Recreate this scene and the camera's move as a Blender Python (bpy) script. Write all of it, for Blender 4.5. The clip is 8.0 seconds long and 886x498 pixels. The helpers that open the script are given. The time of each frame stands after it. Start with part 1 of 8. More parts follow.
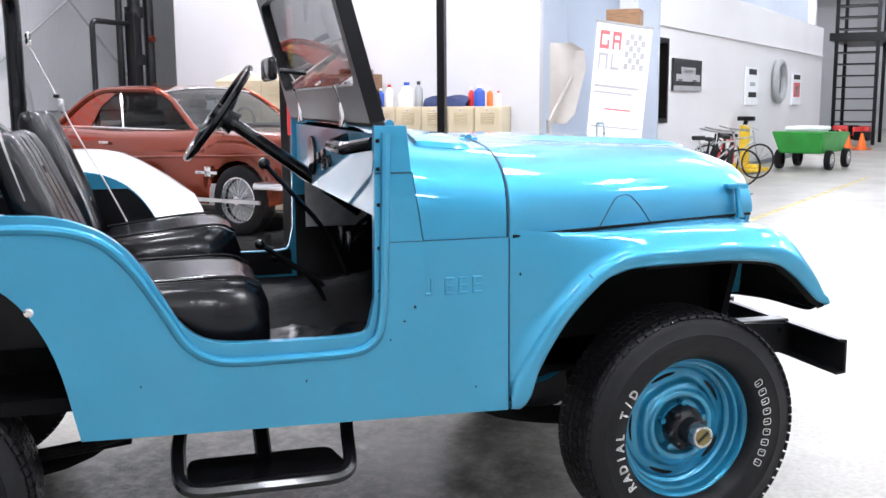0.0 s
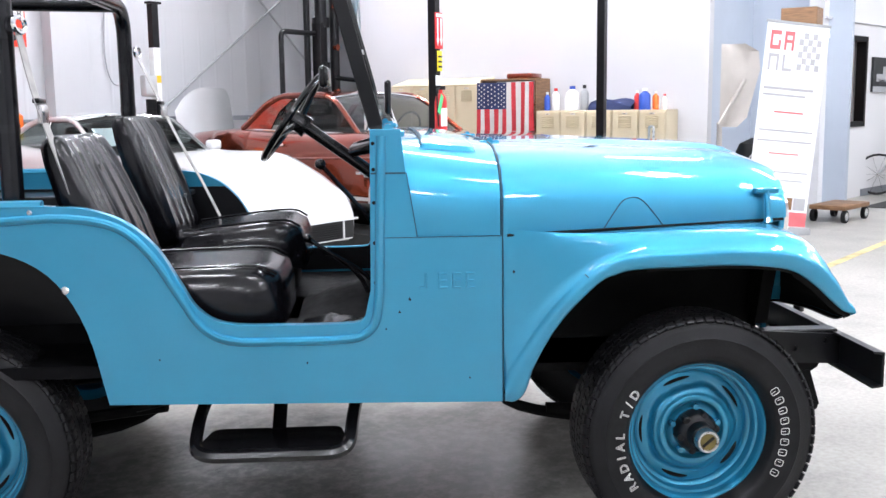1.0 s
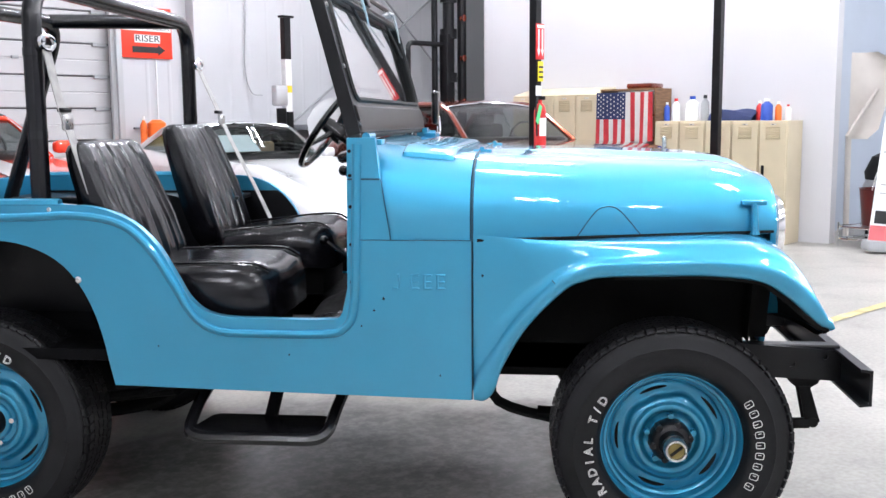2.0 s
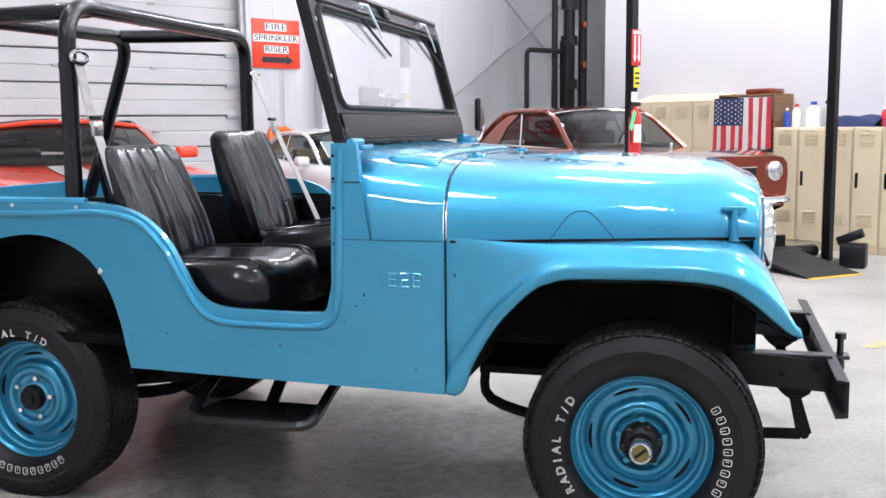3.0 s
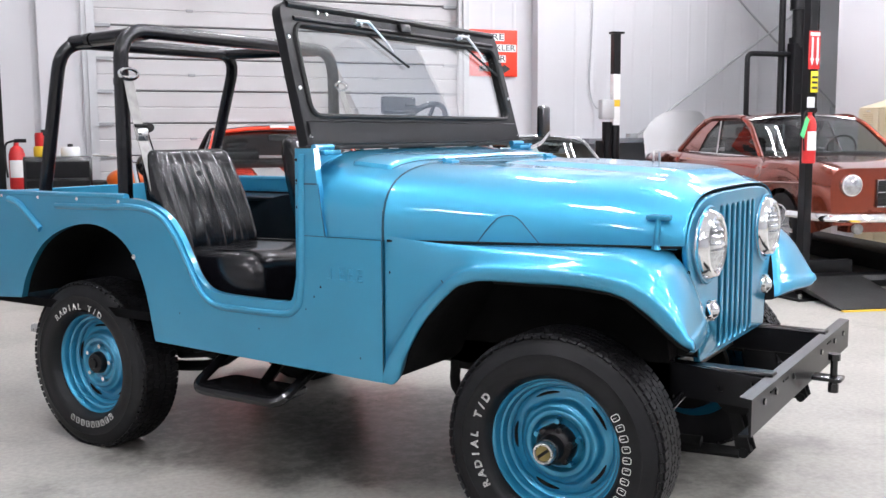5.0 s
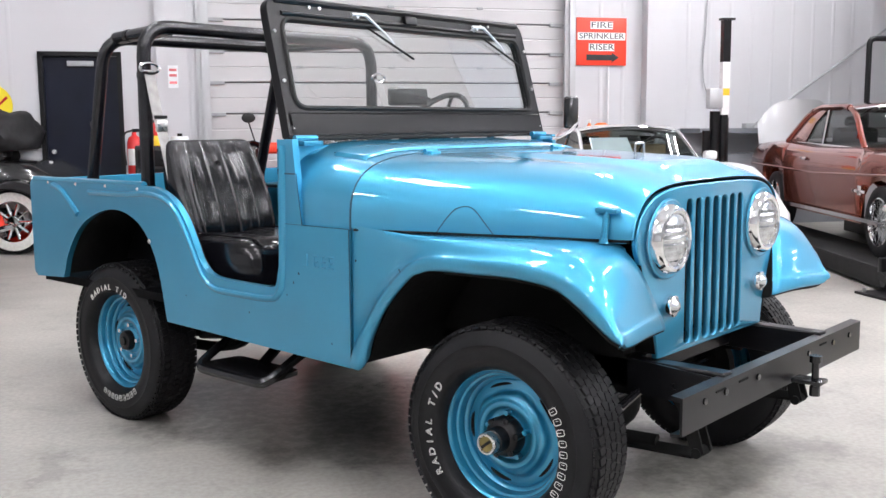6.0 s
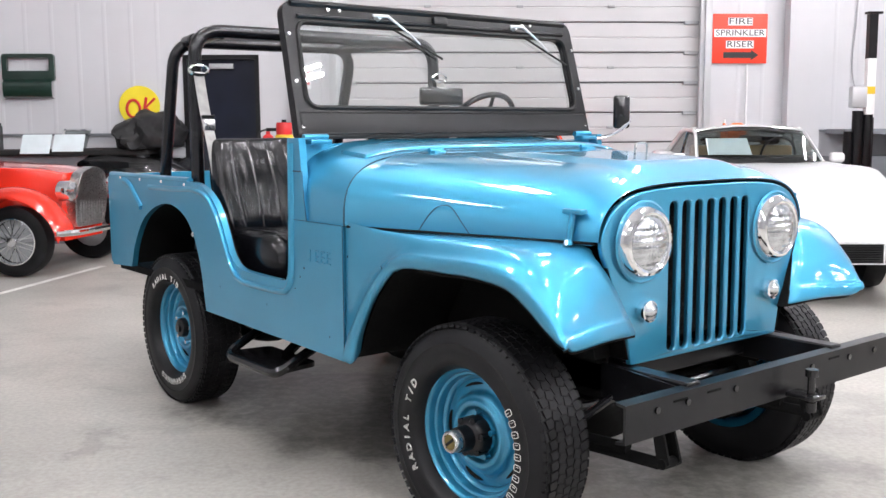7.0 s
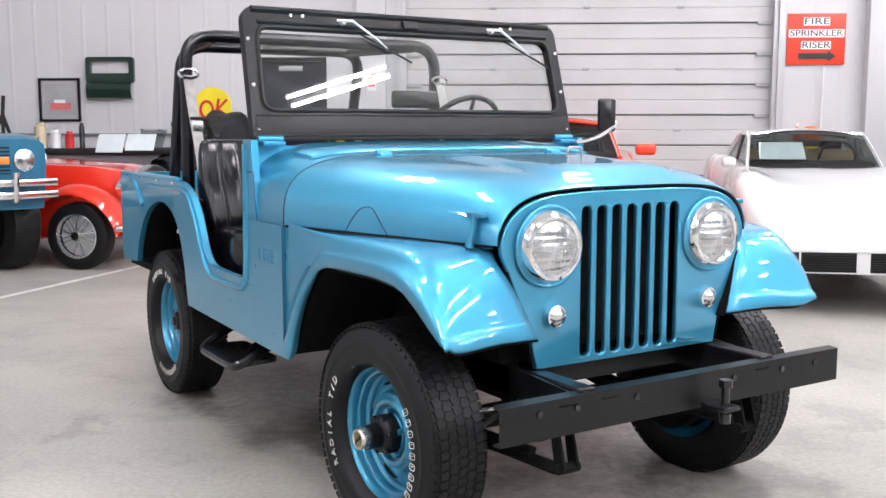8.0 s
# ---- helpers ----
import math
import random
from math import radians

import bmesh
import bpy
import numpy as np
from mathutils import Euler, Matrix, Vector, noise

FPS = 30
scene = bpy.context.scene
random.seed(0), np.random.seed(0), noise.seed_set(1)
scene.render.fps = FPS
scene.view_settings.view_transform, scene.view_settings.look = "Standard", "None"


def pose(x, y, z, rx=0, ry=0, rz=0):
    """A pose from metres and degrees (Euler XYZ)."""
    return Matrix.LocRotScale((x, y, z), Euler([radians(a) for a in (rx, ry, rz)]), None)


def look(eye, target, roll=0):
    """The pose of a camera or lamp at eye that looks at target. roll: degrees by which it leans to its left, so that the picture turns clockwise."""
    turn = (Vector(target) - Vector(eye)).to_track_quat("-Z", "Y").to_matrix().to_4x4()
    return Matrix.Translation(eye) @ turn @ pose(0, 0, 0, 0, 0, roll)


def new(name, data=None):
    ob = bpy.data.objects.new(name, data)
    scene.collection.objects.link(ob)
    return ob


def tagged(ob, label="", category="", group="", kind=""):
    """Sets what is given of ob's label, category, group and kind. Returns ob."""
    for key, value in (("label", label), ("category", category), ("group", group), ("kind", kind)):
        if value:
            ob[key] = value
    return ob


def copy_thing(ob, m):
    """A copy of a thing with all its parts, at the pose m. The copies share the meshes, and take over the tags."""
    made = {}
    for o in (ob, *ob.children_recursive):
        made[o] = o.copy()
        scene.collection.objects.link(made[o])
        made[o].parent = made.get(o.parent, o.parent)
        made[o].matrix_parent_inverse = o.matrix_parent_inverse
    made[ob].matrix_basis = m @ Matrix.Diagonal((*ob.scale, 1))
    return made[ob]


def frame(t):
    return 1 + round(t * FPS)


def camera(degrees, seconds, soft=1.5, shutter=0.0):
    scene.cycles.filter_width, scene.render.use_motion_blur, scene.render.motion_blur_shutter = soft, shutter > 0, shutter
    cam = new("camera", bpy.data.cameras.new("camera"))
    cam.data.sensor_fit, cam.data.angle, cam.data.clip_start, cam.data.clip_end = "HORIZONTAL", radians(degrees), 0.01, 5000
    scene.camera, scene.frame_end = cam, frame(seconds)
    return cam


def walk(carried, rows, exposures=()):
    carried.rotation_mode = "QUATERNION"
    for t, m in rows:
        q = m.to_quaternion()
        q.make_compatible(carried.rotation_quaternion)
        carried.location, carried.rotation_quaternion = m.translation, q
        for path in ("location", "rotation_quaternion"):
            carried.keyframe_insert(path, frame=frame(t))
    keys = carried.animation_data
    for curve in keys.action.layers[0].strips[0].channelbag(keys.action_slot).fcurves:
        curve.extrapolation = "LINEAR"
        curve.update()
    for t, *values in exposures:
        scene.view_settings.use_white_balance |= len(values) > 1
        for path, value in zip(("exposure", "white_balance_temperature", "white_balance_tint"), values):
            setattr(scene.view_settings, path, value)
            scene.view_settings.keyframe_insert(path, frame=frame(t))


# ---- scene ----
cam = camera(48.2, 8.0)
PATH = [
    (0, (0.668, -3.218, 1.301), (1.217, -1.318, 1.006), -0.4),
    (0.5, (0.946, -3.361, 1.299), (1.26, -1.41, 0.99), -0.5),
    (1, (1.223, -3.47, 1.299), (1.344, -1.494, 1.015), -0.7),
    (1.5, (1.5, -3.539, 1.301), (1.457, -1.558, 1.028), -0.5),
    (2.8, (2.202, -3.643, 1.287), (1.739, -1.713, 1.042), -0.5),
    (3, (2.322, -3.631, 1.292), (1.8, -1.716, 1.045), -0.5),
    (3.5, (2.599, -3.6, 1.292), (1.934, -1.726, 1.076), -0.4),
    (4, (2.875, -3.542, 1.288), (2.028, -1.743, 1.069), -0.5),
    (4.5, (3.143, -3.481, 1.286), (2.167, -1.749, 1.068), -0.6),
    (4.7, (3.254, -3.437, 1.285), (2.242, -1.726, 1.065), -0.5),
    (5.8, (3.844, -3.106, 1.292), (2.59, -1.568, 1.039), -0.4),
    (6, (3.932, -3.03, 1.289), (2.623, -1.539, 1.04), -0.4),
    (6.5, (4.153, -2.832, 1.287), (2.718, -1.462, 1.038), -0.4),
    (7, (4.374, -2.602, 1.283), (2.821, -1.365, 1.036), -0.3),
    (7.5, (4.577, -2.369, 1.284), (2.968, -1.207, 1.038), -0.2),
    (8, (4.762, -2.134, 1.288), (3.079, -1.082, 1.044), -0.0),
]
walk(cam, [(t, look(eye, target, roll)) for t, eye, target, roll in PATH], [(0.0, 0.20, 6220, 12), (1.5, 0.11, 6220, 12), (3.0, 0.02, 6260, 12), (4.0, -0.02, 6300, 13), (6.0, 0.0, 6500, 13), (8.0, 0.02, 6560, 13)])

# ---- light ----
world = bpy.data.worlds.new("hall_air")
scene.world = world
world.use_nodes = True
world.node_tree.nodes["Background"].inputs[0].default_value = (0.9, 0.95, 1.0, 1)
world.node_tree.nodes["Background"].inputs[1].default_value = 0.3
TUBE_POWER = 118.0


# ---- materials ----
def mat(name, col, rough=0.5, metal=0.0, coat=0.0, var=0.12, scale=6.0, bump=0.0, bscale=80.0, rvar=0.12, emit=0.0, trans=0.0, per_piece=0.0, ior=1.45, stretch=(1, 1, 1), spec=0.5):
    """A surface with large and fine variation of tone, gloss and relief."""
    m = bpy.data.materials.new(name)
    m.use_nodes = True
    nt = m.node_tree
    bsdf = nt.nodes["Principled BSDF"]
    tc = nt.nodes.new("ShaderNodeTexCoord")
    mp = nt.nodes.new("ShaderNodeMapping")
    mp.inputs["Scale"].default_value = stretch
    nt.links.new(tc.outputs["Object"], mp.inputs["Vector"])
    big = nt.nodes.new("ShaderNodeTexNoise")
    big.inputs["Scale"].default_value = scale
    big.inputs["Detail"].default_value = 5.0
    fine = nt.nodes.new("ShaderNodeTexNoise")
    fine.inputs["Scale"].default_value = bscale
    fine.inputs["Detail"].default_value = 3.0
    nt.links.new(mp.outputs["Vector"], big.inputs["Vector"])
    nt.links.new(mp.outputs["Vector"], fine.inputs["Vector"])
    mix = nt.nodes.new("ShaderNodeMix")
    mix.data_type = "RGBA"
    lo = [max(0.0, c * (1 - var)) for c in col] + [1]
    hi = [min(1.0, c * (1 + var)) for c in col] + [1]
    mix.inputs[6].default_value, mix.inputs[7].default_value = lo, hi
    ramp = nt.nodes.new("ShaderNodeMapRange")
    ramp.inputs["From Min"].default_value, ramp.inputs["From Max"].default_value = 0.3, 0.7
    nt.links.new(big.outputs["Fac"], ramp.inputs["Value"])
    nt.links.new(ramp.outputs["Result"], mix.inputs[0])
    colour = mix.outputs[2]
    if per_piece:
        info = nt.nodes.new("ShaderNodeObjectInfo")
        hsv = nt.nodes.new("ShaderNodeHueSaturation")
        rr = nt.nodes.new("ShaderNodeMapRange")
        rr.inputs["To Min"].default_value, rr.inputs["To Max"].default_value = 1 - per_piece, 1 + per_piece
        nt.links.new(info.outputs["Random"], rr.inputs["Value"])
        nt.links.new(rr.outputs["Result"], hsv.inputs["Value"])
        nt.links.new(colour, hsv.inputs["Color"])
        colour = hsv.outputs["Color"]
    nt.links.new(colour, bsdf.inputs["Base Color"])
    rmap = nt.nodes.new("ShaderNodeMapRange")
    rmap.inputs["To Min"].default_value, rmap.inputs["To Max"].default_value = max(0.02, rough * (1 - rvar)), min(1, rough * (1 + rvar))
    nt.links.new(fine.outputs["Fac"], rmap.inputs["Value"])
    nt.links.new(rmap.outputs["Result"], bsdf.inputs["Roughness"])
    bsdf.inputs["Metallic"].default_value = metal
    bsdf.inputs["Coat Weight"].default_value = coat
    bsdf.inputs["Coat Roughness"].default_value = 0.05
    bsdf.inputs["IOR"].default_value = ior
    bsdf.inputs["Specular IOR Level"].default_value = spec
    bsdf.inputs["Transmission Weight"].default_value = trans
    if bump:
        b = nt.nodes.new("ShaderNodeBump")
        b.inputs["Strength"].default_value = bump
        b.inputs["Distance"].default_value = 0.004
        nt.links.new(fine.outputs["Fac"], b.inputs["Height"])
        nt.links.new(b.outputs["Normal"], bsdf.inputs["Normal"])
    if emit:
        bsdf.inputs["Emission Color"].default_value = (*col, 1)
        bsdf.inputs["Emission Strength"].default_value = emit
    return m


def glass(name, tint=(1, 1, 1), rough=0.0, sharp=1.7, base=0.03):
    """Thin clear pane: mirror gloss by the angle over a clear view."""
    m = bpy.data.materials.new(name)
    m.use_nodes = True
    nt = m.node_tree
    nt.nodes.remove(nt.nodes["Principled BSDF"])
    out = nt.nodes["Material Output"]
    clear = nt.nodes.new("ShaderNodeBsdfTransparent")
    clear.inputs[0].default_value = (*tint, 1)
    gloss = nt.nodes.new("ShaderNodeBsdfGlossy")
    gloss.inputs["Roughness"].default_value = rough
    facing = nt.nodes.new("ShaderNodeLayerWeight")
    facing.inputs[0].default_value = 0.5
    power = nt.nodes.new("ShaderNodeMath")
    power.operation = "POWER"
    power.inputs[1].default_value = sharp
    nt.links.new(facing.outputs["Facing"], power.inputs[0])
    fres = nt.nodes.new("ShaderNodeMath")
    fres.operation = "MULTIPLY_ADD"
    fres.inputs[1].default_value, fres.inputs[2].default_value = 0.88, base
    nt.links.new(power.outputs[0], fres.inputs[0])
    mx = nt.nodes.new("ShaderNodeMixShader")
    nt.links.new(fres.outputs[0], mx.inputs[0])
    nt.links.new(clear.outputs[0], mx.inputs[1])
    nt.links.new(gloss.outputs[0], mx.inputs[2])
    nt.links.new(mx.outputs[0], out.inputs[0])
    return m


def concrete_floor():
    m = mat("polished_concrete", (0.362, 0.347, 0.318), rough=0.42, var=0.17, scale=0.9, bump=0.04, bscale=140, rvar=0.3, spec=0.24)
    nt = m.node_tree
    bsdf = nt.nodes["Principled BSDF"]
    old = bsdf.inputs["Base Color"].links[0].from_socket
    tc = nt.nodes.new("ShaderNodeTexCoord")
    stain = nt.nodes.new("ShaderNodeTexNoise")
    stain.inputs["Scale"].default_value = 1.6
    stain.inputs["Detail"].default_value = 8
    stain.inputs["Roughness"].default_value = 0.7
    speck = nt.nodes.new("ShaderNodeTexNoise")
    speck.inputs["Scale"].default_value = 45
    speck.inputs["Detail"].default_value = 4
    for n in (stain, speck):
        nt.links.new(tc.outputs["Object"], n.inputs["Vector"])
    r1 = nt.nodes.new("ShaderNodeMapRange")
    r1.inputs["From Min"].default_value, r1.inputs["From Max"].default_value = 0.52, 0.74
    r1.inputs["To Min"].default_value, r1.inputs["To Max"].default_value = 0.0, 0.55
    nt.links.new(stain.outputs["Fac"], r1.inputs["Value"])
    mx = nt.nodes.new("ShaderNodeMix")
    mx.data_type = "RGBA"
    nt.links.new(r1.outputs["Result"], mx.inputs[0])
    nt.links.new(old, mx.inputs[6])
    mx.inputs[7].default_value = (0.16, 0.155, 0.145, 1)
    r2 = nt.nodes.new("ShaderNodeMapRange")
    r2.inputs["From Min"].default_value, r2.inputs["From Max"].default_value = 0.35, 0.65
    r2.inputs["To Min"].default_value, r2.inputs["To Max"].default_value = 0.89, 1.07
    nt.links.new(speck.outputs["Fac"], r2.inputs["Value"])
    mul = nt.nodes.new("ShaderNodeMix")
    mul.data_type, mul.blend_type = "RGBA", "MULTIPLY"
    mul.inputs[0].default_value = 1.0
    nt.links.new(mx.outputs[2], mul.inputs[6])
    nt.links.new(r2.outputs["Result"], mul.inputs[7])
    # oil dripped where vehicles park, plus shade painted under the jeep: soft-edged ragged blots
    warp = nt.nodes.new("ShaderNodeTexNoise")
    warp.inputs["Scale"].default_value = 2.6
    warp.inputs["Detail"].default_value = 6
    warp.inputs["Roughness"].default_value = 0.65
    nt.links.new(tc.outputs["Object"], warp.inputs["Vector"])
    shift = nt.nodes.new("ShaderNodeVectorMath")
    shift.operation = "MULTIPLY_ADD"
    shift.inputs[1].default_value = (0.9, 0.9, 0)
    nt.links.new(warp.outputs["Color"], shift.inputs[0])
    nt.links.new(tc.outputs["Object"], shift.inputs[2])
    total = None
    for s_, d_, r_, k_ in OIL_AND_SHADE:
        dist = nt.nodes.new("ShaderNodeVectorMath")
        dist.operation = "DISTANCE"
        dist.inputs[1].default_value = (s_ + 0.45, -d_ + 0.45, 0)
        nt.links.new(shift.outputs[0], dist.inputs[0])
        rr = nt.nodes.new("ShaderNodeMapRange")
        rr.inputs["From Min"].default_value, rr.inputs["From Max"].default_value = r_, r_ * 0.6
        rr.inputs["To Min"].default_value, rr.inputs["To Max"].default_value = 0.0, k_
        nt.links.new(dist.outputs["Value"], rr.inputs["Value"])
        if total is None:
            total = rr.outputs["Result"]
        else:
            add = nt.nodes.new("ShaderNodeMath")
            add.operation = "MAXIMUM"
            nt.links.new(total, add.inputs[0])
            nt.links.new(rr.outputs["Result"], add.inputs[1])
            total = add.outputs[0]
    broken = nt.nodes.new("ShaderNodeMapRange")
    broken.inputs["From Min"].default_value, broken.inputs["From Max"].default_value = 0.35, 0.6
    broken.inputs["To Min"].default_value, broken.inputs["To Max"].default_value = 0.72, 1.0
    nt.links.new(stain.outputs["Fac"], broken.inputs["Value"])
    spots = nt.nodes.new("ShaderNodeTexNoise")
    spots.inputs["Scale"].default_value = 17
    spots.inputs["Detail"].default_value = 7
    spots.inputs["Roughness"].default_value = 0.68
    nt.links.new(tc.outputs["Object"], spots.inputs["Vector"])
    patchy = nt.nodes.new("ShaderNodeMapRange")
    patchy.inputs["From Min"].default_value, patchy.inputs["From Max"].default_value = 0.40, 0.56
    patchy.inputs["To Min"].default_value, patchy.inputs["To Max"].default_value = 0.62, 1.0
    nt.links.new(spots.outputs["Fac"], patchy.inputs["Value"])
    both = nt.nodes.new("ShaderNodeMath")
    both.operation = "MULTIPLY"
    nt.links.new(broken.outputs["Result"], both.inputs[0])
    nt.links.new(patchy.outputs["Result"], both.inputs[1])
    oil_shade_mask = nt.nodes.new("ShaderNodeMath")
    oil_shade_mask.operation = "MULTIPLY"
    nt.links.new(total, oil_shade_mask.inputs[0])
    nt.links.new(both.outputs[0], oil_shade_mask.inputs[1])
    dry = bsdf.inputs["Roughness"].links[0].from_socket
    sheen = nt.nodes.new("ShaderNodeMix")
    nt.links.new(oil_shade_mask.outputs[0], sheen.inputs[0])
    nt.links.new(dry, sheen.inputs[2])
    sheen.inputs[3].default_value = 0.26
    nt.links.new(sheen.outputs[0], bsdf.inputs["Roughness"])
    oil_shade = nt.nodes.new("ShaderNodeMix")
    oil_shade.data_type = "RGBA"
    nt.links.new(oil_shade_mask.outputs[0], oil_shade.inputs[0])
    nt.links.new(mul.outputs[2], oil_shade.inputs[6])
    oil_shade.inputs[7].default_value = (0.045, 0.043, 0.041, 1)
    nt.links.new(oil_shade.outputs[2], bsdf.inputs["Base Color"])
    return m


# oil marks and painted vehicle shade on the floor: s, d, radius, strength
OIL_AND_SHADE = ((-4.5, 7.8, 0.42, 0.8), (-4.85, 7.45, 0.34, 0.6), (-4.1, 7.5, 0.85, 0.9), (-4.75, 7.2, 0.65, 0.85), (-3.2, 8.35, 0.55, 0.8), (-2.75, 8.4, 0.25, 0.5), (-5.5, 7.9, 0.12, 0.35), (-3.6, 8.0, 0.75, 0.85), (-2.1, 7.6, 0.18, 0.3), (-1.6, 9.4, 0.16, 0.25), (-3.9, 8.75, 0.2, 0.45), (-4.2, 8.0, 0.4, 0.9))
M = {}
M["blue"] = mat("blue_metallic_paint", (0.042, 0.305, 0.49), rough=0.47, metal=0.82, coat=1.0, var=0.06, scale=2.5, bump=0.012, bscale=260, rvar=0.15)
M["rim_blue"] = mat("blue_wheel_paint", (0.019, 0.225, 0.375), rough=0.32, metal=0.6, coat=1.0, var=0.12, scale=10)
M["blue_seam"] = mat("shaded_blue_joint", (0.006, 0.055, 0.09), rough=0.6, var=0.2, scale=8)
M["black"] = mat("satin_black_paint", (0.005, 0.005, 0.006), rough=0.32, var=0.25, scale=14, bump=0.04, bscale=220, spec=0.28)
M["gloss_black"] = mat("gloss_black_paint", (0.006, 0.006, 0.007), rough=0.2, coat=0.2, var=0.3, scale=9, bump=0.06, bscale=120)
M["foam"] = mat("black_padding", (0.005, 0.005, 0.007), rough=0.24, var=0.3, scale=20, bump=0.10, bscale=45, spec=0.5)
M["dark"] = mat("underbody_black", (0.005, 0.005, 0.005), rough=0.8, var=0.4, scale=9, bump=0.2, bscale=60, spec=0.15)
M["rubber_mat"] = mat("ribbed_black_floor_mat", (0.003, 0.003, 0.0035), rough=0.65, var=0.5, scale=18, bump=0.3, bscale=34, rvar=0.2, spec=0.06)
M["vinyl"] = mat("black_vinyl", (0.004, 0.004, 0.0055), rough=0.21, var=0.1, scale=6, rvar=0.02, spec=0.42)
M["rubber"] = mat("tyre_rubber", (0.0065, 0.0065, 0.0075), rough=0.5, var=0.3, scale=10, bump=0.1, bscale=160, spec=0.26)
M["white_letter"] = mat("raised_white_rubber", (0.75, 0.74, 0.70), rough=0.6, var=0.1, scale=40)
M["chrome"] = mat("chrome", (0.86, 0.87, 0.88), rough=0.06, metal=1.0, var=0.03, scale=20)
M["steel"] = mat("brushed_steel", (0.6, 0.6, 0.6), rough=0.28, metal=1.0, var=0.12, scale=20)
M["lens"] = mat("ribbed_lens_glass", (0.56, 0.58, 0.60), rough=0.1, metal=0.85, coat=1.0, var=0.4, scale=26, bump=0.6, bscale=38)
M["lens_small"] = mat("small_lamp_lens", (0.34, 0.34, 0.33), rough=0.2, metal=0.2, coat=1.0, var=0.2, scale=40, bump=0.5, bscale=120)
M["satin_metal"] = mat("satin_aluminium", (0.72, 0.72, 0.72), rough=0.5, metal=0.55, var=0.08, scale=20)
M["glass"] = glass("clear_glass", (0.97, 0.985, 0.98))
M["webbing"] = mat("grey_webbing", (0.36, 0.35, 0.34), rough=0.8, var=0.15, scale=30, bump=0.3, bscale=300)
M["white_wall"] = mat("white_painted_metal_wall", (0.57, 0.572, 0.592), rough=0.5, var=0.035, scale=0.8, bump=0.02, bscale=30)
M["white_board"] = mat("white_painted_partition", (0.56, 0.555, 0.575), rough=0.6, var=0.03, scale=0.9, bump=0.03, bscale=60)
M["grey_blue"] = mat("pale_blue_grey_wall", (0.45, 0.50, 0.58), rough=0.6, var=0.06, scale=1.0, bump=0.03, bscale=60)
M["door_white"] = mat("white_door_panel", (0.53, 0.525, 0.53), rough=0.45, var=0.05, scale=1.5, bump=0.02, bscale=40)
M["seam"] = mat("dark_joint_seal", (0.08, 0.08, 0.085), rough=0.8, var=0.3, scale=6)
M["dado"] = mat("grey_wall_base", (0.20, 0.21, 0.23), rough=0.6, var=0.12, scale=2)
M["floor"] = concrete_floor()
M["tube"] = mat("glowing_tube", (0.965, 0.972, 1.0), rough=0.4, var=0.0, emit=TUBE_POWER * 1.9)
M["fixture"] = mat("white_enamel", (0.8, 0.8, 0.8), rough=0.4, var=0.05)
M["ceiling"] = mat("white_ceiling", (0.72, 0.73, 0.74), rough=0.7, var=0.06, scale=0.6)
M["red_sign"] = mat("orange_red_sign", (0.80, 0.055, 0.025), rough=0.4, var=0.06, scale=5)
M["white_paint"] = mat("white_lettering", (0.85, 0.85, 0.84), rough=0.5, var=0.05, scale=10)
M["black_paint"] = mat("black_lettering", (0.02, 0.02, 0.022), rough=0.5, var=0.2, scale=10)
M["white_car"] = mat("white_car_paint", (0.70, 0.70, 0.705), rough=0.25, coat=0.8, var=0.02, scale=2)
M["brown_car"] = mat("copper_red_car_paint", (0.25, 0.036, 0.011), rough=0.2, metal=0.72, coat=1.0, var=0.08, scale=3)
M["red_car"] = mat("bright_red_car_paint", (0.72, 0.030, 0.012), rough=0.25, coat=0.8, var=0.05, scale=3)
M["orange_red"] = mat("orange_red_car_paint", (0.78, 0.055, 0.022), rough=0.25, coat=0.9, var=0.05, scale=3)
M["black_car"] = mat("black_car_paint", (0.006, 0.006, 0.007), rough=0.12, coat=1.0, var=0.1, scale=3)
M["green_paint"] = mat("green_machine_paint", (0.035, 0.30, 0.05), rough=0.4, coat=0.2, var=0.15, scale=4)
M["dark_green"] = mat("dark_green_panel_paint", (0.006, 0.024, 0.016), rough=0.3, coat=0.4, var=0.2, scale=6)
M["yellow"] = mat("yellow_paint", (0.75, 0.50, 0.03), rough=0.45, var=0.12, scale=5)
M["sign_yellow"] = mat("yellow_sign_enamel", (0.85, 0.70, 0.03), rough=0.4, var=0.05, scale=5)
M["locker"] = mat("beige_locker_enamel", (0.58, 0.50, 0.35), rough=0.4, var=0.06, scale=3, bump=0.02)
M["cloth_red"] = mat("red_cotton", (0.45, 0.03, 0.04), rough=0.85, var=0.12, scale=12, bump=0.2, bscale=300)
M["cloth_white"] = mat("white_cotton", (0.58, 0.56, 0.54), rough=0.85, var=0.06, scale=12, bump=0.2, bscale=300)
M["cloth_navy"] = mat("navy_cotton", (0.02, 0.03, 0.09), rough=0.85, var=0.15, scale=12, bump=0.2, bscale=300)
M["navy_door"] = mat("dark_navy_door", (0.005, 0.007, 0.016), rough=0.3, coat=0.0, var=0.2, scale=3, spec=0.25)
M["tan"] = mat("tan_upholstery", (0.35, 0.26, 0.15), rough=0.7, var=0.2, scale=8)
M["paper"] = mat("white_paper", (0.82, 0.84, 0.86), rough=0.8, var=0.04, scale=8)
M["wood"] = mat("brown_wood", (0.22, 0.12, 0.06), rough=0.6, var=0.3, scale=9, stretch=(1, 1, 8))
M["red_plain"] = mat("red_plastic", (0.6, 0.03, 0.03), rough=0.4, var=0.1, scale=8)
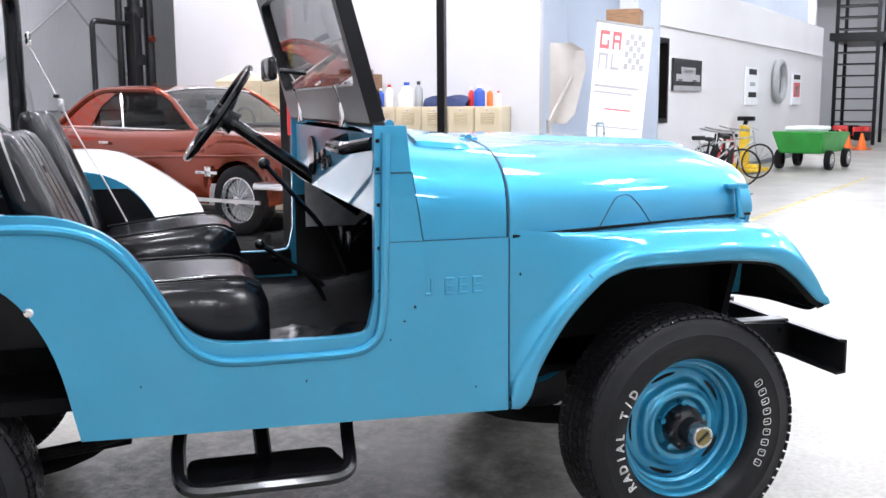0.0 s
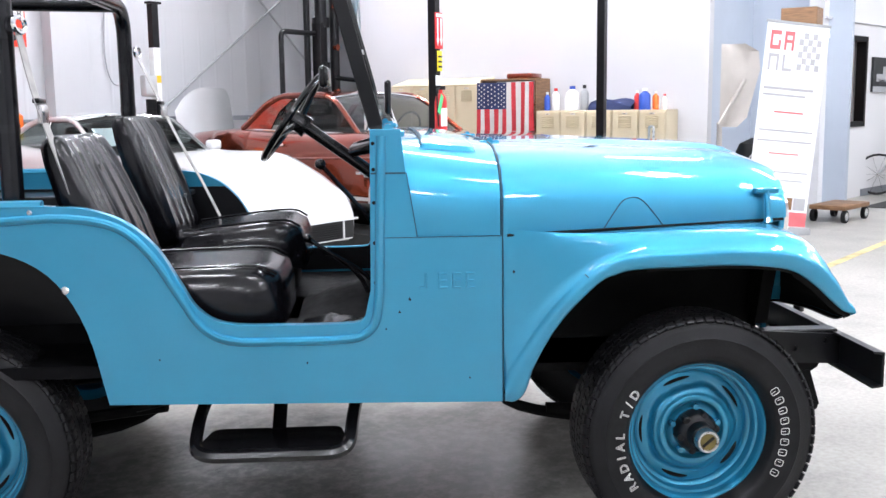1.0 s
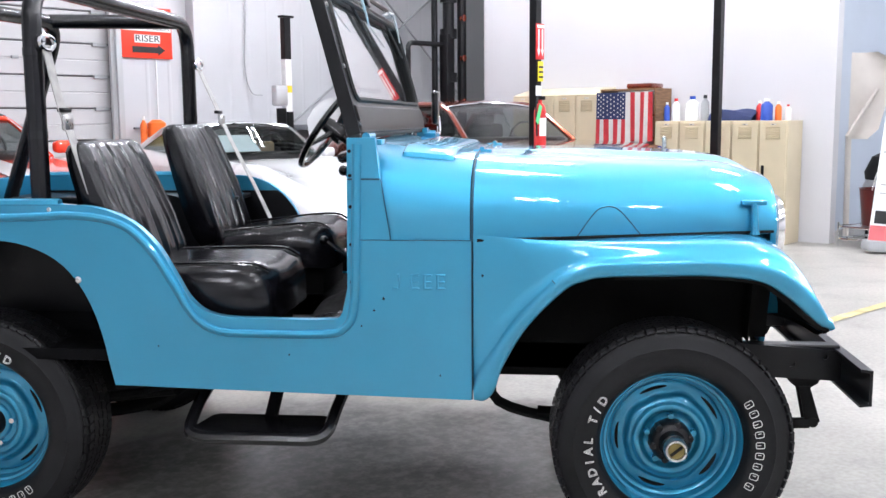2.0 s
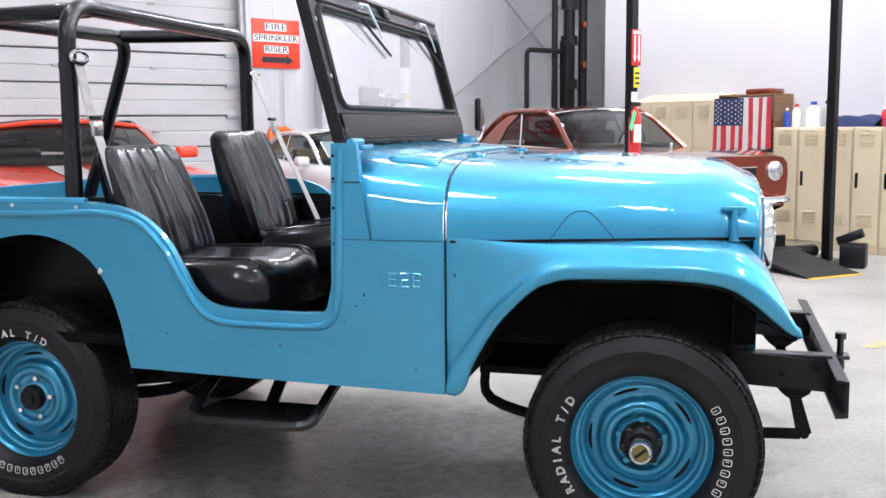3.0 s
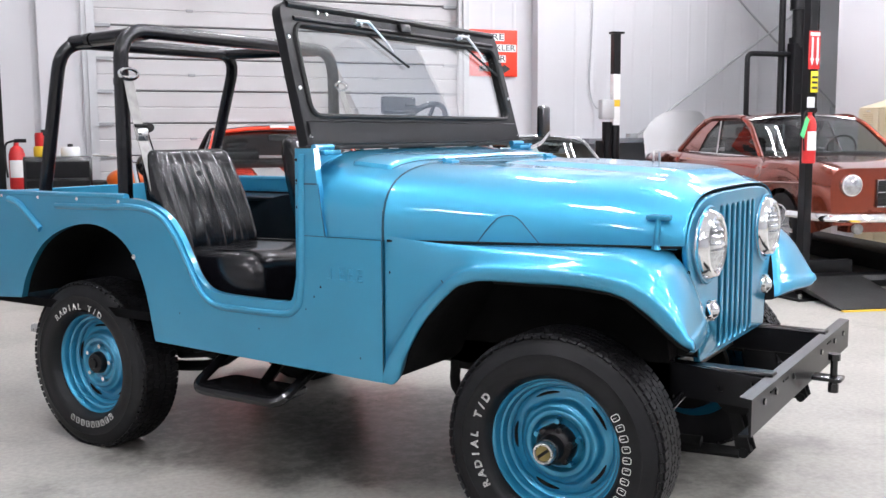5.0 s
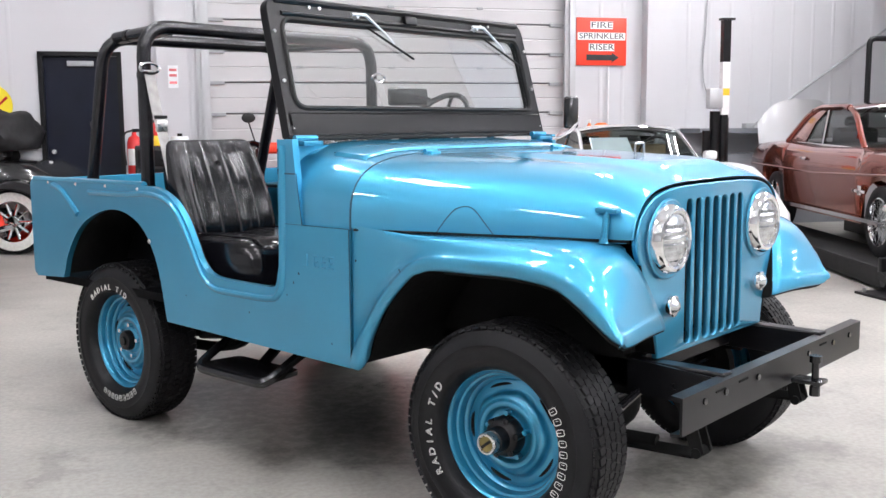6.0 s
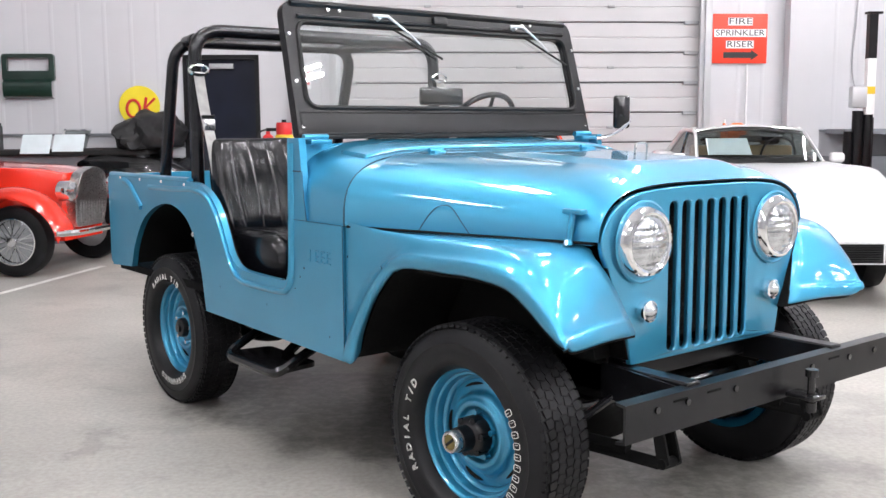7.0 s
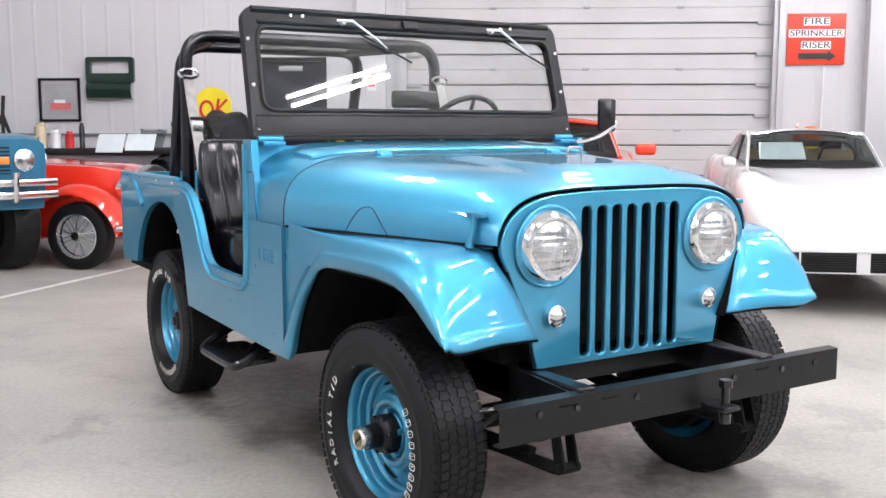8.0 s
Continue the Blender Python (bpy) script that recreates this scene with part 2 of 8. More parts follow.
M["blue_plain"] = mat("blue_plastic", (0.03, 0.08, 0.4), rough=0.45, var=0.1, scale=8)
M["green_plain"] = mat("green_plastic", (0.10, 0.6, 0.22), rough=0.45, var=0.1, scale=8)
M["grey_paint"] = mat("grey_paint", (0.35, 0.36, 0.37), rough=0.45, var=0.1, scale=6)
M["grey_car"] = mat("silver_grey_car_paint", (0.5, 0.51, 0.52), rough=0.3, metal=0.3, coat=0.7, var=0.05, scale=3)
M["brown_fabric"] = mat("dark_bundle_cloth", (0.012, 0.012, 0.013), rough=0.6, var=0.4, scale=9, bump=0.5, bscale=20)
M["deep_blue_car"] = mat("deep_blue_car_paint", (0.006, 0.105, 0.19), rough=0.3, coat=0.7, var=0.06, scale=3)
M["orange"] = mat("orange_plastic", (0.85, 0.16, 0.02), rough=0.4, var=0.1, scale=8)
M["line_yellow"] = mat("worn_yellow_floor_paint", (0.50, 0.42, 0.20), rough=0.6, var=0.4, scale=5)
M["line_white"] = mat("worn_white_floor_paint", (0.72, 0.71, 0.68), rough=0.6, var=0.15, scale=9)
M["matt_black"] = mat("matt_black_rubber_mat", (0.012, 0.012, 0.012), rough=0.75, var=0.3, scale=10, bump=0.2, bscale=60)
M["brass"] = mat("dull_brass", (0.20, 0.16, 0.06), rough=0.4, metal=0.7, var=0.2, scale=30)
M["pale_print"] = mat("pale_grey_print", (0.40, 0.40, 0.415), rough=0.7, var=0.06, scale=8)
M["pale_red"] = mat("faded_red_print", (0.66, 0.16, 0.17), rough=0.7, var=0.06, scale=8)
M["foil"] = mat("silver_insulation_foil", (0.78, 0.80, 0.82), rough=0.3, metal=0.8, var=0.15, scale=14, bump=0.5, bscale=14)
M["maroon"] = mat("dark_maroon_plastic", (0.075, 0.008, 0.008), rough=0.3, var=0.15, scale=8)
M["tan_panel"] = mat("primer_beige_panel", (0.56, 0.52, 0.48), rough=0.5, var=0.1, scale=3)
M["tinted_paper"] = mat("pale_blue_window_paper", (0.60, 0.68, 0.70), rough=0.8, var=0.05, scale=8)
M["office_white"] = mat("white_painted_office_wall", (0.74, 0.735, 0.745), rough=0.6, var=0.03, scale=0.9, bump=0.03, bscale=60)
M["amber"] = mat("amber_lens", (0.8, 0.2, 0.02), rough=0.2, coat=1.0, var=0.15, scale=20)


# ---- building blocks ----
def bm_new():
    return bmesh.new()


def part(name, bm, material, parent=None, label="", angle=35.0, bevel=0.0, at=None):
    """Links a bmesh as one mesh object, under a thing or a part."""
    bmesh.ops.remove_doubles(bm, verts=bm.verts, dist=0.00005)
    bmesh.ops.recalc_face_normals(bm, faces=bm.faces)
    me = bpy.data.meshes.new(name)
    bm.to_mesh(me)
    bm.free()
    me.materials.append(M[material] if isinstance(material, str) else material)
    me.polygons.foreach_set("use_smooth", [True] * len(me.polygons))
    me.set_sharp_from_angle(angle=radians(angle))
    ob = new(name, me)
    if parent is not None:
        ob.parent = parent
    if at is not None:
        ob.matrix_basis = at
    if label:
        ob["label"] = label
    if bevel:
        b = ob.modifiers.new("edge", "BEVEL")
        b.width, b.segments, b.limit_method, b.angle_limit = bevel, 2, "ANGLE", radians(40)
    return ob


def thing(name, label, category, group="", m=None):
    e = new(name)
    e.empty_display_size = 0.2
    if m is not None:
        e.matrix_basis = m
    return tagged(e, label, category, group)


def box(bm, x0, x1, y0, y1, z0, z1, m=None):
    vs = [bm.verts.new(p) for p in ((x0, y0, z0), (x1, y0, z0), (x1, y1, z0), (x0, y1, z0), (x0, y0, z1), (x1, y0, z1), (x1, y1, z1), (x0, y1, z1))]
    for f in ((0, 3, 2, 1), (4, 5, 6, 7), (0, 1, 5, 4), (1, 2, 6, 5), (2, 3, 7, 6), (3, 0, 4, 7)):
        bm.faces.new([vs[i] for i in f])
    if m is not None:
        bmesh.ops.transform(bm, matrix=m, verts=vs)
    return bm


def rbox(bm, x0, x1, y0, y1, z0, z1, r=0.01, seg=2, m=None):
    """A box with rounded edges."""
    t = bmesh.new()
    box(t, x0, x1, y0, y1, z0, z1)
    bmesh.ops.bevel(t, geom=t.edges[:], offset=r, segments=seg, profile=0.5, affect="EDGES")
    return merge(bm, t, m)


def merge(bm, t, m=None):
    if m is not None:
        bmesh.ops.transform(t, matrix=m, verts=t.verts)
    me = bpy.data.meshes.new("tmp")
    t.to_mesh(me)
    t.free()
    bm.from_mesh(me)
    bpy.data.meshes.remove(me)
    return bm


def frames(pts, closed=False):
    """Parallel frames along a polyline."""
    pts = [Vector(p) for p in pts]
    n = len(pts)
    tang = []
    for i in range(n):
        a = pts[(i - 1) % n] if (closed or i > 0) else pts[i]
        b = pts[(i + 1) % n] if (closed or i < n - 1) else pts[i]
        tang.append((b - a).normalized())
    side = tang[0].orthogonal().normalized()
    out = []
    for i in range(n):
        side = (side - tang[i] * side.dot(tang[i]))
        side = side.normalized() if side.length > 1e-6 else tang[i].orthogonal().normalized()
        out.append((pts[i], side.copy(), tang[i].cross(side).normalized()))
    return out


def tube(bm, pts, r, seg=10, closed=False, flat=1.0):
    rings = []
    radii = r if isinstance(r, (list, tuple)) else [r] * len(pts)
    for (p, a, b), rr in zip(frames(pts, closed), radii):
        rings.append([bm.verts.new(p + a * (rr * math.cos(2 * math.pi * k / seg)) + b * (rr * flat * math.sin(2 * math.pi * k / seg))) for k in range(seg)])
    n = len(rings)
    for i in range(n if closed else n - 1):
        q, w = rings[i], rings[(i + 1) % n]
        for k in range(seg):
            bm.faces.new((q[k], q[(k + 1) % seg], w[(k + 1) % seg], w[k]))
    if not closed:
        bm.faces.new(rings[0][::-1])
        bm.faces.new(rings[-1])
    return bm


def cyl(bm, p0, p1, r, seg=16, r2=None):
    return tube(bm, [p0, p1], [r, r if r2 is None else r2], seg)


def smooth(pts, k=6, closed=False):
    """A Catmull-Rom curve through points of any dimension."""
    pts = [np.array(p, float) for p in pts]
    n = len(pts)
    out = []
    for i in range(n if closed else n - 1):
        p0 = pts[(i - 1) % n] if (closed or i > 0) else 2 * pts[0] - pts[1]
        p1, p2 = pts[i], pts[(i + 1) % n]
        p3 = pts[(i + 2) % n] if (closed or i + 2 < n) else 2 * pts[-1] - pts[-2]
        for j in range(k):
            t = j / k
            out.append(tuple(0.5 * (2 * p1 + (p2 - p0) * t + (2 * p0 - 5 * p1 + 4 * p2 - p3) * t * t + (3 * p1 - p0 - 3 * p2 + p3) * t ** 3)))
    if not closed:
        out.append(tuple(pts[-1]))
    return out


def fillet(pts, r, k=5, closed=False):
    """Rounds the corners of a polyline (2D or 3D)."""
    v = [Vector(p) for p in pts]
    n = len(v)
    out = []
    for i in range(n):
        if not closed and i in (0, n - 1):
            out.append(tuple(v[i]))
            continue
        a, b, c = v[(i - 1) % n], v[i], v[(i + 1) % n]
        d1, d2 = min(r, (a - b).length * 0.48), min(r, (c - b).length * 0.48)
        s, e = b + (a - b).normalized() * d1, b + (c - b).normalized() * d2
        for j in range(k + 1):
            t = j / k
            out.append(tuple(s * (1 - t) ** 2 + b * (2 * t * (1 - t)) + e * t * t))
    return out


def plate(bm, outline, holes, put, depth):
    """A plate with holes: 2D loops, filled, put into space by put(a, b, h) and given a depth."""
    t = bmesh.new()
    edges = []
    for loop in [outline] + list(holes):
        vs = [t.verts.new((a, b, 0)) for a, b in loop]
        edges += [t.edges.new((vs[i], vs[(i + 1) % len(vs)])) for i in range(len(vs))]
    bmesh.ops.triangle_fill(t, use_beauty=True, use_dissolve=False, edges=edges)
    front = t.faces[:]
    ret = bmesh.ops.extrude_face_region(t, geom=front)
    for v in [g for g in ret["geom"] if isinstance(g, bmesh.types.BMVert)]:
        v.co.z = depth
    for v in t.verts:
        v.co = put(v.co.x, v.co.y, v.co.z)
    bmesh.ops.recalc_face_normals(t, faces=t.faces)
    return merge(bm, t)


def loft(bm, rows, closed_rows=False, cap=False):
    grid = [[bm.verts.new(p) for p in row] for row in rows]
    m = len(grid[0])
    for i in range(len(grid) - 1):
        for j in range(m if closed_rows else m - 1):
            q = (grid[i][j], grid[i][(j + 1) % m], grid[i + 1][(j + 1) % m], grid[i + 1][j])
            bm.faces.new(q)
    if cap:
        bm.faces.new(grid[0][::-1])
        bm.faces.new(grid[-1])
    return bm


def revolve(bm, prof, seg=48, wave=None, axis="y"):
    """Turns a profile of (radius, offset) about an axis."""
    rows = []
    for k in range(seg):
        a = 2 * math.pi * k / seg
        row = []
        for r, h in prof:
            rr = r * (wave(a) if wave else 1)
            row.append((rr * math.cos(a), h, rr * math.sin(a)) if axis == "y" else (rr * math.cos(a), rr * math.sin(a), h) if axis == "z" else (h, rr * math.cos(a), rr * math.sin(a)))
        rows.append(row)
    rows.append(rows[0])
    return loft(bm, rows)


def rect(a0, a1, b0, b1, r=0.0, k=4):
    pts = [(a0, b0), (a1, b0), (a1, b1), (a0, b1)]
    return fillet(pts, r, k, True) if r else pts


def disc(ca, cb, r, k=24):
    return [(ca + r * math.cos(2 * math.pi * i / k), cb + r * math.sin(2 * math.pi * i / k)) for i in range(k)]


def lerp(x, table):
    """Piecewise linear table of (x, value...)."""
    if x <= table[0][0]:
        return table[0][1:] if len(table[0]) > 2 else table[0][1]
    for a, b in zip(table, table[1:]):
        if x <= b[0]:
            t = (x - a[0]) / (b[0] - a[0])
            v = tuple(p + (q - p) * t for p, q in zip(a[1:], b[1:]))
            return v if len(v) > 1 else v[0]
    return table[-1][1:] if len(table[-1]) > 2 else table[-1][1]


def glide(x, table):
    """A smooth curve through a table of (x, value)."""
    if x <= table[0][0]:
        return table[0][1]
    if x >= table[-1][0]:
        return table[-1][1]
    i = max(k for k in range(len(table) - 1) if table[k][0] <= x)
    x0, v0 = table[i]
    x1, v1 = table[i + 1]
    slope = lambda k: (table[min(k + 1, len(table) - 1)][1] - table[max(k - 1, 0)][1]) / (table[min(k + 1, len(table) - 1)][0] - table[max(k - 1, 0)][0])
    h = x1 - x0
    t = (x - x0) / h
    return (2 * t ** 3 - 3 * t * t + 1) * v0 + (t ** 3 - 2 * t * t + t) * h * slope(i) + (3 * t * t - 2 * t ** 3) * v1 + (t ** 3 - t * t) * h * slope(i + 1)


def letters(text, size, r=0.0, depth=0.002, outline=0.0, spread=0.8):
    """Text as a mesh in the plane x, y, centred; outline: hollow letters of that stroke."""
    cu = bpy.data.curves.new("txt", "FONT")
    cu.body, cu.size, cu.align_x, cu.align_y = text, size, "CENTER", "CENTER"
    cu.resolution_u = 3
    if outline:
        cu.fill_mode, cu.bevel_depth, cu.bevel_resolution = "NONE", outline, 0
    else:
        cu.extrude = depth
    ob = bpy.data.objects.new("txt", cu)
    scene.collection.objects.link(ob)
    dg = bpy.context.evaluated_depsgraph_get()
    me = bpy.data.meshes.new_from_object(ob.evaluated_get(dg))
    bpy.data.objects.remove(ob)
    bm = bmesh.new()
    bm.from_mesh(me)
    bpy.data.meshes.remove(me)
    bpy.data.curves.remove(cu)
    return bm


# ---- the hall: s runs along the back wall, d out from it ----
HS, HANG = Vector((-2.9, 7.77, 0)), 55.0
HU = Vector((math.cos(radians(HANG)), math.sin(radians(HANG)), 0))
HN = Vector((HU.y, -HU.x, 0))
HALL = Matrix.Translation(HS) @ Matrix.Rotation(radians(HANG), 4, "Z")    # local x = s, local y = -d


def hall(s, d, z=0.0, turn=0.0):
    """A pose in the hall; turn 0 faces along s, in degrees."""
    return HALL @ Matrix.Translation((s, -d, z)) @ Matrix.Rotation(radians(turn), 4, "Z")


def slab(name, s0, s1, d0, d1, z0, z1, material, label, category="wall", kind="structure"):
    bm = bm_new()
    box(bm, s0, s1, -d1, -d0, z0, z1)
    ob = part(name, bm, material, None, at=HALL)
    return tagged(ob, label, category, kind=kind)


CEIL = 6.2
slab("floor", -16, 40, -6, 22, -0.2, 0, "floor", "light grey polished concrete floor with stains and painted vehicle shade", "floor")
ceil_bm = bm_new()
box(ceil_bm, -16, 40, -22, 0.3, CEIL, CEIL + 0.2)
for k in range(10):
    box(ceil_bm, -16, 40, -21 + k * 2.2, -20.8 + k * 2.2, CEIL - 0.25, CEIL - 0.003)
tagged(part("ceiling", ceil_bm, "ceiling", None, at=HALL), "white metal ceiling with shallow beams", "ceiling", kind="structure")


# back wall of ribbed sheets, with the openings of the dock door and the side door
DOCK = (-4.85, -0.42, 4.2)
SIDE = (-6.62, -5.74, 2.12)
bm = bm_new()
holes_s = [(-16, SIDE[0], 0, CEIL), (SIDE[0], SIDE[1], SIDE[2], CEIL), (SIDE[1], DOCK[0], 0, CEIL), (DOCK[0], DOCK[1], DOCK[2], CEIL), (DOCK[1], 12, 0, CEIL)]
for a, b, z0, z1 in holes_s:
    box(bm, a, b, 0.0, 0.25, z0, z1)
wall_back = tagged(part("wall_north", bm, "white_wall", None, at=HALL), "white ribbed metal back wall of the hall", "wall", kind="structure")
bm = bm_new()
s = -15.9
while s < 11.9:
    if not (DOCK[0] - 0.2 < s < DOCK[1] + 0.2 or SIDE[0] - 0.1 < s < SIDE[1] + 0.1):
        loft(bm, [[(s - 0.03, 0.001, z), (s - 0.018, -0.002, z), (s + 0.018, -0.002, z), (s + 0.03, 0.001, z)] for z in (1.22, CEIL)])
    s += 0.3
tagged(part("wall_rib", bm, "white_wall", wall_back), kind="stuff")
bm = bm_new()
for a, b in ((-16, SIDE[0] - 0.08), (DOCK[1] + 0.2, 12)):
    box(bm, a, b, -0.04, -0.002, 1.19, 1.215)
part("wall_rail", bm, "dado", wall_back, "grey rail along the wall")

slab("wall_south", -16, 40, 21.8, 22, 0, CEIL, "white_wall", "white wall behind the camera")
slab("wall_west", -16.2, -16, -0.3, 22, 0, CEIL, "white_wall", "white end wall of the hall")
slab("wall_east", 40, 40.2, -6, 22, 0, CEIL, "white_wall", "white far end wall of the hall")

# white office box: its side face and its long front
OS, OD = 3.45, 7.8
slab("wall_office_side", OS, OS + 0.15, 2.3, 6.76, 0, CEIL, "white_board", "smooth white partition wall behind the lockers")
slab("wall_recess", 6.6, 6.75, 6.4, 7.62, 0, CEIL, "grey_blue", "pale blue-grey recessed wall panel")
slab("wall_recess_back", OS + 0.15, 6.75, 6.3, 6.4, 0, CEIL, "grey_blue", "pale blue-grey recess return")


# tube lamps under the ceiling
def tube_lamp():
    t = thing("tube_lamp", "white twin fluorescent tube lamp under the ceiling", "ceiling light", "ceiling tube lamps")
    bm = bm_new()
    rbox(bm, -0.64, 0.64, -0.16, 0.16, 0, 0.07, 0.01)
    part("housing", bm, "fixture", t)
    for x in (-0.5, 0.5):
        bm = bm_new()
        cyl(bm, (x, 0, 0.068), (x, 0, 0.905), 0.006, 6)
        part("hanger", bm, "steel", t)
    for y in (-0.12, 0.12):
        bm = bm_new()
        cyl(bm, (-0.61, y, -0.025), (0.61, y, -0.025), 0.022, 10)
        part("tube", bm, "tube", t)
    return t


lamp0 = tube_lamp()
lamp0.matrix_basis = hall(-5.83, 4.73, CEIL - 0.9, 71)
for i in range(4):
    for j in range(6):
        if (i, j) not in ((0, 0), (0, 1), (1, 0), (3, 0), (3, 1), (3, 2)):
            copy_thing(lamp0, hall(-5.83 + i * 3.9, 1.63 + j * 3.1, CEIL - 0.9, 71))
# unseen lamps added off the grid to brighten back wall, partition and hall ends
for s, d in ((2.75, 3.2), (-10.8, 10.3), (-10.8, 13.4), (-10.8, 16.5), (9.0, 13.5), (15.0, 9.5), (15.0, 13.5), (19.0, 10.5), (24.0, 12.5), (29.0, 11.0), (33.0, 11.0)):
    copy_thing(lamp0, hall(s, d, CEIL - 0.9, 71))

# ---- the vehicle ----
jeep = thing("off_road_vehicle", "light blue open off-road vehicle with black roll bar and windscreen frame", "car")
SHIFT = Matrix.Translation((-0.012, 0, 0.004))
W = 0.79


def body(name, bm, material="blue", label="", parent=None, **kw):
    bmesh.ops.transform(bm, matrix=SHIFT, verts=bm.verts)
    return part(name, bm, material, parent or jeep, label, **kw)


# side panels with door cut-out and wheel arch
arch = smooth([(-0.348, 0.60), (-0.30, 0.71), (-0.19, 0.835), (-0.045, 0.908), (0.115, 0.936), (0.255, 0.908), (0.357, 0.836), (0.43, 0.702), (0.478, 0.496)], 4)
door = smooth([(1.183, 0.729), (1.15, 0.709), (0.95, 0.708), (0.80, 0.717), (0.728, 0.76), (0.683, 0.834), (0.628, 0.925), (0.552, 0.996), (0.45, 1.036), (0.33, 1.047)], 4)
side_outline = [(-0.60, 0.585)] + arch + [(1.562, 0.473), (1.562, 0.943), (1.329, 0.943), (1.30, 1.122), (1.288, 1.238), (1.206, 1.238), (1.199, 0.80)] + door + [(-0.60, 1.045)]
door_bead = smooth([(1.236, 1.22), (1.228, 0.95), (1.218, 0.745), (1.19, 0.684), (1.13, 0.664), (0.95, 0.662), (0.81, 0.668), (0.735, 0.712), (0.68, 0.80), (0.61, 0.91), (0.525, 0.985), (0.39, 1.012), (0.2, 1.006), (-0.08, 1.002)], 4)
rear_bead = [(-0.40, 1.022), (-0.33, 1.01), (-0.19, 0.90)]
for sgn, nm in ((-1, "right"), (1, "left")):
    bm = bm_new()
    plate(bm, side_outline, [], lambda a, b, h: Vector((a, sgn * (W - h), b)), 0.028)
    body("side_panel", bm, "blue", bevel=0.007)
    bm = bm_new()
    tube(bm, [(x, sgn * (W + 0.0005), z) for x, z in door_bead], 0.015, 10, flat=0.8)
    body("door_bead", bm)
    bm = bm_new()
    tube(bm, fillet([(x, sgn * (W + 0.0005), z) for x, z in rear_bead], 0.05), 0.015, 10)
    body("rear_bead", bm)
    # rolled rail on top of the tub
    bm = bm_new()
    tube(bm, [(-0.6, sgn * (W - 0.014), 1.043), (0.33, sgn * (W - 0.014), 1.046)], 0.016, 8)
    body("tub_rail", bm)
    # rivets on the rail and the door pillar
    for x, z in ((-0.45, 1.034), (-0.2, 1.034), (0.05, 1.034), (0.3, 1.03)):
        bm = bm_new()
        tube(bm, [(x, sgn * (W - 0.001), z), (x, sgn * (W + 0.004), z)], [0.008, 0.005], 8)
        body("rivet", bm, "steel")
    for z in (0.72, 0.82, 0.93, 1.04, 1.13, 1.2):
        bm = bm_new()
        tube(bm, [(1.213, sgn * (W - 0.001), z), (1.213, sgn * (W + 0.0025), z)], 0.0055, 8)
        body("pillar_hole", bm, "dark")
    bm = bm_new()
    tube(bm, [(0.381, sgn * W, 0.819), (0.381, sgn * (W + 0.006), 0.819), (0.381, sgn * (W + 0.010), 0.819)], [0.011, 0.011, 0.006], 14)
    body("side_reflector", bm, "chrome", "small round chrome side marker")
    # raised stamping on the cowl side, as plain bars
    for k in range(4):
        x0 = 1.345 + k * 0.038
        bm = bm_new()
        for q in ((x0 + 0.002, x0 + 0.009, 0.80, 0.845),) + (((x0 + 0.006, x0 + 0.028, 0.80, 0.806), (x0 + 0.006, x0 + 0.026, 0.819, 0.825), (x0 + 0.006, x0 + 0.028, 0.839, 0.845)) if k else ((x0 - 0.012, x0 + 0.004, 0.80, 0.807),)):
            rbox(bm, q[0], q[1], sgn * W - 0.003, sgn * W + 0.003, q[2], q[3], 0.0015, 1)
        body("stamped_mark", bm)
    for x, z, r in ((1.305, 0.772, 0.0045), (1.277, 0.737, 0.004), (1.594, 0.843, 0.004), (1.24, 0.69, 0.003), (0.62, 0.62, 0.003), (1.02, 0.60, 0.0035), (1.47, 0.545, 0.003)):
        bm = bm_new()
        pts = [(x + r * (0.7 + 0.5 * math.sin(3.7 * k + 40 * x)) * math.cos(k * 0.785), z + 1.5 * r * (0.7 + 0.4 * math.sin(2.3 * k + 30 * z)) * math.sin(k * 0.785)) for k in range(8)]
        plate(bm, pts, [], lambda a, b, h: Vector((a, sgn * (W + h), b)), 0.0006)
        body("paint_chip", bm, "dark")
    # windscreen hinge plate joint
    bm = bm_new()
    box(bm, 1.206, 1.30, sgn * (W + 0.0015) - 0.001, sgn * (W + 0.0015) + 0.001, 1.117, 1.122)
    body("pillar_joint", bm, "blue_seam")

# front fenders
def hood_w(x):
    return 0.782 - 0.266 * max(0.0, (x - 1.568) / 0.902)


# half outline of the grille's shell, foot to crown
GRILLE = [(0.378, 0.567)] + [tuple(p) for p in smooth([(0.398, 0.66), (0.436, 0.76), (0.478, 0.86), (0.508, 0.93), (0.500, 0.985), (0.467, 1.034), (0.415, 1.068), (0.335, 1.089), (0.20, 1.099), (0.0, 1.101)], 5)]
CROWN = [p for p in GRILLE if p[1] > 0.942]


def spread(pts, n):
    """n + 1 points at even steps along a polyline."""
    pts = [np.array(p, float) for p in pts]
    acc = [0.0]
    for a, b in zip(pts, pts[1:]):
        acc.append(acc[-1] + float(np.linalg.norm(b - a)))
    out = []
    j = 0
    for k in range(n + 1):
        q = acc[-1] * k / n
        while j < len(pts) - 2 and acc[j + 1] < q:
            j += 1
        t = (q - acc[j]) / max(1e-9, acc[j + 1] - acc[j])
        out.append(pts[j] + (pts[j + 1] - pts[j]) * min(1.0, t))
    return out


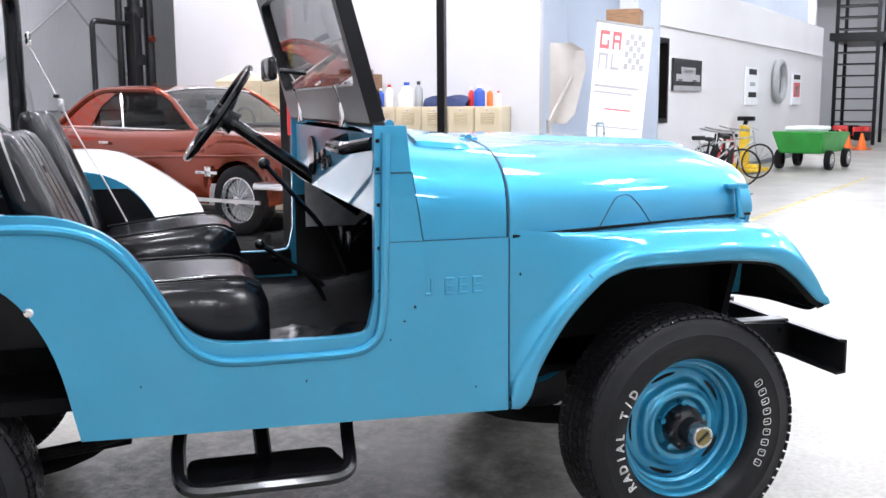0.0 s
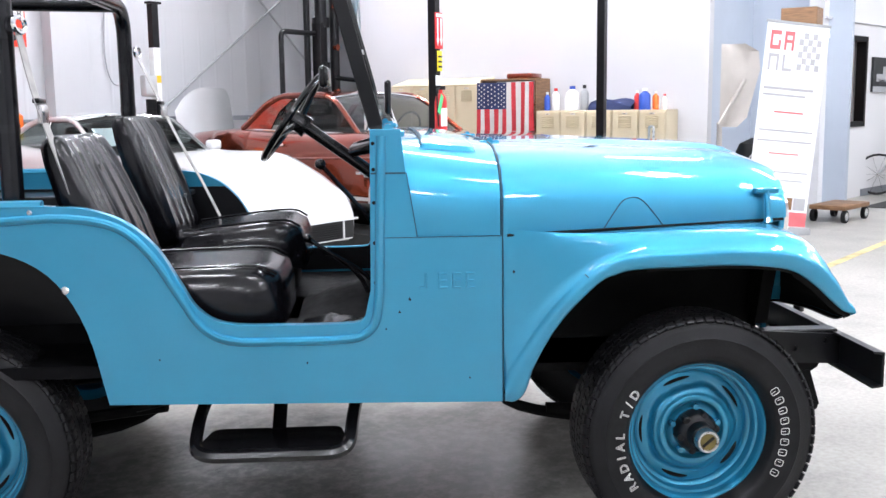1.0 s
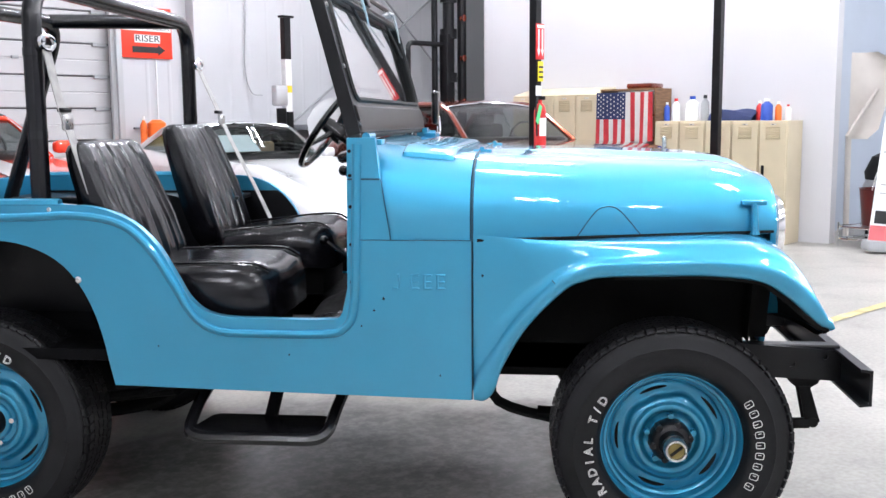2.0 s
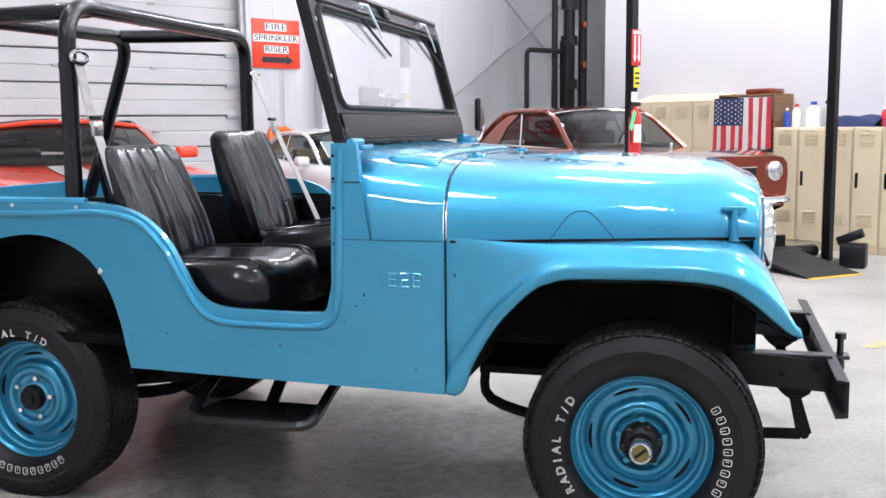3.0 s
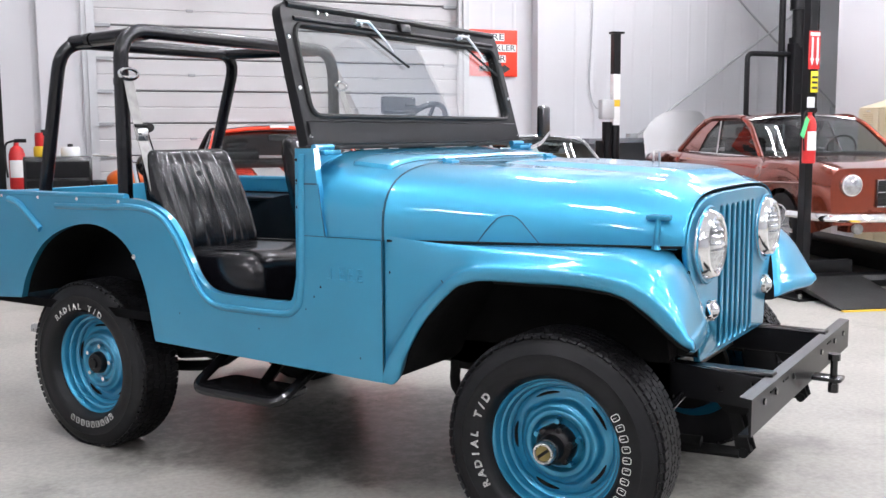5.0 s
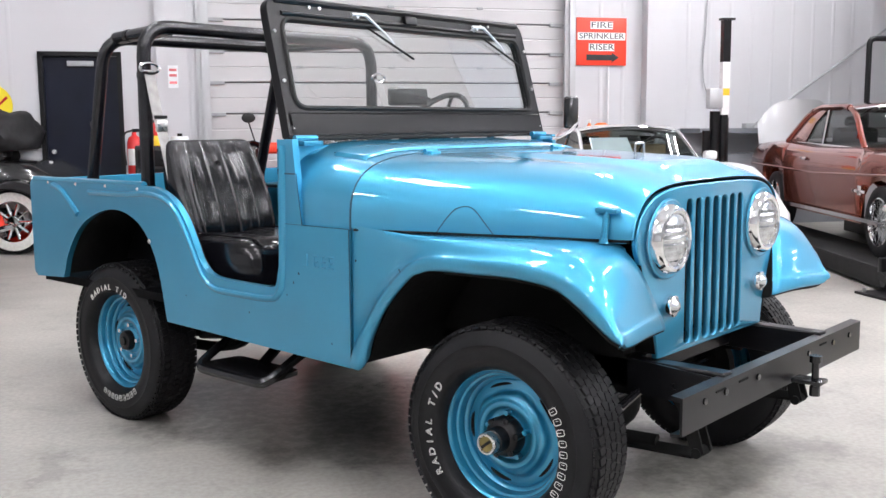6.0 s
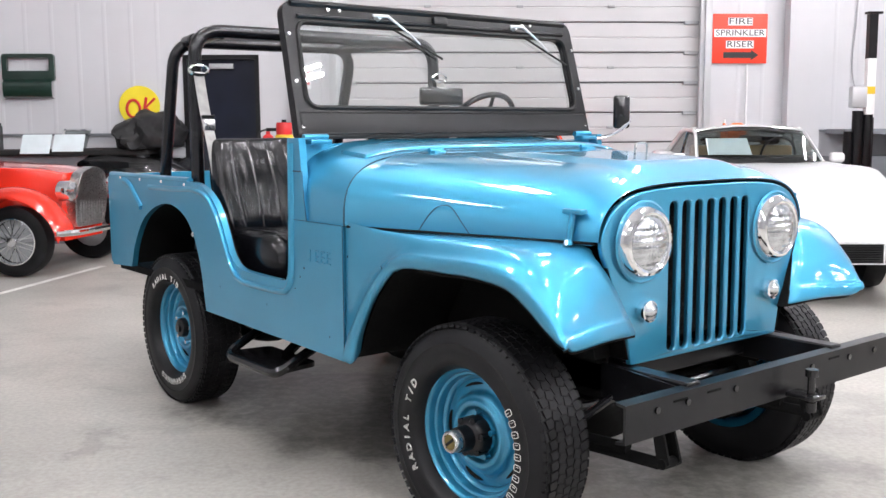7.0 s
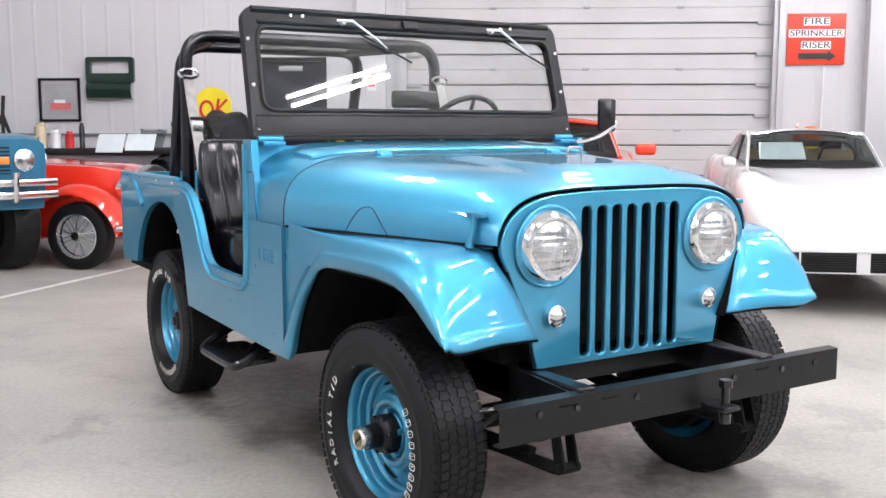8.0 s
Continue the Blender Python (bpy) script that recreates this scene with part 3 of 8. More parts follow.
fs = [  # top edge x z y, lip x z y, lip bottom x z
    (1.567, 0.937, 0.777, 1.567, 0.515, 0.789, 1.569, 0.473),
    (1.574, 0.937, 0.776, 1.572, 0.548, 0.789, 1.600, 0.473),
    (1.59, 0.937, 0.771, 1.590, 0.582, 0.789, 1.628, 0.502),
    (1.62, 0.937, 0.764, 1.625, 0.632, 0.789, 1.655, 0.578),
    (1.70, 0.937, 0.740, 1.70, 0.735, 0.789, 1.728, 0.697),
    (1.80, 0.937, 0.709, 1.797, 0.828, 0.789, 1.828, 0.799),
    (1.87, 0.938, 0.687, 1.858, 0.866, 0.79, 1.885, 0.829),
    (1.95, 0.939, 0.662, 1.94, 0.888, 0.79, 1.945, 0.841),
    (2.10, 0.941, 0.615, 2.10, 0.893, 0.79, 2.10, 0.845),
    (2.236, 0.942, 0.573, 2.236, 0.896, 0.788, 2.237, 0.846),
    (2.34, 0.941, 0.556, 2.375, 0.885, 0.783, 2.372, 0.831),
    (2.425, 0.936, 0.535, 2.46, 0.852, 0.775, 2.446, 0.79),
    (2.472, 0.895, 0.510, 2.522, 0.795, 0.765, 2.503, 0.742),
    (2.498, 0.81, 0.462, 2.556, 0.745, 0.757, 2.538, 0.712),
    (2.512, 0.735, 0.430, 2.570, 0.722, 0.755, 2.552, 0.702),
    (2.518, 0.715, 0.420, 2.582, 0.712, 0.755, 2.562, 0.698),
    (2.522, 0.675, 0.402, 2.586, 0.692, 0.752, 2.580, 0.690),
    (2.512, 0.668, 0.400, 2.574, 0.684, 0.748, 2.572, 0.684),
]
for sgn in (-1, 1):
    bm = bm_new()
    rows = []
    for ux, uz, uy, lx, lz, ly, bx, bz in smooth(fs, 5):
        p0, p3, p4 = np.array((ux, uy, uz)), np.array((lx, ly, lz)), np.array((bx, ly + 0.002, bz))
        off = glide(ux, [(1.6, 0.010), (1.8, 0.020), (2.0, 0.036), (2.2, 0.046), (2.5, 0.048)])
        nose = max(0.0, min(1.0, (lx - 2.36) / 0.16))
        frac = (p3[1] - off - p0[1]) / (p3[1] - p0[1])
        sh = np.array((p0[0] + (p3[0] - p0[0]) * frac, p3[1] - off, p0[2] - 0.004 + (p3[2] - p0[2]) * nose * 0.55))
        mid = p0 * 0.5 + sh * 0.5 + np.array((0.005 * nose, 0, 0.002 + 0.004 * nose))
        crease = p3 + np.array((0, -0.006, 0.004))
        inner = np.array((min(ux, 2.44), uy - 0.022, uz - 0.006))
        row = [inner] + [np.array(q) for q in smooth([p0, mid, sh, crease], 4)]
        out = np.array((0, 1, 0)) if ux < 1.85 else np.array((0.25 * nose, 0.85, 0.45))
        for f, push in ((0.06, 0.001), (0.2, 0.008), (0.4, 0.011), (0.6, 0.010), (0.8, 0.007), (0.94, 0.003), (1.0, -0.003)):
            row.append(p3 + (p4 - p3) * f + out * push)
        row += [p4 + np.array((-0.002, -0.014, 0.002)), p4 + np.array((0.0, -0.024, 0.016))]
        rows.append([(q[0], sgn * q[1], q[2]) for q in row])
    # ease the pressed skin over the nose, keeping its rolled lip
    n_lip = len(rows) - 17
    for _ in range(14):
        eased = [list(r) for r in rows]
        for i in range(40, n_lip):
            for j in range(1, 13):
                eased[i][j] = tuple(0.5 * rows[i][j][k] + 0.25 * (rows[i - 1][j][k] + rows[i + 1][j][k]) for k in range(3))
        rows = eased
    loft(bm, rows)
    body("front_fender", bm, angle=75)
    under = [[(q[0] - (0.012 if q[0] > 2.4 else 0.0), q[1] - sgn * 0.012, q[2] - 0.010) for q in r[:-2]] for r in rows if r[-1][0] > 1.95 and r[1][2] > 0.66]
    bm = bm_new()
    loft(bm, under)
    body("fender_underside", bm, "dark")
    # joint where the bolted flare ends
    bm = bm_new()
    tube(bm, [(1.792, sgn * 0.793, 0.832), (1.812, sgn * 0.797, 0.812), (1.826, sgn * 0.793, 0.80)], 0.0018, 6)
    body("flare_joint", bm, "blue_seam")
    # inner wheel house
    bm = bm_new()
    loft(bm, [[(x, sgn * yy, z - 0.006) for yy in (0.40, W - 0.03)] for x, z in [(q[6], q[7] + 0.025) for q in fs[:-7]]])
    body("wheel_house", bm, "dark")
    # rear wheel house inside the tub
    bm = bm_new()
    hs = [(x, z) for x, z in arch]
    loft(bm, [[(x, sgn * yy, z + 0.015) for yy in (0.47, W - 0.02)] for x, z in hs])
    body("rear_wheel_house", bm, "dark")
    bm = bm_new()
    plate(bm, [(-0.42, 0.60)] + [(x, z + 0.05) for x, z in arch[6:-6]] + [(0.50, 0.60), (0.50, 1.0), (-0.42, 1.0)][:1], [], lambda a, b, h: Vector((a, sgn * (0.47 - h), b)), 0.02)
    body("inner_panel", bm, "black")
    bm = bm_new()
    box(bm, -0.56, 0.45, sgn * 0.62 - 0.15, sgn * 0.62 + 0.14, 0.945, 0.965)
    body("wheel_box_top", bm, "black", bevel=0.006)

for sgn in (-1, 1):
    bm = bm_new()
    plate(bm, [(-0.57, 0.61)] + [(x, z + 0.02) for x, z in arch] + [(0.52, 0.61), (1.19, 0.61), (1.19, 0.70)] + [(x, min(z - 0.004, 0.975)) for x, z in door[1:-2]] + [(-0.57, 0.975)], [], lambda a, b, h: Vector((a, sgn * (W - 0.030 - h), b)), 0.004)
    body("tub_lining", bm, "black")

# tub: floor, tail panel, firewall, dash
bm = bm_new()
box(bm, -0.58, 1.56, -0.76, 0.76, 0.565, 0.60)
box(bm, -0.58, 0.46, -0.48, 0.48, 0.6, 0.66)
body("tub_floor", bm, "rubber_mat")
bm = bm_new()
plate(bm, fillet([(-W + 0.002, 0.585), (W - 0.002, 0.585), (W - 0.002, 1.045), (-W + 0.002, 1.045)], 0.03, 4, True), [], lambda a, b, h: Vector((-0.60 - h, a, b)), 0.03)
body("tailgate", bm, bevel=0.006)
bm = bm_new()
box(bm, 1.53, 1.56, -0.75, 0.75, 0.48, 0.93)
box(bm, 1.53, 1.556, -0.62, 0.62, 0.93, 1.12)
body("firewall", bm, "dark")
bm = bm_new()
plate(bm, [(-0.76, 1.0), (0.76, 1.0), (0.76, 1.215), (-0.76, 1.215)], [], lambda a, b, h: Vector((1.222 + h, a, b)), 0.02)
body("dashboard", bm, "blue", bevel=0.006)
bm = bm_new()
tube(bm, [(1.22, -0.70, 1.19), (1.16, -0.62, 1.175), (1.16, -0.42, 1.175), (1.22, -0.34, 1.19)], 0.018, 10)
body("grab_handle", bm, "gloss_black", "black grab handle on the dashboard")
for y in (-0.42, 0.42):
    bm = bm_new()
    rbox(bm, 1.186, 1.212, y - 0.016, y + 0.016, 1.225, 1.30, 0.006)
    tube(bm, [(1.195, y, 1.29), (1.182, y, 1.33), (1.175, y, 1.345)], [0.008, 0.006, 0.009], 8)
    body("screen_clamp", bm, "chrome", "chrome windscreen clamp on the dashboard")
for y, r in ((0.30, 0.07), (0.05, 0.035), (0.15, 0.02), (-0.05, 0.02)):
    bm = bm_new()
    tube(bm, [(1.22, y, 1.11), (1.21, y, 1.11)], r, 16)
    body("dash_gauge", bm, "gloss_black")

# cowl and hood
def hood_row(x, lo=0.943, n=30):
    """Section of cowl or hood at x, from the right foot over the top to the left foot."""
    xa = min(x, 1.568)
    top = glide(xa, [(1.22, 1.230), (1.30, 1.215), (1.568, 1.188)])
    e = glide(xa, [(1.30, 0.30), (1.568, 0.36)])
    back = []
    for k in range(121):
        a = math.pi / 2 * k / 120
        back.append((0.782 * math.cos(a) ** e, lo + (top - lo) * math.sin(a) ** 0.62))
    t = max(0.0, (x - 1.568) / 0.902)
    fore = [(0.516, lo)] + [(p[0] + 0.008, lo + (p[1] + 0.008 - lo) * (1.147 - lo) / (1.109 - lo)) for p in CROWN]
    half = [a * (1 - t) + b * t for a, b in zip(spread(back, n), spread(fore, n))]
    roll = max(0.0, (x - 2.27) / 0.20) ** 2.2
    out = []
    for yy, zz in half:
        zz = lo + (zz - lo) * (1 - (1 - (1.109 - lo) / (1.147 - lo)) * roll)
        bulge = 0.014 * max(0.0, min(1.0, (x - 1.6) / 0.3)) * max(0.0, min(1.0, (0.27 - abs(yy)) / 0.05)) * max(0.0, min(1.0, (2.435 - x) / 0.07))
        out.append((x, float(yy), float(zz + bulge)))
    return [(x_, -y_, z_) for x_, y_, z_ in out] + [(x_, y_, z_) for x_, y_, z_ in out[-2::-1]]


def hood_y(x, z, lo=0.947):
    """Half width of the hood's skin at height z."""
    rows = [q for q in hood_row(x, lo, 90) if q[1] > 0]
    return min(rows, key=lambda q: abs(q[2] - z) + (10 if z < 1.1 and q[1] < 0.3 else 0))[1] + 0.0006


bm = bm_new()
loft(bm, [hood_row(x) for x in (1.225, 1.285, 1.33, 1.40, 1.48, 1.558)])
body("cowl", bm, angle=60)
bm = bm_new()
xs = [1.568 + (2.30 - 1.568) * i / 18 for i in range(19)] + [2.34, 2.37, 2.395, 2.415, 2.435, 2.45, 2.462, 2.470]
loft(bm, [hood_row(x, 0.947) for x in xs])
loft(bm, [[(x, y * 0.985, z - 0.012) for x, y, z in hood_row(x, 0.947)] for x in xs[::3]])
edge = hood_row(2.470, 0.947)
loft(bm, [edge, [(2.474, y * 0.994, 0.943 + (z - 0.943) * 0.985) for x, y, z in edge], [(2.462, y * 0.985, 0.943 + (z - 0.943) * 0.965) for x, y, z in edge]])
body("hood", bm, angle=60)
bm = bm_new()
tube(bm, [(2.466, y * 0.988, 0.935 + (z - 0.935) * 0.978) for x, y, z in edge], 0.0045, 6)
body("hood_seal", bm, "matt_black")
bm = bm_new()
tube(bm, hood_row(1.563, 0.94), 0.0034, 8)
body("hood_seam", bm, "blue_seam")
for sgn in (-1, 1):
    bm = bm_new()
    tube(bm, [(1.235, sgn * (W + 0.0003), 0.9435), (1.562, sgn * (W + 0.0003), 0.9435)], 0.0013, 6)
    body("cowl_joint", bm, "blue_seam")
    bm = bm_new()
    tube(bm, [(1.329, sgn * W, 0.945), (1.318, sgn * (W + 0.001), 1.02), (1.302, sgn * (W - 0.002), 1.12)], 0.0014, 6)
    body("cowl_joint", bm, "blue_seam")
    bm = bm_new()
    tube(bm, [(1.5635, sgn * (W + 0.0003), 0.476), (1.5635, sgn * (W + 0.0003), 0.942)], 0.0017, 6)
    body("panel_gap", bm, "blue_seam")
    bm = bm_new()
    box(bm, 1.21, 1.53, sgn * 0.755 - 0.004, sgn * 0.755 + 0.004, 0.6, 0.93)
    body("kick_panel", bm, "dark")
    bm = bm_new()
    rows = [[(x, sgn * (0.742 - 0.006 * math.sin(9 * x + 7 * z)), z) for x in np.linspace(1.25, 1.50, 9)] for z in np.linspace(0.80, 1.05, 8)]
    loft(bm, rows)
    body("kick_liner", bm, "foil", "crinkled silver foil liner in the foot well")
bm = bm_new()
lid = [[(x, y, z + 0.013 + e) for x, y, z in hood_row(x, n=60) if abs(y) < 0.652] for x, e in ((1.345, -0.013), (1.352, -0.002), (1.37, 0), (1.48, 0), (1.497, -0.003), (1.503, -0.013))]
k = min(len(r) for r in lid)
lid = [r[(len(r) - k) // 2:(len(r) - k) // 2 + k] for r in lid]
lid = [[(r[0][0], r[0][1] - 0.006, r[0][2] - 0.014)] + r + [(r[-1][0], r[-1][1] + 0.006, r[-1][2] - 0.014)] for r in lid]
loft(bm, lid)
body("cowl_vent_lid", bm, angle=50)
bm = bm_new()
tube(bm, [(1.349, y, z + 0.008) for x, y, z in hood_row(1.349, n=60) if abs(y) < 0.652], 0.0022, 6)
tube(bm, [(1.502, y, z + 0.002) for x, y, z in hood_row(1.502, n=60) if abs(y) < 0.652], 0.0018, 6)
body("lid_seam", bm, "blue_seam")
for sgn in (-1, 1):
    bm = bm_new()
    tube(bm, [(x, sgn * (hood_w(x) + 0.001), 0.9425) for x in (1.578, 1.8, 2.1, 2.4, 2.462)], 0.0048, 6)
    body("hood_gap", bm, "dark")
    # slanted cut in the hood's lower edge
    bm = bm_new()
    cut = fillet([(1.865, 0.944), (1.905, 1.00), (1.93, 1.028), (1.975, 1.032), (2.005, 1.005), (2.055, 0.944)], 0.02, 4)
    tube(bm, [(x, sgn * hood_y(x, z), z) for x, z in cut], 0.0018, 6)
    body("hood_cut", bm, "blue_seam")
    # hood latch at the nose
    yl = hood_y(2.40, 1.02)
    latch = body("hood_latch", tube(bm_new(), [(2.40, sgn * 0.560, 0.945), (2.40, sgn * (yl + 0.018), 1.03)], [0.011, 0.009], 8), "rim_blue")
    bm = bm_new()
    rbox(bm, 2.362, 2.436, sgn * (yl + 0.010) - 0.016, sgn * (yl + 0.010) + 0.016, 1.024, 1.040, 0.005)
    body("latch_hook", bm, "rim_blue", parent=latch)
    bm = bm_new()
    tube(bm, [(2.40, sgn * 0.560, 0.938), (2.40, sgn * 0.560, 0.952)], [0.016, 0.011], 8)
    body("latch_eye", bm, "rim_blue", parent=latch)
    bm = bm_new()
    rbox(bm, 1.54, 1.60, sgn * 0.39 - 0.025, sgn * 0.39 + 0.025, 1.177, 1.192, 0.004)
    cyl(bm, (1.57, sgn * 0.36, 1.192), (1.57, sgn * 0.42, 1.192), 0.009, 8)
    body("hood_hinge", bm)
bm = bm_new()
tube(bm, fillet([(2.19, -0.03, 1.15), (2.19, -0.03, 1.218), (2.19, 0.03, 1.218), (2.19, 0.03, 1.15)], 0.012), 0.004, 6)
body("hood_loop", bm, "steel")

# grille
GX = 2.462
outline = GRILLE[:-1] + [(-a, b) for a, b in GRILLE[::-1]]
outline = [(a * 0.985, 0.567 + (b - 0.567) * 0.988) for a, b in outline]
slots = [rect(-0.2085 + k * 0.0605, -0.2085 + k * 0.0605 + 0.0395, 0.588, 1.048, 0.0195, 6) for k in range(7)]
holes = slots + [disc(sg * 0.335, 0.937, 0.098) for sg in (-1, 1)]
bm = bm_new()
plate(bm, outline, holes, lambda a, b, h: Vector((GX + 0.022 - h - 0.03 * a * a, a, b)), 0.020)
grille = body("grille", bm, "blue", bevel=0.006)
bm = bm_new()
box(bm, GX - 0.09, GX - 0.075, -0.3, 0.3, 0.6, 1.08)
for k in range(40):
    box(bm, GX - 0.074, GX - 0.07, -0.3, 0.3, 0.605 + k * 0.0115, 0.609 + k * 0.0115)
tagged(body("radiator", bm, "dark", "black radiator core behind the grille"), kind="stuff")
for sg in (-1, 1):
    bm = bm_new()
    revolve(bm, [(0.079, 0.030), (0.082, 0.040), (0.089, 0.043), (0.098, 0.040), (0.106, 0.029), (0.1115, 0.010), (0.1115, -0.01)], 40, axis="x")
    ring = part("headlight", bm, "chrome", jeep, "round sealed-beam headlight with chrome ring", at=Matrix.Translation((GX + 0.003, sg * 0.335, 0.94)))
    bm = bm_new()
    revolve(bm, [(0.0, 0.054)] + [(0.083 * q / 14, 0.054 - 0.020 * (q / 14) ** 2) for q in range(1, 15)], 72, axis="x")
    for v in bm.verts:
        v.co.x += 0.0016 * math.sin(v.co.y * 480) * (1 if abs(v.co.z) < 0.05 else 0.3) + 0.0012 * math.sin(v.co.z * 300)
    part("lens", bm, "lens", ring, "fluted clear glass lens")
    bm = bm_new()
    revolve(bm, [(0.028, 0.02), (0.033, 0.018), (0.036, 0.008), (0.036, -0.006)], 24, axis="x")
    sig = part("turn_signal", bm, "chrome", jeep, at=Matrix.Translation((GX + 0.014, sg * 0.318, 0.732)))
    bm = bm_new()
    revolve(bm, [(0.0, 0.034), (0.012, 0.032), (0.022, 0.026), (0.029, 0.018)], 20, axis="x")
    part("lens", bm, "lens", sig)
    bm = bm_new()
    revolve(bm, [(0.112, 0.020), (0.118, 0.0215), (0.124, 0.018)], 40, axis="x")
    part("lamp_bead", bm, "blue", jeep, at=Matrix.Translation((GX - 0.003, sg * 0.335, 0.94)))

# windscreen frame, leaning back
WB, WT = Vector((1.222, 0, 1.245)), Vector((1.090, 0, 1.740))
WD = (WT - WB).normalized()
WN = Vector((WD.z, 0, -WD.x))
WL = (WT - WB).length


def ws(a, b, h):
    """a across, b up the frame, h forward of it."""
    return WB + Vector((0, a, 0)) + WD * b + WN * h


bm = bm_new()
HW = 0.762
out_l = fillet([(-HW, 0.0), (HW, 0.0), (HW - 0.012, WL), (-HW + 0.012, WL)], 0.06, 6, True)
out_l = [(-HW, 0.0), (HW, 0.0)] + [p for p in out_l if p[1] > 0.12]
hole = fillet([(-HW + 0.055, 0.102), (HW - 0.055, 0.102), (HW - 0.064, WL - 0.080), (-HW + 0.064, WL - 0.080)], 0.055, 6, True)
plate(bm, out_l, [hole], lambda a, b, h: ws(a, b, h - 0.02), 0.04)
wframe = body("windscreen_frame", bm, "black", "black steel windscreen frame", bevel=0.006)
bm = bm_new()
plate(bm, [(a * 0.995, b) for a, b in hole], [], lambda a, b, h: ws(a, b, h - 0.002), 0.004)
pane = body("windscreen_glass", bm, "glass", parent=wframe)
pane.visible_shadow = False
bm = bm_new()
tube(bm, [tuple(ws(a, b, 0.022)) for a, b in hole], 0.009, 6, closed=True)
body("rubber_seal", bm, "matt_black", parent=wframe)
bm = bm_new()
tube(bm, [tuple(ws(a, WL - 0.012, 0.018)) for a in (-HW + 0.05, 0, HW - 0.05)], 0.014, 8)
tube(bm, [tuple(ws(a, WL - 0.062, 0.022)) for a in (-HW + 0.07, 0, HW - 0.07)], 0.008, 8)
body("header_rail", bm, "black", parent=wframe)
for k in range(26):
    bm = bm_new()
    c = ws(-0.65 + k * 0.052, WL + 0.002, 0.0)
    tube(bm, [tuple(c), tuple(c + WD * 0.006)], [0.008, 0.004], 8)
    body("snap_stud", bm, "steel", parent=wframe)
bm = bm_new()
rbox(bm, 1.205, 1.240, -HW, HW, 1.232, 1.25, 0.006)
body("base_seal", bm, "matt_black", parent=wframe)
bm = bm_new()
loft(bm, [[tuple(ws(a, b, h)) for a in (-HW + 0.02, HW - 0.02)] for b, h in ((0.008, 0.022), (0.04, 0.027), (0.078, 0.026), (0.084, 0.02))])
body("lower_panel", bm, "black", parent=wframe)
for a, b in ((-HW + 0.025, 0.03), (-HW + 0.025, 0.2), (-HW + 0.025, 0.38), (HW - 0.025, 0.03), (HW - 0.025, 0.2), (HW - 0.025, 0.38), (-0.5, WL - 0.03), (-0.55, WL - 0.03), (0.45, WL - 0.03), (0.5, WL - 0.03)):
    bm = bm_new()
    tube(bm, [tuple(ws(a, b, 0.019)), tuple(ws(a, b, 0.025))], 0.007, 8)
    body("screw", bm, "steel", parent=wframe)
for a, dr in ((-0.335, 1), (0.385, 1)):
    bm = bm_new()
    tube(bm, [tuple(ws(a, WL - 0.055, 0.02)), tuple(ws(a, WL - 0.055, 0.050))], 0.009, 10)
    tube(bm, [tuple(ws(a - 0.03, WL - 0.05, 0.05)), tuple(ws(a + 0.035, WL - 0.052, 0.058)), tuple(ws(a + 0.14, WL - 0.115, 0.045)), tuple(ws(a + 0.19, WL - 0.15, 0.035))], [0.006, 0.006, 0.004, 0.003], 6)
    wiper = body("wiper", bm, "satin_metal", "chrome wiper arm hanging from the header")
    bm = bm_new()
    tube(bm, [tuple(ws(a + 0.06, WL - 0.075, 0.014)), tuple(ws(a + 0.31, WL - 0.20, 0.014))], 0.005, 6)
    body("wiper_blade", bm, "matt_black", parent=wiper)
bm = bm_new()
rbox(bm, -0.035, 0.035, -0.018, 0.018, 0, 0.02, 0.005, 2, Matrix.Translation(ws(-0.02, WL - 0.045, 0.02)) @ Matrix(((0, WD.x, WN.x), (1, 0, 0), (0, WD.z, WN.z))).to_4x4())
body("header_latch", bm, "black")
for sgn in (-1, 1):
    bm = bm_new()
    rbox(bm, 1.246, 1.300, sgn * 0.70 - 0.045, sgn * 0.70 + 0.045, 1.215, 1.232, 0.004)
    cyl(bm, (1.255, sgn * 0.70 - 0.05, 1.24), (1.255, sgn * 0.70 + 0.05, 1.24), 0.012, 10)
    body("windscreen_hinge", bm, "blue")

# mirror on the far side
bm = bm_new()
rbox(bm, 1.255, 1.285, 0.895, 0.995, 1.262, 1.415, 0.014, 3)
mirror = body("door_mirror", bm, "gloss_black", "black rectangular door mirror on a chrome arm")
bm = bm_new()
tube(bm, smooth([(1.262, 0.97, 1.345), (1.275, 0.995, 1.30), (1.29, 0.90, 1.25), (1.30, 0.80, 1.225), (1.30, 0.74, 1.22)], 4), 0.009, 8)
body("mirror_arm", bm, "chrome", parent=mirror)

# roll bar
cage = body("roll_bar", tube(bm_new(), fillet([(0.225, -0.69, 0.955), (0.225, -0.685, 1.705), (0.215, 0.66, 1.705), (0.215, 0.665, 0.955)], 0.13, 7), 0.0295, 12), "foam", "padded black four-leg roll bar")
bm = bm_new()
tube(bm, fillet([(-0.53, -0.53, 0.955), (-0.36, -0.52, 1.70), (-0.27, 0.47, 1.70), (-0.55, 0.50, 0.955)], 0.13, 7), 0.0295, 12)
body("rear_hoop", bm, "foam", parent=cage)
for y0, y1 in ((-0.55, -0.46), (0.52, 0.40)):
    bm = bm_new()
    tube(bm, [(0.22, y0, 1.70), (-0.355 if y0 < 0 else -0.275, y1, 1.70)], 0.0295, 12)
    body("top_bar", bm, "foam", parent=cage)
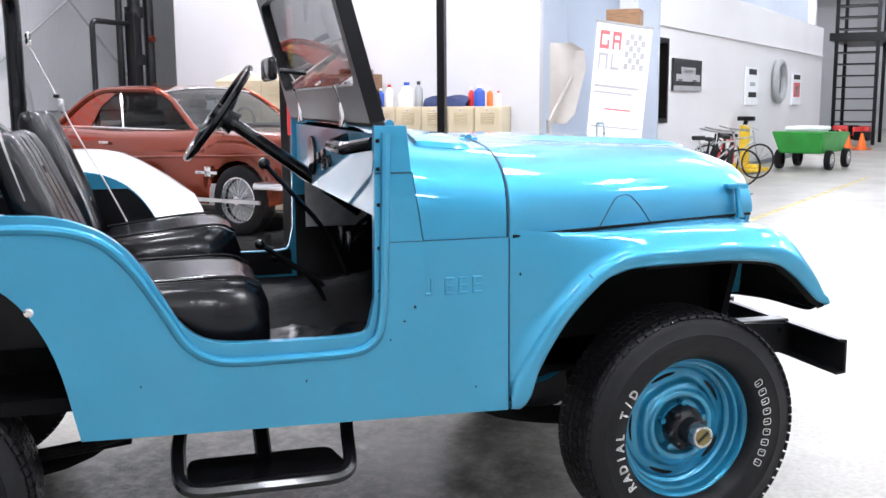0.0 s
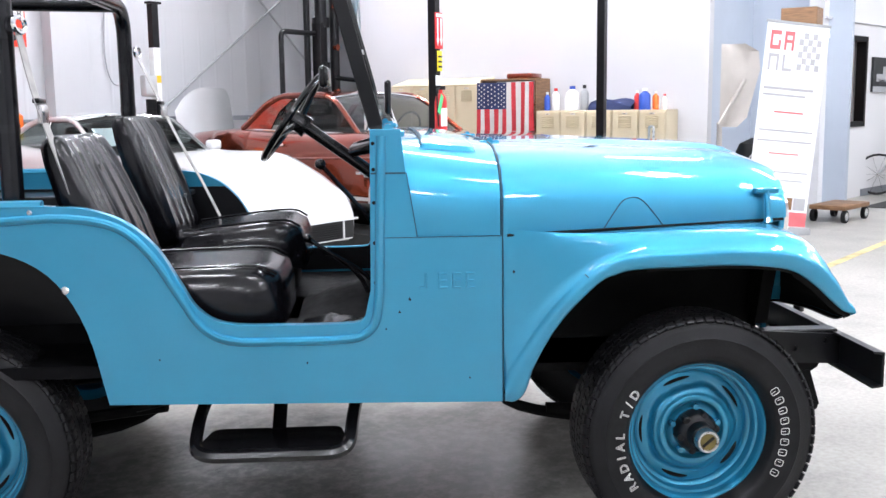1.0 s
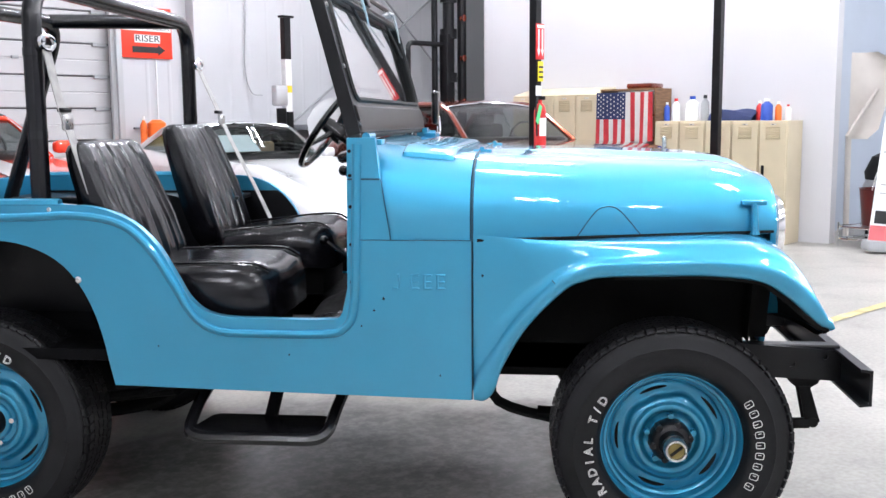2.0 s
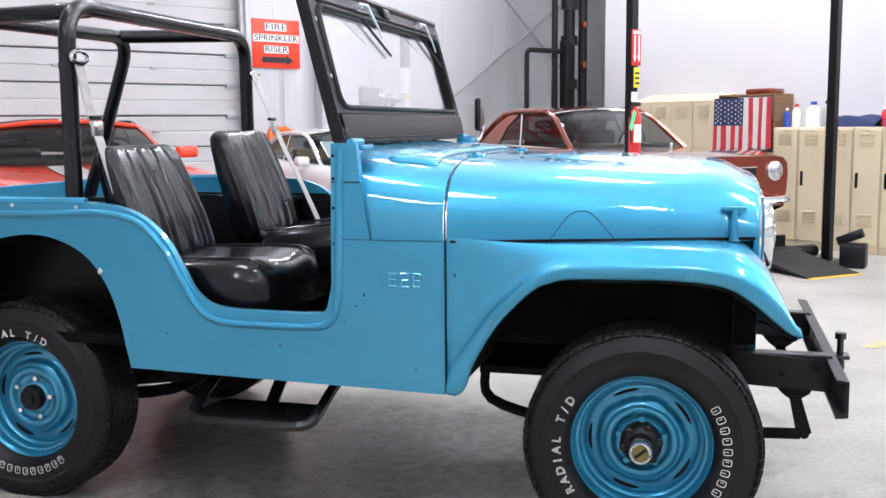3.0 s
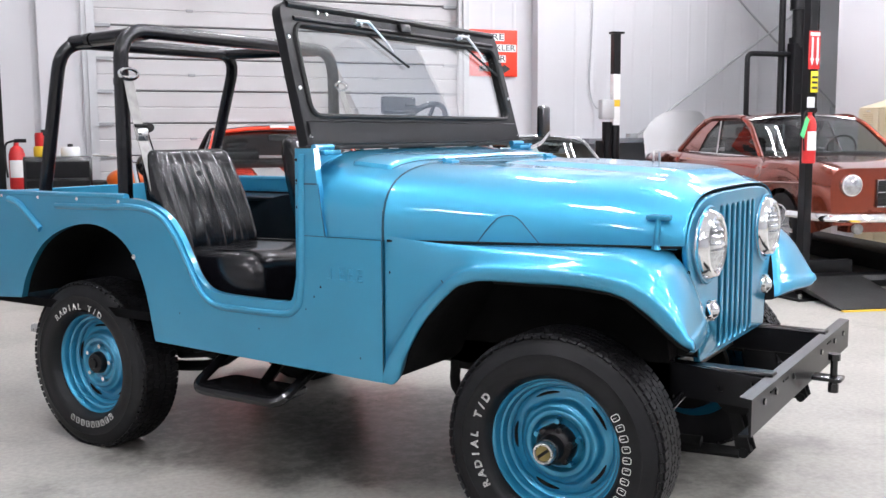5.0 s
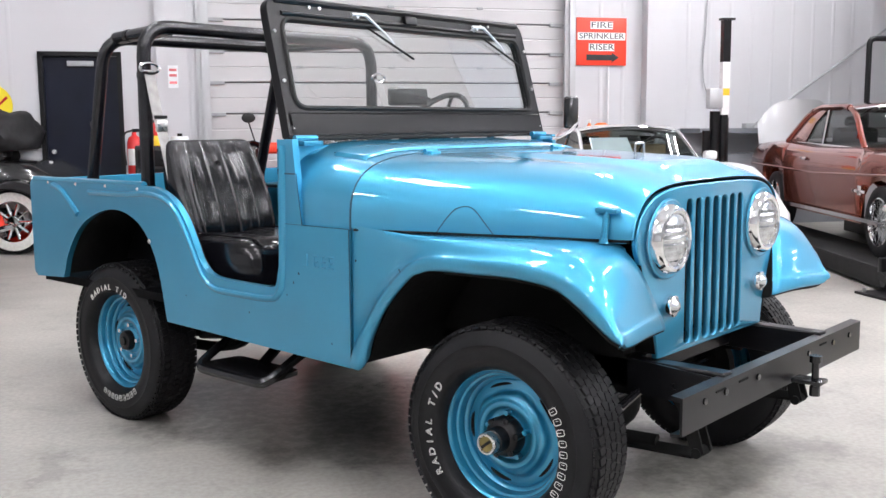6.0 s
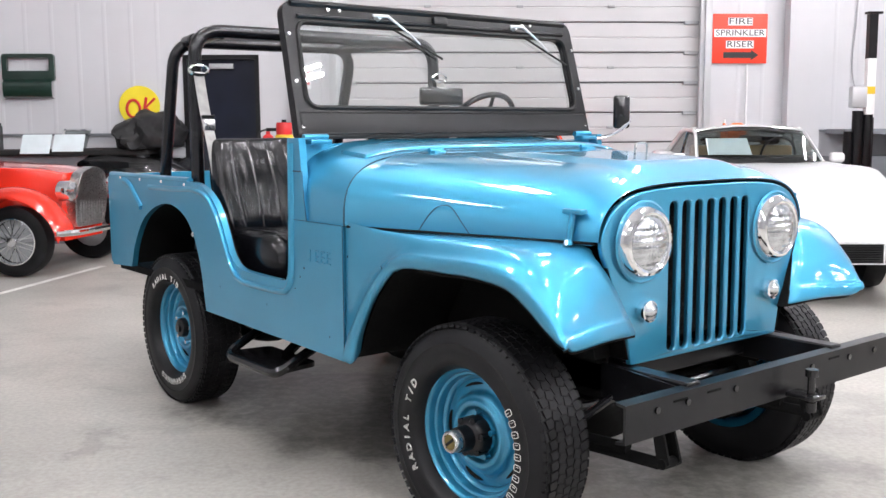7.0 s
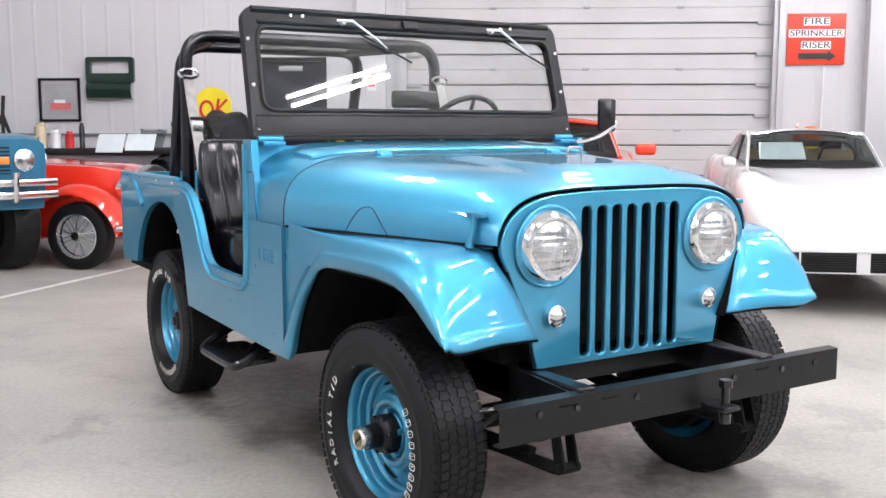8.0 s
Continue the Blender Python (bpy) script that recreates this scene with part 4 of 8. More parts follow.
for x, y, z in ((0.225, -0.688, 1.25), (0.225, -0.688, 1.5), (0.215, 0.662, 1.3), (0.1, -0.53, 1.70), (-0.2, -0.49, 1.70), (-0.46, -0.526, 1.3), (0.217, -0.2, 1.705), (0.217, 0.25, 1.705), (-0.317, 0.0, 1.70)):
    bm = bm_new()
    d = Vector((0.012, 0, 0)) if abs(z - 1.70) < 0.006 and abs(y) > 0.4 else Vector((0, 0.012, 0)) if abs(z - 1.70) < 0.006 else Vector((0, 0, 0.012))
    c = Vector((x, y, z))
    tube(bm, [tuple(c - d), tuple(c + d)], 0.0308, 12)
    body("tape_wrap", bm, "gloss_black", parent=cage)

# belts hanging from the bar
for sgn, x in ((-1, 0.225), (1, 0.215)):
    yb, lean = (-0.69, 1.0) if sgn < 0 else (0.665, 1.65)
    pts = smooth([(x + 0.045, yb, 1.52), (x + 0.075 * lean, yb - sgn * 0.01, 1.35), (x + 0.115 * lean, yb - sgn * 0.02, 1.20), (x + 0.17 * lean, yb - sgn * 0.02, 1.02), (x + 0.215 * lean, yb - sgn * 0.02, 0.86)], 4)
    bm = bm_new()
    loft(bm, [[(p[0] - 0.004, p[1] - 0.024, p[2]), (p[0] - 0.004, p[1] + 0.024, p[2]), (p[0] - 0.001, p[1] + 0.024, p[2]), (p[0] - 0.001, p[1] - 0.024, p[2])] for p in pts], True, True)
    belt = body("seat_belt", bm, "webbing", "grey webbing seat belt with metal buckle")
    bm = bm_new()
    tube(bm, [(x + 0.048, yb + 0.045 * math.cos(a), 1.527 + 0.021 * math.sin(a)) for a in np.linspace(0, 2 * math.pi, 18, endpoint=False)], 0.007, 8, closed=True)
    body("belt_ring", bm, "chrome", parent=belt)
    bm = bm_new()
    rbox(bm, x + 0.089 * lean - 0.009, x + 0.089 * lean + 0.009, yb - sgn * 0.02 - 0.028, yb - sgn * 0.02 + 0.028, 1.262, 1.315, 0.008)
    body("buckle", bm, "steel", parent=belt)
    bm = bm_new()
    rbox(bm, x + 0.081 * lean - 0.010, x + 0.081 * lean + 0.010, yb - sgn * 0.02 - 0.030, yb - sgn * 0.02 + 0.030, 1.318, 1.332, 0.004)
    body("buckle_slide", bm, "black", parent=belt)


# seats
def seat(y, back_off=0.0, tall=1.0, sag=0.0):
    """A high-back bucket seat at the lateral place y; back_off moves its back rearwards, tall stretches it, sag sinks the cushion's front."""
    bm = bm_new()
    rows = []
    for x, z, w, h in ((0.46, 0.80, 0.21, 0.10), (0.52, 0.845, 0.235, 0.13), (0.66, 0.86, 0.245, 0.16), (0.80, 0.878, 0.245, 0.18), (0.88, 0.876, 0.238, 0.18), (0.93, 0.852, 0.215, 0.16), (0.948, 0.81, 0.19, 0.11)):
        z -= sag * min(1.0, (x - 0.46) / 0.36)
        rows.append([(x, y + a * w, z - b * h + 0.012 * (1 - (abs(a) / 1.0) ** 2) * (b == 0)) for a, b in ((-1, 0.9), (-1.02, 0.5), (-0.97, 0.12), (-0.86, 0), (-0.5, 0), (0, 0.02), (0.5, 0), (0.86, 0), (0.97, 0.12), (1.02, 0.5), (1, 0.9))])
    loft(bm, rows, True, True)
    st = body("front_seat", bm, "vinyl", "black vinyl bucket seat", angle=70)
    for yy in (-0.185, 0.185):
        bm = bm_new()
        tube(bm, smooth([(0.50, y + yy, 0.852 - 0.11 * sag), (0.7, y + yy * 1.07, 0.876 - 0.67 * sag), (0.87, y + yy * 1.05, 0.888 - sag), (0.93, y + yy, 0.862 - sag)], 3), 0.0045, 6)
        body("cushion_piping", bm, "vinyl", parent=st)
    bm = bm_new()
    rows = []
    shape = ((0.0, 0.215, 0.05), (0.1, 0.235, 0.065), (0.35, 0.242, 0.066), (0.6, 0.236, 0.06), (0.85, 0.222, 0.052), (0.955, 0.210, 0.042), (0.99, 0.196, 0.026), (1.0, 0.18, 0.012))
    ring = [(-1, 0), (-0.985, 0.5), (-0.95, 0.86), (-0.88, 1.0), (-0.80, 0.98)] + [(-0.72 + 1.44 * k / 48, 0.86) for k in range(49)] + [(0.80, 0.98), (0.88, 1.0), (0.95, 0.86), (0.985, 0.5), (1, 0), (0.96, -0.6), (0.6, -0.85), (-0.6, -0.85), (-0.96, -0.6)]
    for i in range(31):
        t = 1 - (1 - i / 30) ** 1.3
        w, th = lerp(t, list(shape))
        x, z = 0.47 - back_off - 0.155 * t, 0.80 + 0.425 * tall * t
        row = []
        for a, q in ring:
            fold = 0.0
            if q > 0.7 and 0.03 < t < 0.97:
                drift = a + 0.10 * math.sin(3.1 * t + 7 * y)
                fold = 0.0045 * noise.noise(Vector((drift * 5.5, t * 1.5, y * 9))) + 0.0014 * noise.noise(Vector((drift * 13, t * 2.2, y * 5 + 4)))
            if q > 0.7:
                fold -= 0.007 * min(1.0, 12 * t, 12 * (1 - t)) * sum(math.exp(-((a - c) / 0.035) ** 2) for c in (-0.6, -0.2, 0.2, 0.6))
            row.append((x + th * q + fold, y + w * a, z + 0.3 * th * q))
        rows.append(row)
    loft(bm, rows, True, True)
    back = body("backrest", bm, "vinyl", parent=st, angle=70)
    bm = bm_new()
    tube(bm, [(0.36 - back_off, y, 1.118), (0.406 - back_off, y, 1.128)], 0.014, 10)
    body("backrest_badge", bm, "gloss_black", parent=st)
    bm = bm_new()
    rbox(bm, 0.50, 0.90, y - 0.19, y + 0.19, 0.60, 0.72, 0.01)
    body("seat_frame", bm, "dark", parent=st)


seat(-0.46, sag=0.035)
seat(0.40, 0.03, 1.11)

# steering wheel and levers
SW, SN = Vector((0.90, 0.385, 1.262)), Vector((0.80, 0, -0.58)).normalized()
side_v = Vector((0, 1, 0))
up_v = SN.cross(side_v).normalized()
bm = bm_new()
tube(bm, [tuple(SW + side_v * (0.192 * math.cos(a)) + up_v * (0.192 * math.sin(a))) for a in np.linspace(0, 2 * math.pi, 40, endpoint=False)], 0.013, 8, closed=True)
wheel_ob = body("steering_wheel", bm, "gloss_black", "black three-spoke steering wheel")
bm = bm_new()
for a in (math.pi / 2, math.pi * 7 / 6, math.pi * 11 / 6):
    tube(bm, [tuple(SW + SN * 0.03), tuple(SW + side_v * (0.182 * math.cos(a)) + up_v * (0.182 * math.sin(a)))], [0.014, 0.008], 8)
tube(bm, [tuple(SW - SN * 0.02), tuple(SW + SN * 0.07)], [0.03, 0.045], 14)
body("wheel_spokes", bm, "gloss_black", parent=wheel_ob)
bm = bm_new()
tube(bm, [tuple(SW + SN * 0.05), tuple(SW + SN * 0.62)], 0.024, 12)
body("steering_column", bm, "gloss_black")
for p0, p1, r in (((1.32, 0.02, 0.62), (1.02, 0.06, 1.10), 0.02), ((1.20, -0.10, 0.62), (0.98, -0.12, 0.86), 0.016), ((1.22, -0.04, 0.62), (1.04, -0.02, 0.80), 0.016)):
    bm = bm_new()
    tube(bm, smooth([p0, tuple((Vector(p0) + Vector(p1)) / 2 + Vector((0.05, 0, 0.0))), p1], 4), 0.008, 8)
    lv = body("gear_lever", bm, "gloss_black", "thin black lever with a ball knob")
    bm = bm_new()
    bmesh.ops.create_uvsphere(bm, u_segments=12, v_segments=8, radius=r, matrix=Matrix.Translation(p1))
    body("lever_knob", bm, "gloss_black", parent=lv)
bm = bm_new()
rows = [[(x, y, 0.60 + h * math.exp(-((y - 0.0) / 0.16) ** 2)) for y in np.linspace(-0.35, 0.35, 13)] for x, h in ((0.95, 0.02), (1.05, 0.07), (1.2, 0.11), (1.4, 0.15), (1.53, 0.18))]
loft(bm, rows)
body("gearbox_cover", bm, "rubber_mat")
bm = bm_new()
rbox(bm, 1.32, 1.46, -0.62, -0.48, 0.60, 0.69, 0.02)
rbox(bm, 1.25, 1.30, -0.50, -0.38, 0.60, 0.64, 0.015)
body("floor_box", bm, "gloss_black")
bm = bm_new()
rows = []
for i in range(25):
    x = 0.97 + 0.54 * i / 24
    row = []
    for j in range(25):
        y = -0.74 + 0.56 * j / 24
        edge = min(1.0, i / 3, (24 - i) / 3, j / 3, (24 - j) / 3)
        row.append((x, y, 0.604 + edge * (0.016 + 0.016 * noise.noise(Vector((x * 9, y * 9, 2.0))) + 0.012 * noise.noise(Vector((x * 24, y * 24, 5.0))))))
    rows.append(row)
loft(bm, rows)
body("floor_mat", bm, "vinyl", "crumpled black floor mat", angle=60)
for y in (0.30, 0.46):
    bm = bm_new()
    rbox(bm, 1.335, 1.35, y - 0.035, y + 0.035, 0.76, 0.83, 0.006)
    tube(bm, [(1.35, y, 0.79), (1.44, y, 0.86), (1.53, y, 0.84)], 0.009, 8)
    body("pedal", bm, "gloss_black")
bm = bm_new()
rbox(bm, 1.03, 1.06, -0.06, 0.17, 1.365, 1.44, 0.014, 3)
tube(bm, [(1.08, 0.055, 1.40), (1.165, 0.055, 1.39)], 0.008, 8)
body("inside_mirror", bm, "gloss_black", "black inside mirror on the windscreen")

# frame, bumper and running gear
bm = bm_new()
for sgn in (-1, 1):
    box(bm, -0.60, 2.71, sgn * 0.37 - 0.03, sgn * 0.37 + 0.03, 0.47, 0.565)
for x in (-0.5, 0.5, 1.3, 2.3):
    box(bm, x, x + 0.08, -0.36, 0.36, 0.48, 0.55)
body("chassis_frame", bm, "black", bevel=0.006)
bm = bm_new()
prof = [(x + 0.025, z) for x, z in ((2.70, 0.447), (2.70, 0.553), (2.665, 0.557), (2.665, 0.55), (2.692, 0.546), (2.692, 0.453), (2.665, 0.45), (2.665, 0.443))]
loft(bm, [[(x, y, z) for x, z in prof] for y in (-0.675, 0.70)], True, True)
bumper = body("front_bumper", bm, "black", "straight black steel channel front bumper")
for y in (-0.55, -0.42, -0.2, 0.2, 0.42, 0.58):
    bm = bm_new()
    tube(bm, [(2.725, y, 0.52), (2.731, y, 0.52)], 0.01, 8)
    body("bumper_bolt", bm, "gloss_black", parent=bumper)
for y in (-0.45, -0.30, 0.33):
    bm = bm_new()
    box(bm, 2.724, 2.7275, y - 0.03, y + 0.03, 0.528, 0.534)
    body("bumper_slot", bm, "dark", parent=bumper)
bm = bm_new()
rbox(bm, 2.69, 2.82, 0.06, 0.13, 0.450, 0.464, 0.004)
cyl(bm, (2.79, 0.095, 0.44), (2.79, 0.095, 0.53), 0.012, 10)
cyl(bm, (2.79, 0.095, 0.52), (2.79, 0.095, 0.542), 0.02, 10)
cyl(bm, (2.79, 0.095, 0.41), (2.79, 0.095, 0.44), 0.017, 10)
body("tow_hitch", bm, "gloss_black", "black tow plate with a steel pin")
for sgn in (-1, 1):
    bm = bm_new()
    plate(bm, [(2.40, 0.465), (2.71, 0.452), (2.71, 0.55), (2.40, 0.57)], [disc(2.66, 0.53, 0.010, 10), disc(2.56, 0.505, 0.010, 10)], lambda a, b, h: Vector((a, sgn * (0.405 + h), b)), 0.008)
    body("bumper_bracket", bm, "black")
    bm = bm_new()
    plate(bm, [(2.53, 0.475), (2.66, 0.475), (2.645, 0.44), (2.60, 0.41), (2.56, 0.44)], [], lambda a, b, h: Vector((a, sgn * (0.345 + h), b)), 0.055)
    for yq in (0.345, 0.395):
        plate(bm, [(2.585, 0.43), (2.62, 0.43), (2.655, 0.315), (2.635, 0.30), (2.61, 0.31)], [], lambda a, b, h: Vector((a, sgn * (yq + h), b)), 0.008)
    cyl(bm, (2.632, sgn * 0.335, 0.312), (2.632, sgn * 0.41, 0.312), 0.016, 10)
    tube(bm, smooth([(2.62, sgn * 0.40, 0.31), (2.4, sgn * 0.40, 0.30), (2.134, sgn * 0.40, 0.285), (1.85, sgn * 0.40, 0.30), (1.62, sgn * 0.40, 0.36), (1.60, sgn * 0.40, 0.48)], 4), 0.02, 8, flat=0.6)
    tube(bm, smooth([(2.5, sgn * 0.40, 0.325), (2.134, sgn * 0.40, 0.31), (1.75, sgn * 0.40, 0.33)], 4), 0.02, 8, flat=0.6)
    body("front_spring", bm, "dark")
    bm = bm_new()
    tube(bm, smooth([(0.62, sgn * 0.40, 0.45), (0.40, sgn * 0.40, 0.32), (0.0, sgn * 0.40, 0.285), (-0.42, sgn * 0.40, 0.36), (-0.5, sgn * 0.40, 0.46)], 4), 0.026, 8, flat=0.6)
    body("rear_spring", bm, "dark")
    # side step
    bm = bm_new()
    plate(bm, fillet([(0.73, 0.62), (1.10, 0.62), (1.13, 0.80), (0.70, 0.80)], 0.03, 4, True), [], lambda a, b, h: Vector((a, sgn * b, 0.345 + h)), 0.018)
    step = body("side_step", bm, "gloss_black", "black round-cornered side step")
    bm = bm_new()
    tube(bm, fillet([(0.72, sgn * 0.56, 0.48), (0.70, sgn * 0.68, 0.42), (0.70, sgn * 0.79, 0.36), (0.735, sgn * 0.81, 0.345), (1.095, sgn * 0.81, 0.345), (1.13, sgn * 0.79, 0.36), (1.14, sgn * 0.68, 0.42), (1.16, sgn * 0.56, 0.48)], 0.04), 0.019, 8)
    tube(bm, [(0.92, sgn * 0.5, 0.48), (0.92, sgn * 0.66, 0.36)], 0.022, 8)
    body("step_bracket", bm, "gloss_black", parent=step)
    bm = bm_new()
    tube(bm, [(0.5, sgn * 0.60, 0.44), (0.62, sgn * 0.62, 0.47)], 0.025, 8)
    tube(bm, [(0.30, sgn * 0.5, 0.37), (0.58, sgn * 0.56, 0.42)], 0.018, 8)
    body("spring_shackle", bm, "dark")
for x, off in ((0.0, 0.0), (2.134, -0.12)):
    bm = bm_new()
    tube(bm, [(x, -0.6, 0.34), (x, 0.6, 0.34)], 0.04, 12)
    bmesh.ops.create_uvsphere(bm, u_segments=16, v_segments=10, radius=0.12, matrix=Matrix.Translation((x, off, 0.34)))
    part("axle", bm, "dark", jeep)
bm = bm_new()
rbox(bm, 0.75, 1.35, -0.25, 0.25, 0.40, 0.60, 0.05)
rbox(bm, 1.60, 2.25, -0.25, 0.25, 0.45, 0.95, 0.05)
tube(bm, [(1.0, 0.1, 0.42), (0.1, 0.02, 0.36)], 0.03, 10)
body("engine_gearbox", bm, "dark")
for sgn in (-1, 1):
    bm = bm_new()
    box(bm, 1.58, 2.405, sgn * 0.392 - 0.008, sgn * 0.392 + 0.008, 0.45, 0.92)
    body("inner_fender", bm, "dark")
    bm = bm_new()
    plate(bm, [(0.36, 0.585), (0.452, 0.585), (0.49, 0.70), (0.525, 0.80), (0.565, 0.90), (0.565, 0.915), (0.36, 0.915)], [], lambda a, b, h: Vector((2.408 + h, sgn * a, b)), 0.004)
    body("splash_plate", bm, "dark")
    bm = bm_new()
    plate(bm, [(0.24, 0.585), (0.355, 0.585), (0.40, 0.72), (0.45, 0.86), (0.47, 0.92), (0.24, 0.92)], [], lambda a, b, h: Vector((2.43 + h, sgn * a, b)), 0.006)
    body("lamp_backing", bm, "dark")
    bm = bm_new()
    loft(bm, [[(x, sgn * (y + 0.007 + k), z) for z, y in ((0.586, 0.374), (0.66, 0.394), (0.73, 0.419), (0.80, 0.444), (0.87, 0.470))] for x, k in ((2.412, 0.0), (2.478, 0.0), (2.478, 0.004), (2.412, 0.004))])
    body("fender_apron", bm, "dark")
    bm = bm_new()
    tube(bm, [(2.134, sgn * 0.50, 0.338), (2.134, sgn * 0.545, 0.338)], 0.178, 24)
    body("brake_backing", bm, "dark")
bm = bm_new()
tube(bm, [(-0.62, -0.55, 0.40), (-0.30, -0.52, 0.42)], 0.022, 10)
body("exhaust_pipe", bm, "steel")
bm = bm_new()
tube(bm, [(2.20, -0.60, 0.40), (2.24, -0.30, 0.38), (2.24, 0.6, 0.38)], 0.014, 8)
tube(bm, [(2.45, -0.37, 0.49), (2.38, -0.60, 0.36)], 0.013, 8)
body("steering_link", bm, "gloss_black")


# ---- wheels ----
def arc_letters(bm, word, r, a_mid, size, step, bars=False):
    """Raised hollow letters round the sidewall, reading from outside (seen along +y)."""
    n = len(word)
    for k, ch in enumerate(word):
        if ch == " ":
            continue
        a = a_mid - (k - (n - 1) / 2) * step
        if bars:
            t = bmesh.new()
            w, h = size * 0.27, size * 0.36
            tube(t, [(x, y, 0) for x, y in rect(-w, w, -h, h, 0.006, 3)], 0.0011, 4, closed=True)
            if k % 2:
                tube(t, [(-w * 0.3, -h * 0.4, 0), (-w * 0.3, h * 0.4, 0)], 0.0010, 4)
            else:
                tube(t, [(0, -h, 0), (0, h * 0.2, 0)], 0.0010, 4)
        else:
            t = letters(ch, size, outline=0.0009)
        # letter plane x, y: x to the right, y outwards
        m = Matrix(((math.sin(a), math.cos(a), 0, r * math.cos(a)), (0, 0, -1, -0.1050), (-math.cos(a), math.sin(a), 0, r * math.sin(a)), (0, 0, 0, 1)))
        merge(bm, t, m)
    return bm


SET_BACK = 0.033


def road_wheel(x, y, turn, front, spin):
    """A steel wheel with its outer face to -y before the turn."""
    m = Matrix.Translation((x, y, 0.342)) @ Matrix.Rotation(turn, 4, "Z") @ Matrix.Translation((0, SET_BACK, 0))
    turned = Matrix.Rotation(spin, 4, "Y")
    bm = bm_new()
    revolve(bm, [(0.172, 0.02), (0.172, -0.028), (0.176, -0.034), (0.184, -0.038), (0.187, -0.058), (0.190, -0.062), (0.197, -0.064), (0.200, -0.080), (0.203, -0.086), (0.209, -0.093), (0.2145, -0.092), (0.2145, -0.085), (0.20, -0.06), (0.18, -0.02), (0.18, 0.06), (0.2135, 0.09)], 64, lambda a: 0.99)
    wh = part("wheel", bm, "rim_blue", jeep, "blue-painted steel wheel with white-lettered tyre", at=m)
    bm = bm_new()
    revolve(bm, [(0.0, -0.058), (0.056, -0.058), (0.060, -0.054), (0.063, -0.048), (0.078, -0.046), (0.083, -0.050), (0.088, -0.060), (0.092, -0.064), (0.104, -0.065), (0.108, -0.062), (0.112, -0.054), (0.118, -0.052), (0.123, -0.050), (0.128, -0.040), (0.133, -0.030), (0.142, -0.027), (0.163, -0.029), (0.172, -0.022)], 100, lambda a: 0.99)
    for v in bm.verts:
        r = math.hypot(v.co.x, v.co.z)
        if r > 0.113:
            a = math.atan2(v.co.z, v.co.x)
            fade = min(1.0, (r - 0.113) / 0.012) * min(1.0, max(0.0, (0.155 - r) / 0.012))
            k = 1 + 0.05 * fade * max(0.0, math.cos(5 * a)) ** 0.7
            v.co.x *= k
            v.co.z *= k
    bmesh.ops.transform(bm, matrix=turned, verts=bm.verts)
    part("wheel_disc", bm, "rim_blue", wh, angle=50)
    for k in range(5):
        a = 2 * math.pi * (k + 0.5) / 5 - spin
        bm = bm_new()
        tube(bm, [(0.1545 * math.cos(a + q), -0.0285, 0.1545 * math.sin(a + q)) for q in np.linspace(-0.27, 0.27, 9)], [0.002, 0.005, 0.0065, 0.007, 0.007, 0.007, 0.0065, 0.005, 0.002], 8, flat=0.5)
        part("vent_slot", bm, "dark", wh)
    bm = bm_new()
    if front:
        revolve(bm, [(0.062, -0.055), (0.062, -0.085), (0.052, -0.10), (0.040, -0.105), (0.038, -0.145), (0.034, -0.15), (0.0, -0.15)], 24)
    else:
        revolve(bm, [(0.046, -0.055), (0.046, -0.075), (0.040, -0.085), (0.022, -0.088), (0.020, -0.096), (0.0, -0.097)], 24)
    part("wheel_hub", bm, "black", wh, "black wheel hub")
    for k in range(6 if front else 0):
        a = 2 * math.pi * k / 6 + 0.2
        bm = bm_new()
        tube(bm, [(0.054 * math.cos(a), -0.06, 0.054 * math.sin(a)), (0.054 * math.cos(a), -0.098, 0.054 * math.sin(a)), (0.054 * math.cos(a), -0.102, 0.054 * math.sin(a))], [0.012, 0.012, 0.007], 8)
        part("hub_bolt", bm, "black", wh)
    if front:
        bm = bm_new()
        revolve(bm, [(0.034, -0.145), (0.0345, -0.170), (0.031, -0.176), (0.026, -0.176), (0.024, -0.172), (0.0, -0.171)], 24)
        part("locking_cap", bm, "steel", wh, "ribbed steel locking hub cap")
        bm = bm_new()
        revolve(bm, [(0.0, -0.1735), (0.0235, -0.1735), (0.0235, -0.171)], 20)
        part("hub_dial", bm, "brass", wh, "dull brass hub dial")
        bm = bm_new()
        rbox(bm, -0.0045, 0.0045, -0.177, -0.173, -0.021, 0.021, 0.0015, 1, Matrix.Rotation(0.9, 4, "Y"))
        part("dial_bar", bm, "black", wh)
    for k in range(5):
        a = 2 * math.pi * k / 5 + 0.3 - spin
        bm = bm_new()
        tube(bm, [(0.072 * math.cos(a), -0.05, 0.072 * math.sin(a)), (0.072 * math.cos(a), -0.072, 0.072 * math.sin(a))], 0.009, 6)
        part("lug_nut", bm, "rim_blue" if front else "chrome", wh)
    bm = bm_new()
    revolve(bm, [(0.206, -0.050), (0.2115, -0.066), (0.222, -0.090), (0.232, -0.099), (0.25, -0.103), (0.272, -0.1035), (0.292, -0.1025), (0.297, -0.105), (0.302, -0.102), (0.325, -0.097), (0.342, -0.089), (0.353, -0.077), (0.357, -0.05), (0.358, 0.0), (0.357, 0.05), (0.353, 0.077), (0.342, 0.089), (0.30, 0.103), (0.25, 0.103), (0.2115, 0.094), (0.206, 0.085)], 96)
    for v in bm.verts:
        r = math.hypot(v.co.x, v.co.z)
        k = (0.2145 + (r - 0.2145) * 0.945) / r if r > 0.2145 else 1.0
        v.co.x, v.co.z = v.co.x * k, max(v.co.z * k, -0.341)
    proud = Matrix.Translation((0, -SET_BACK, 0))
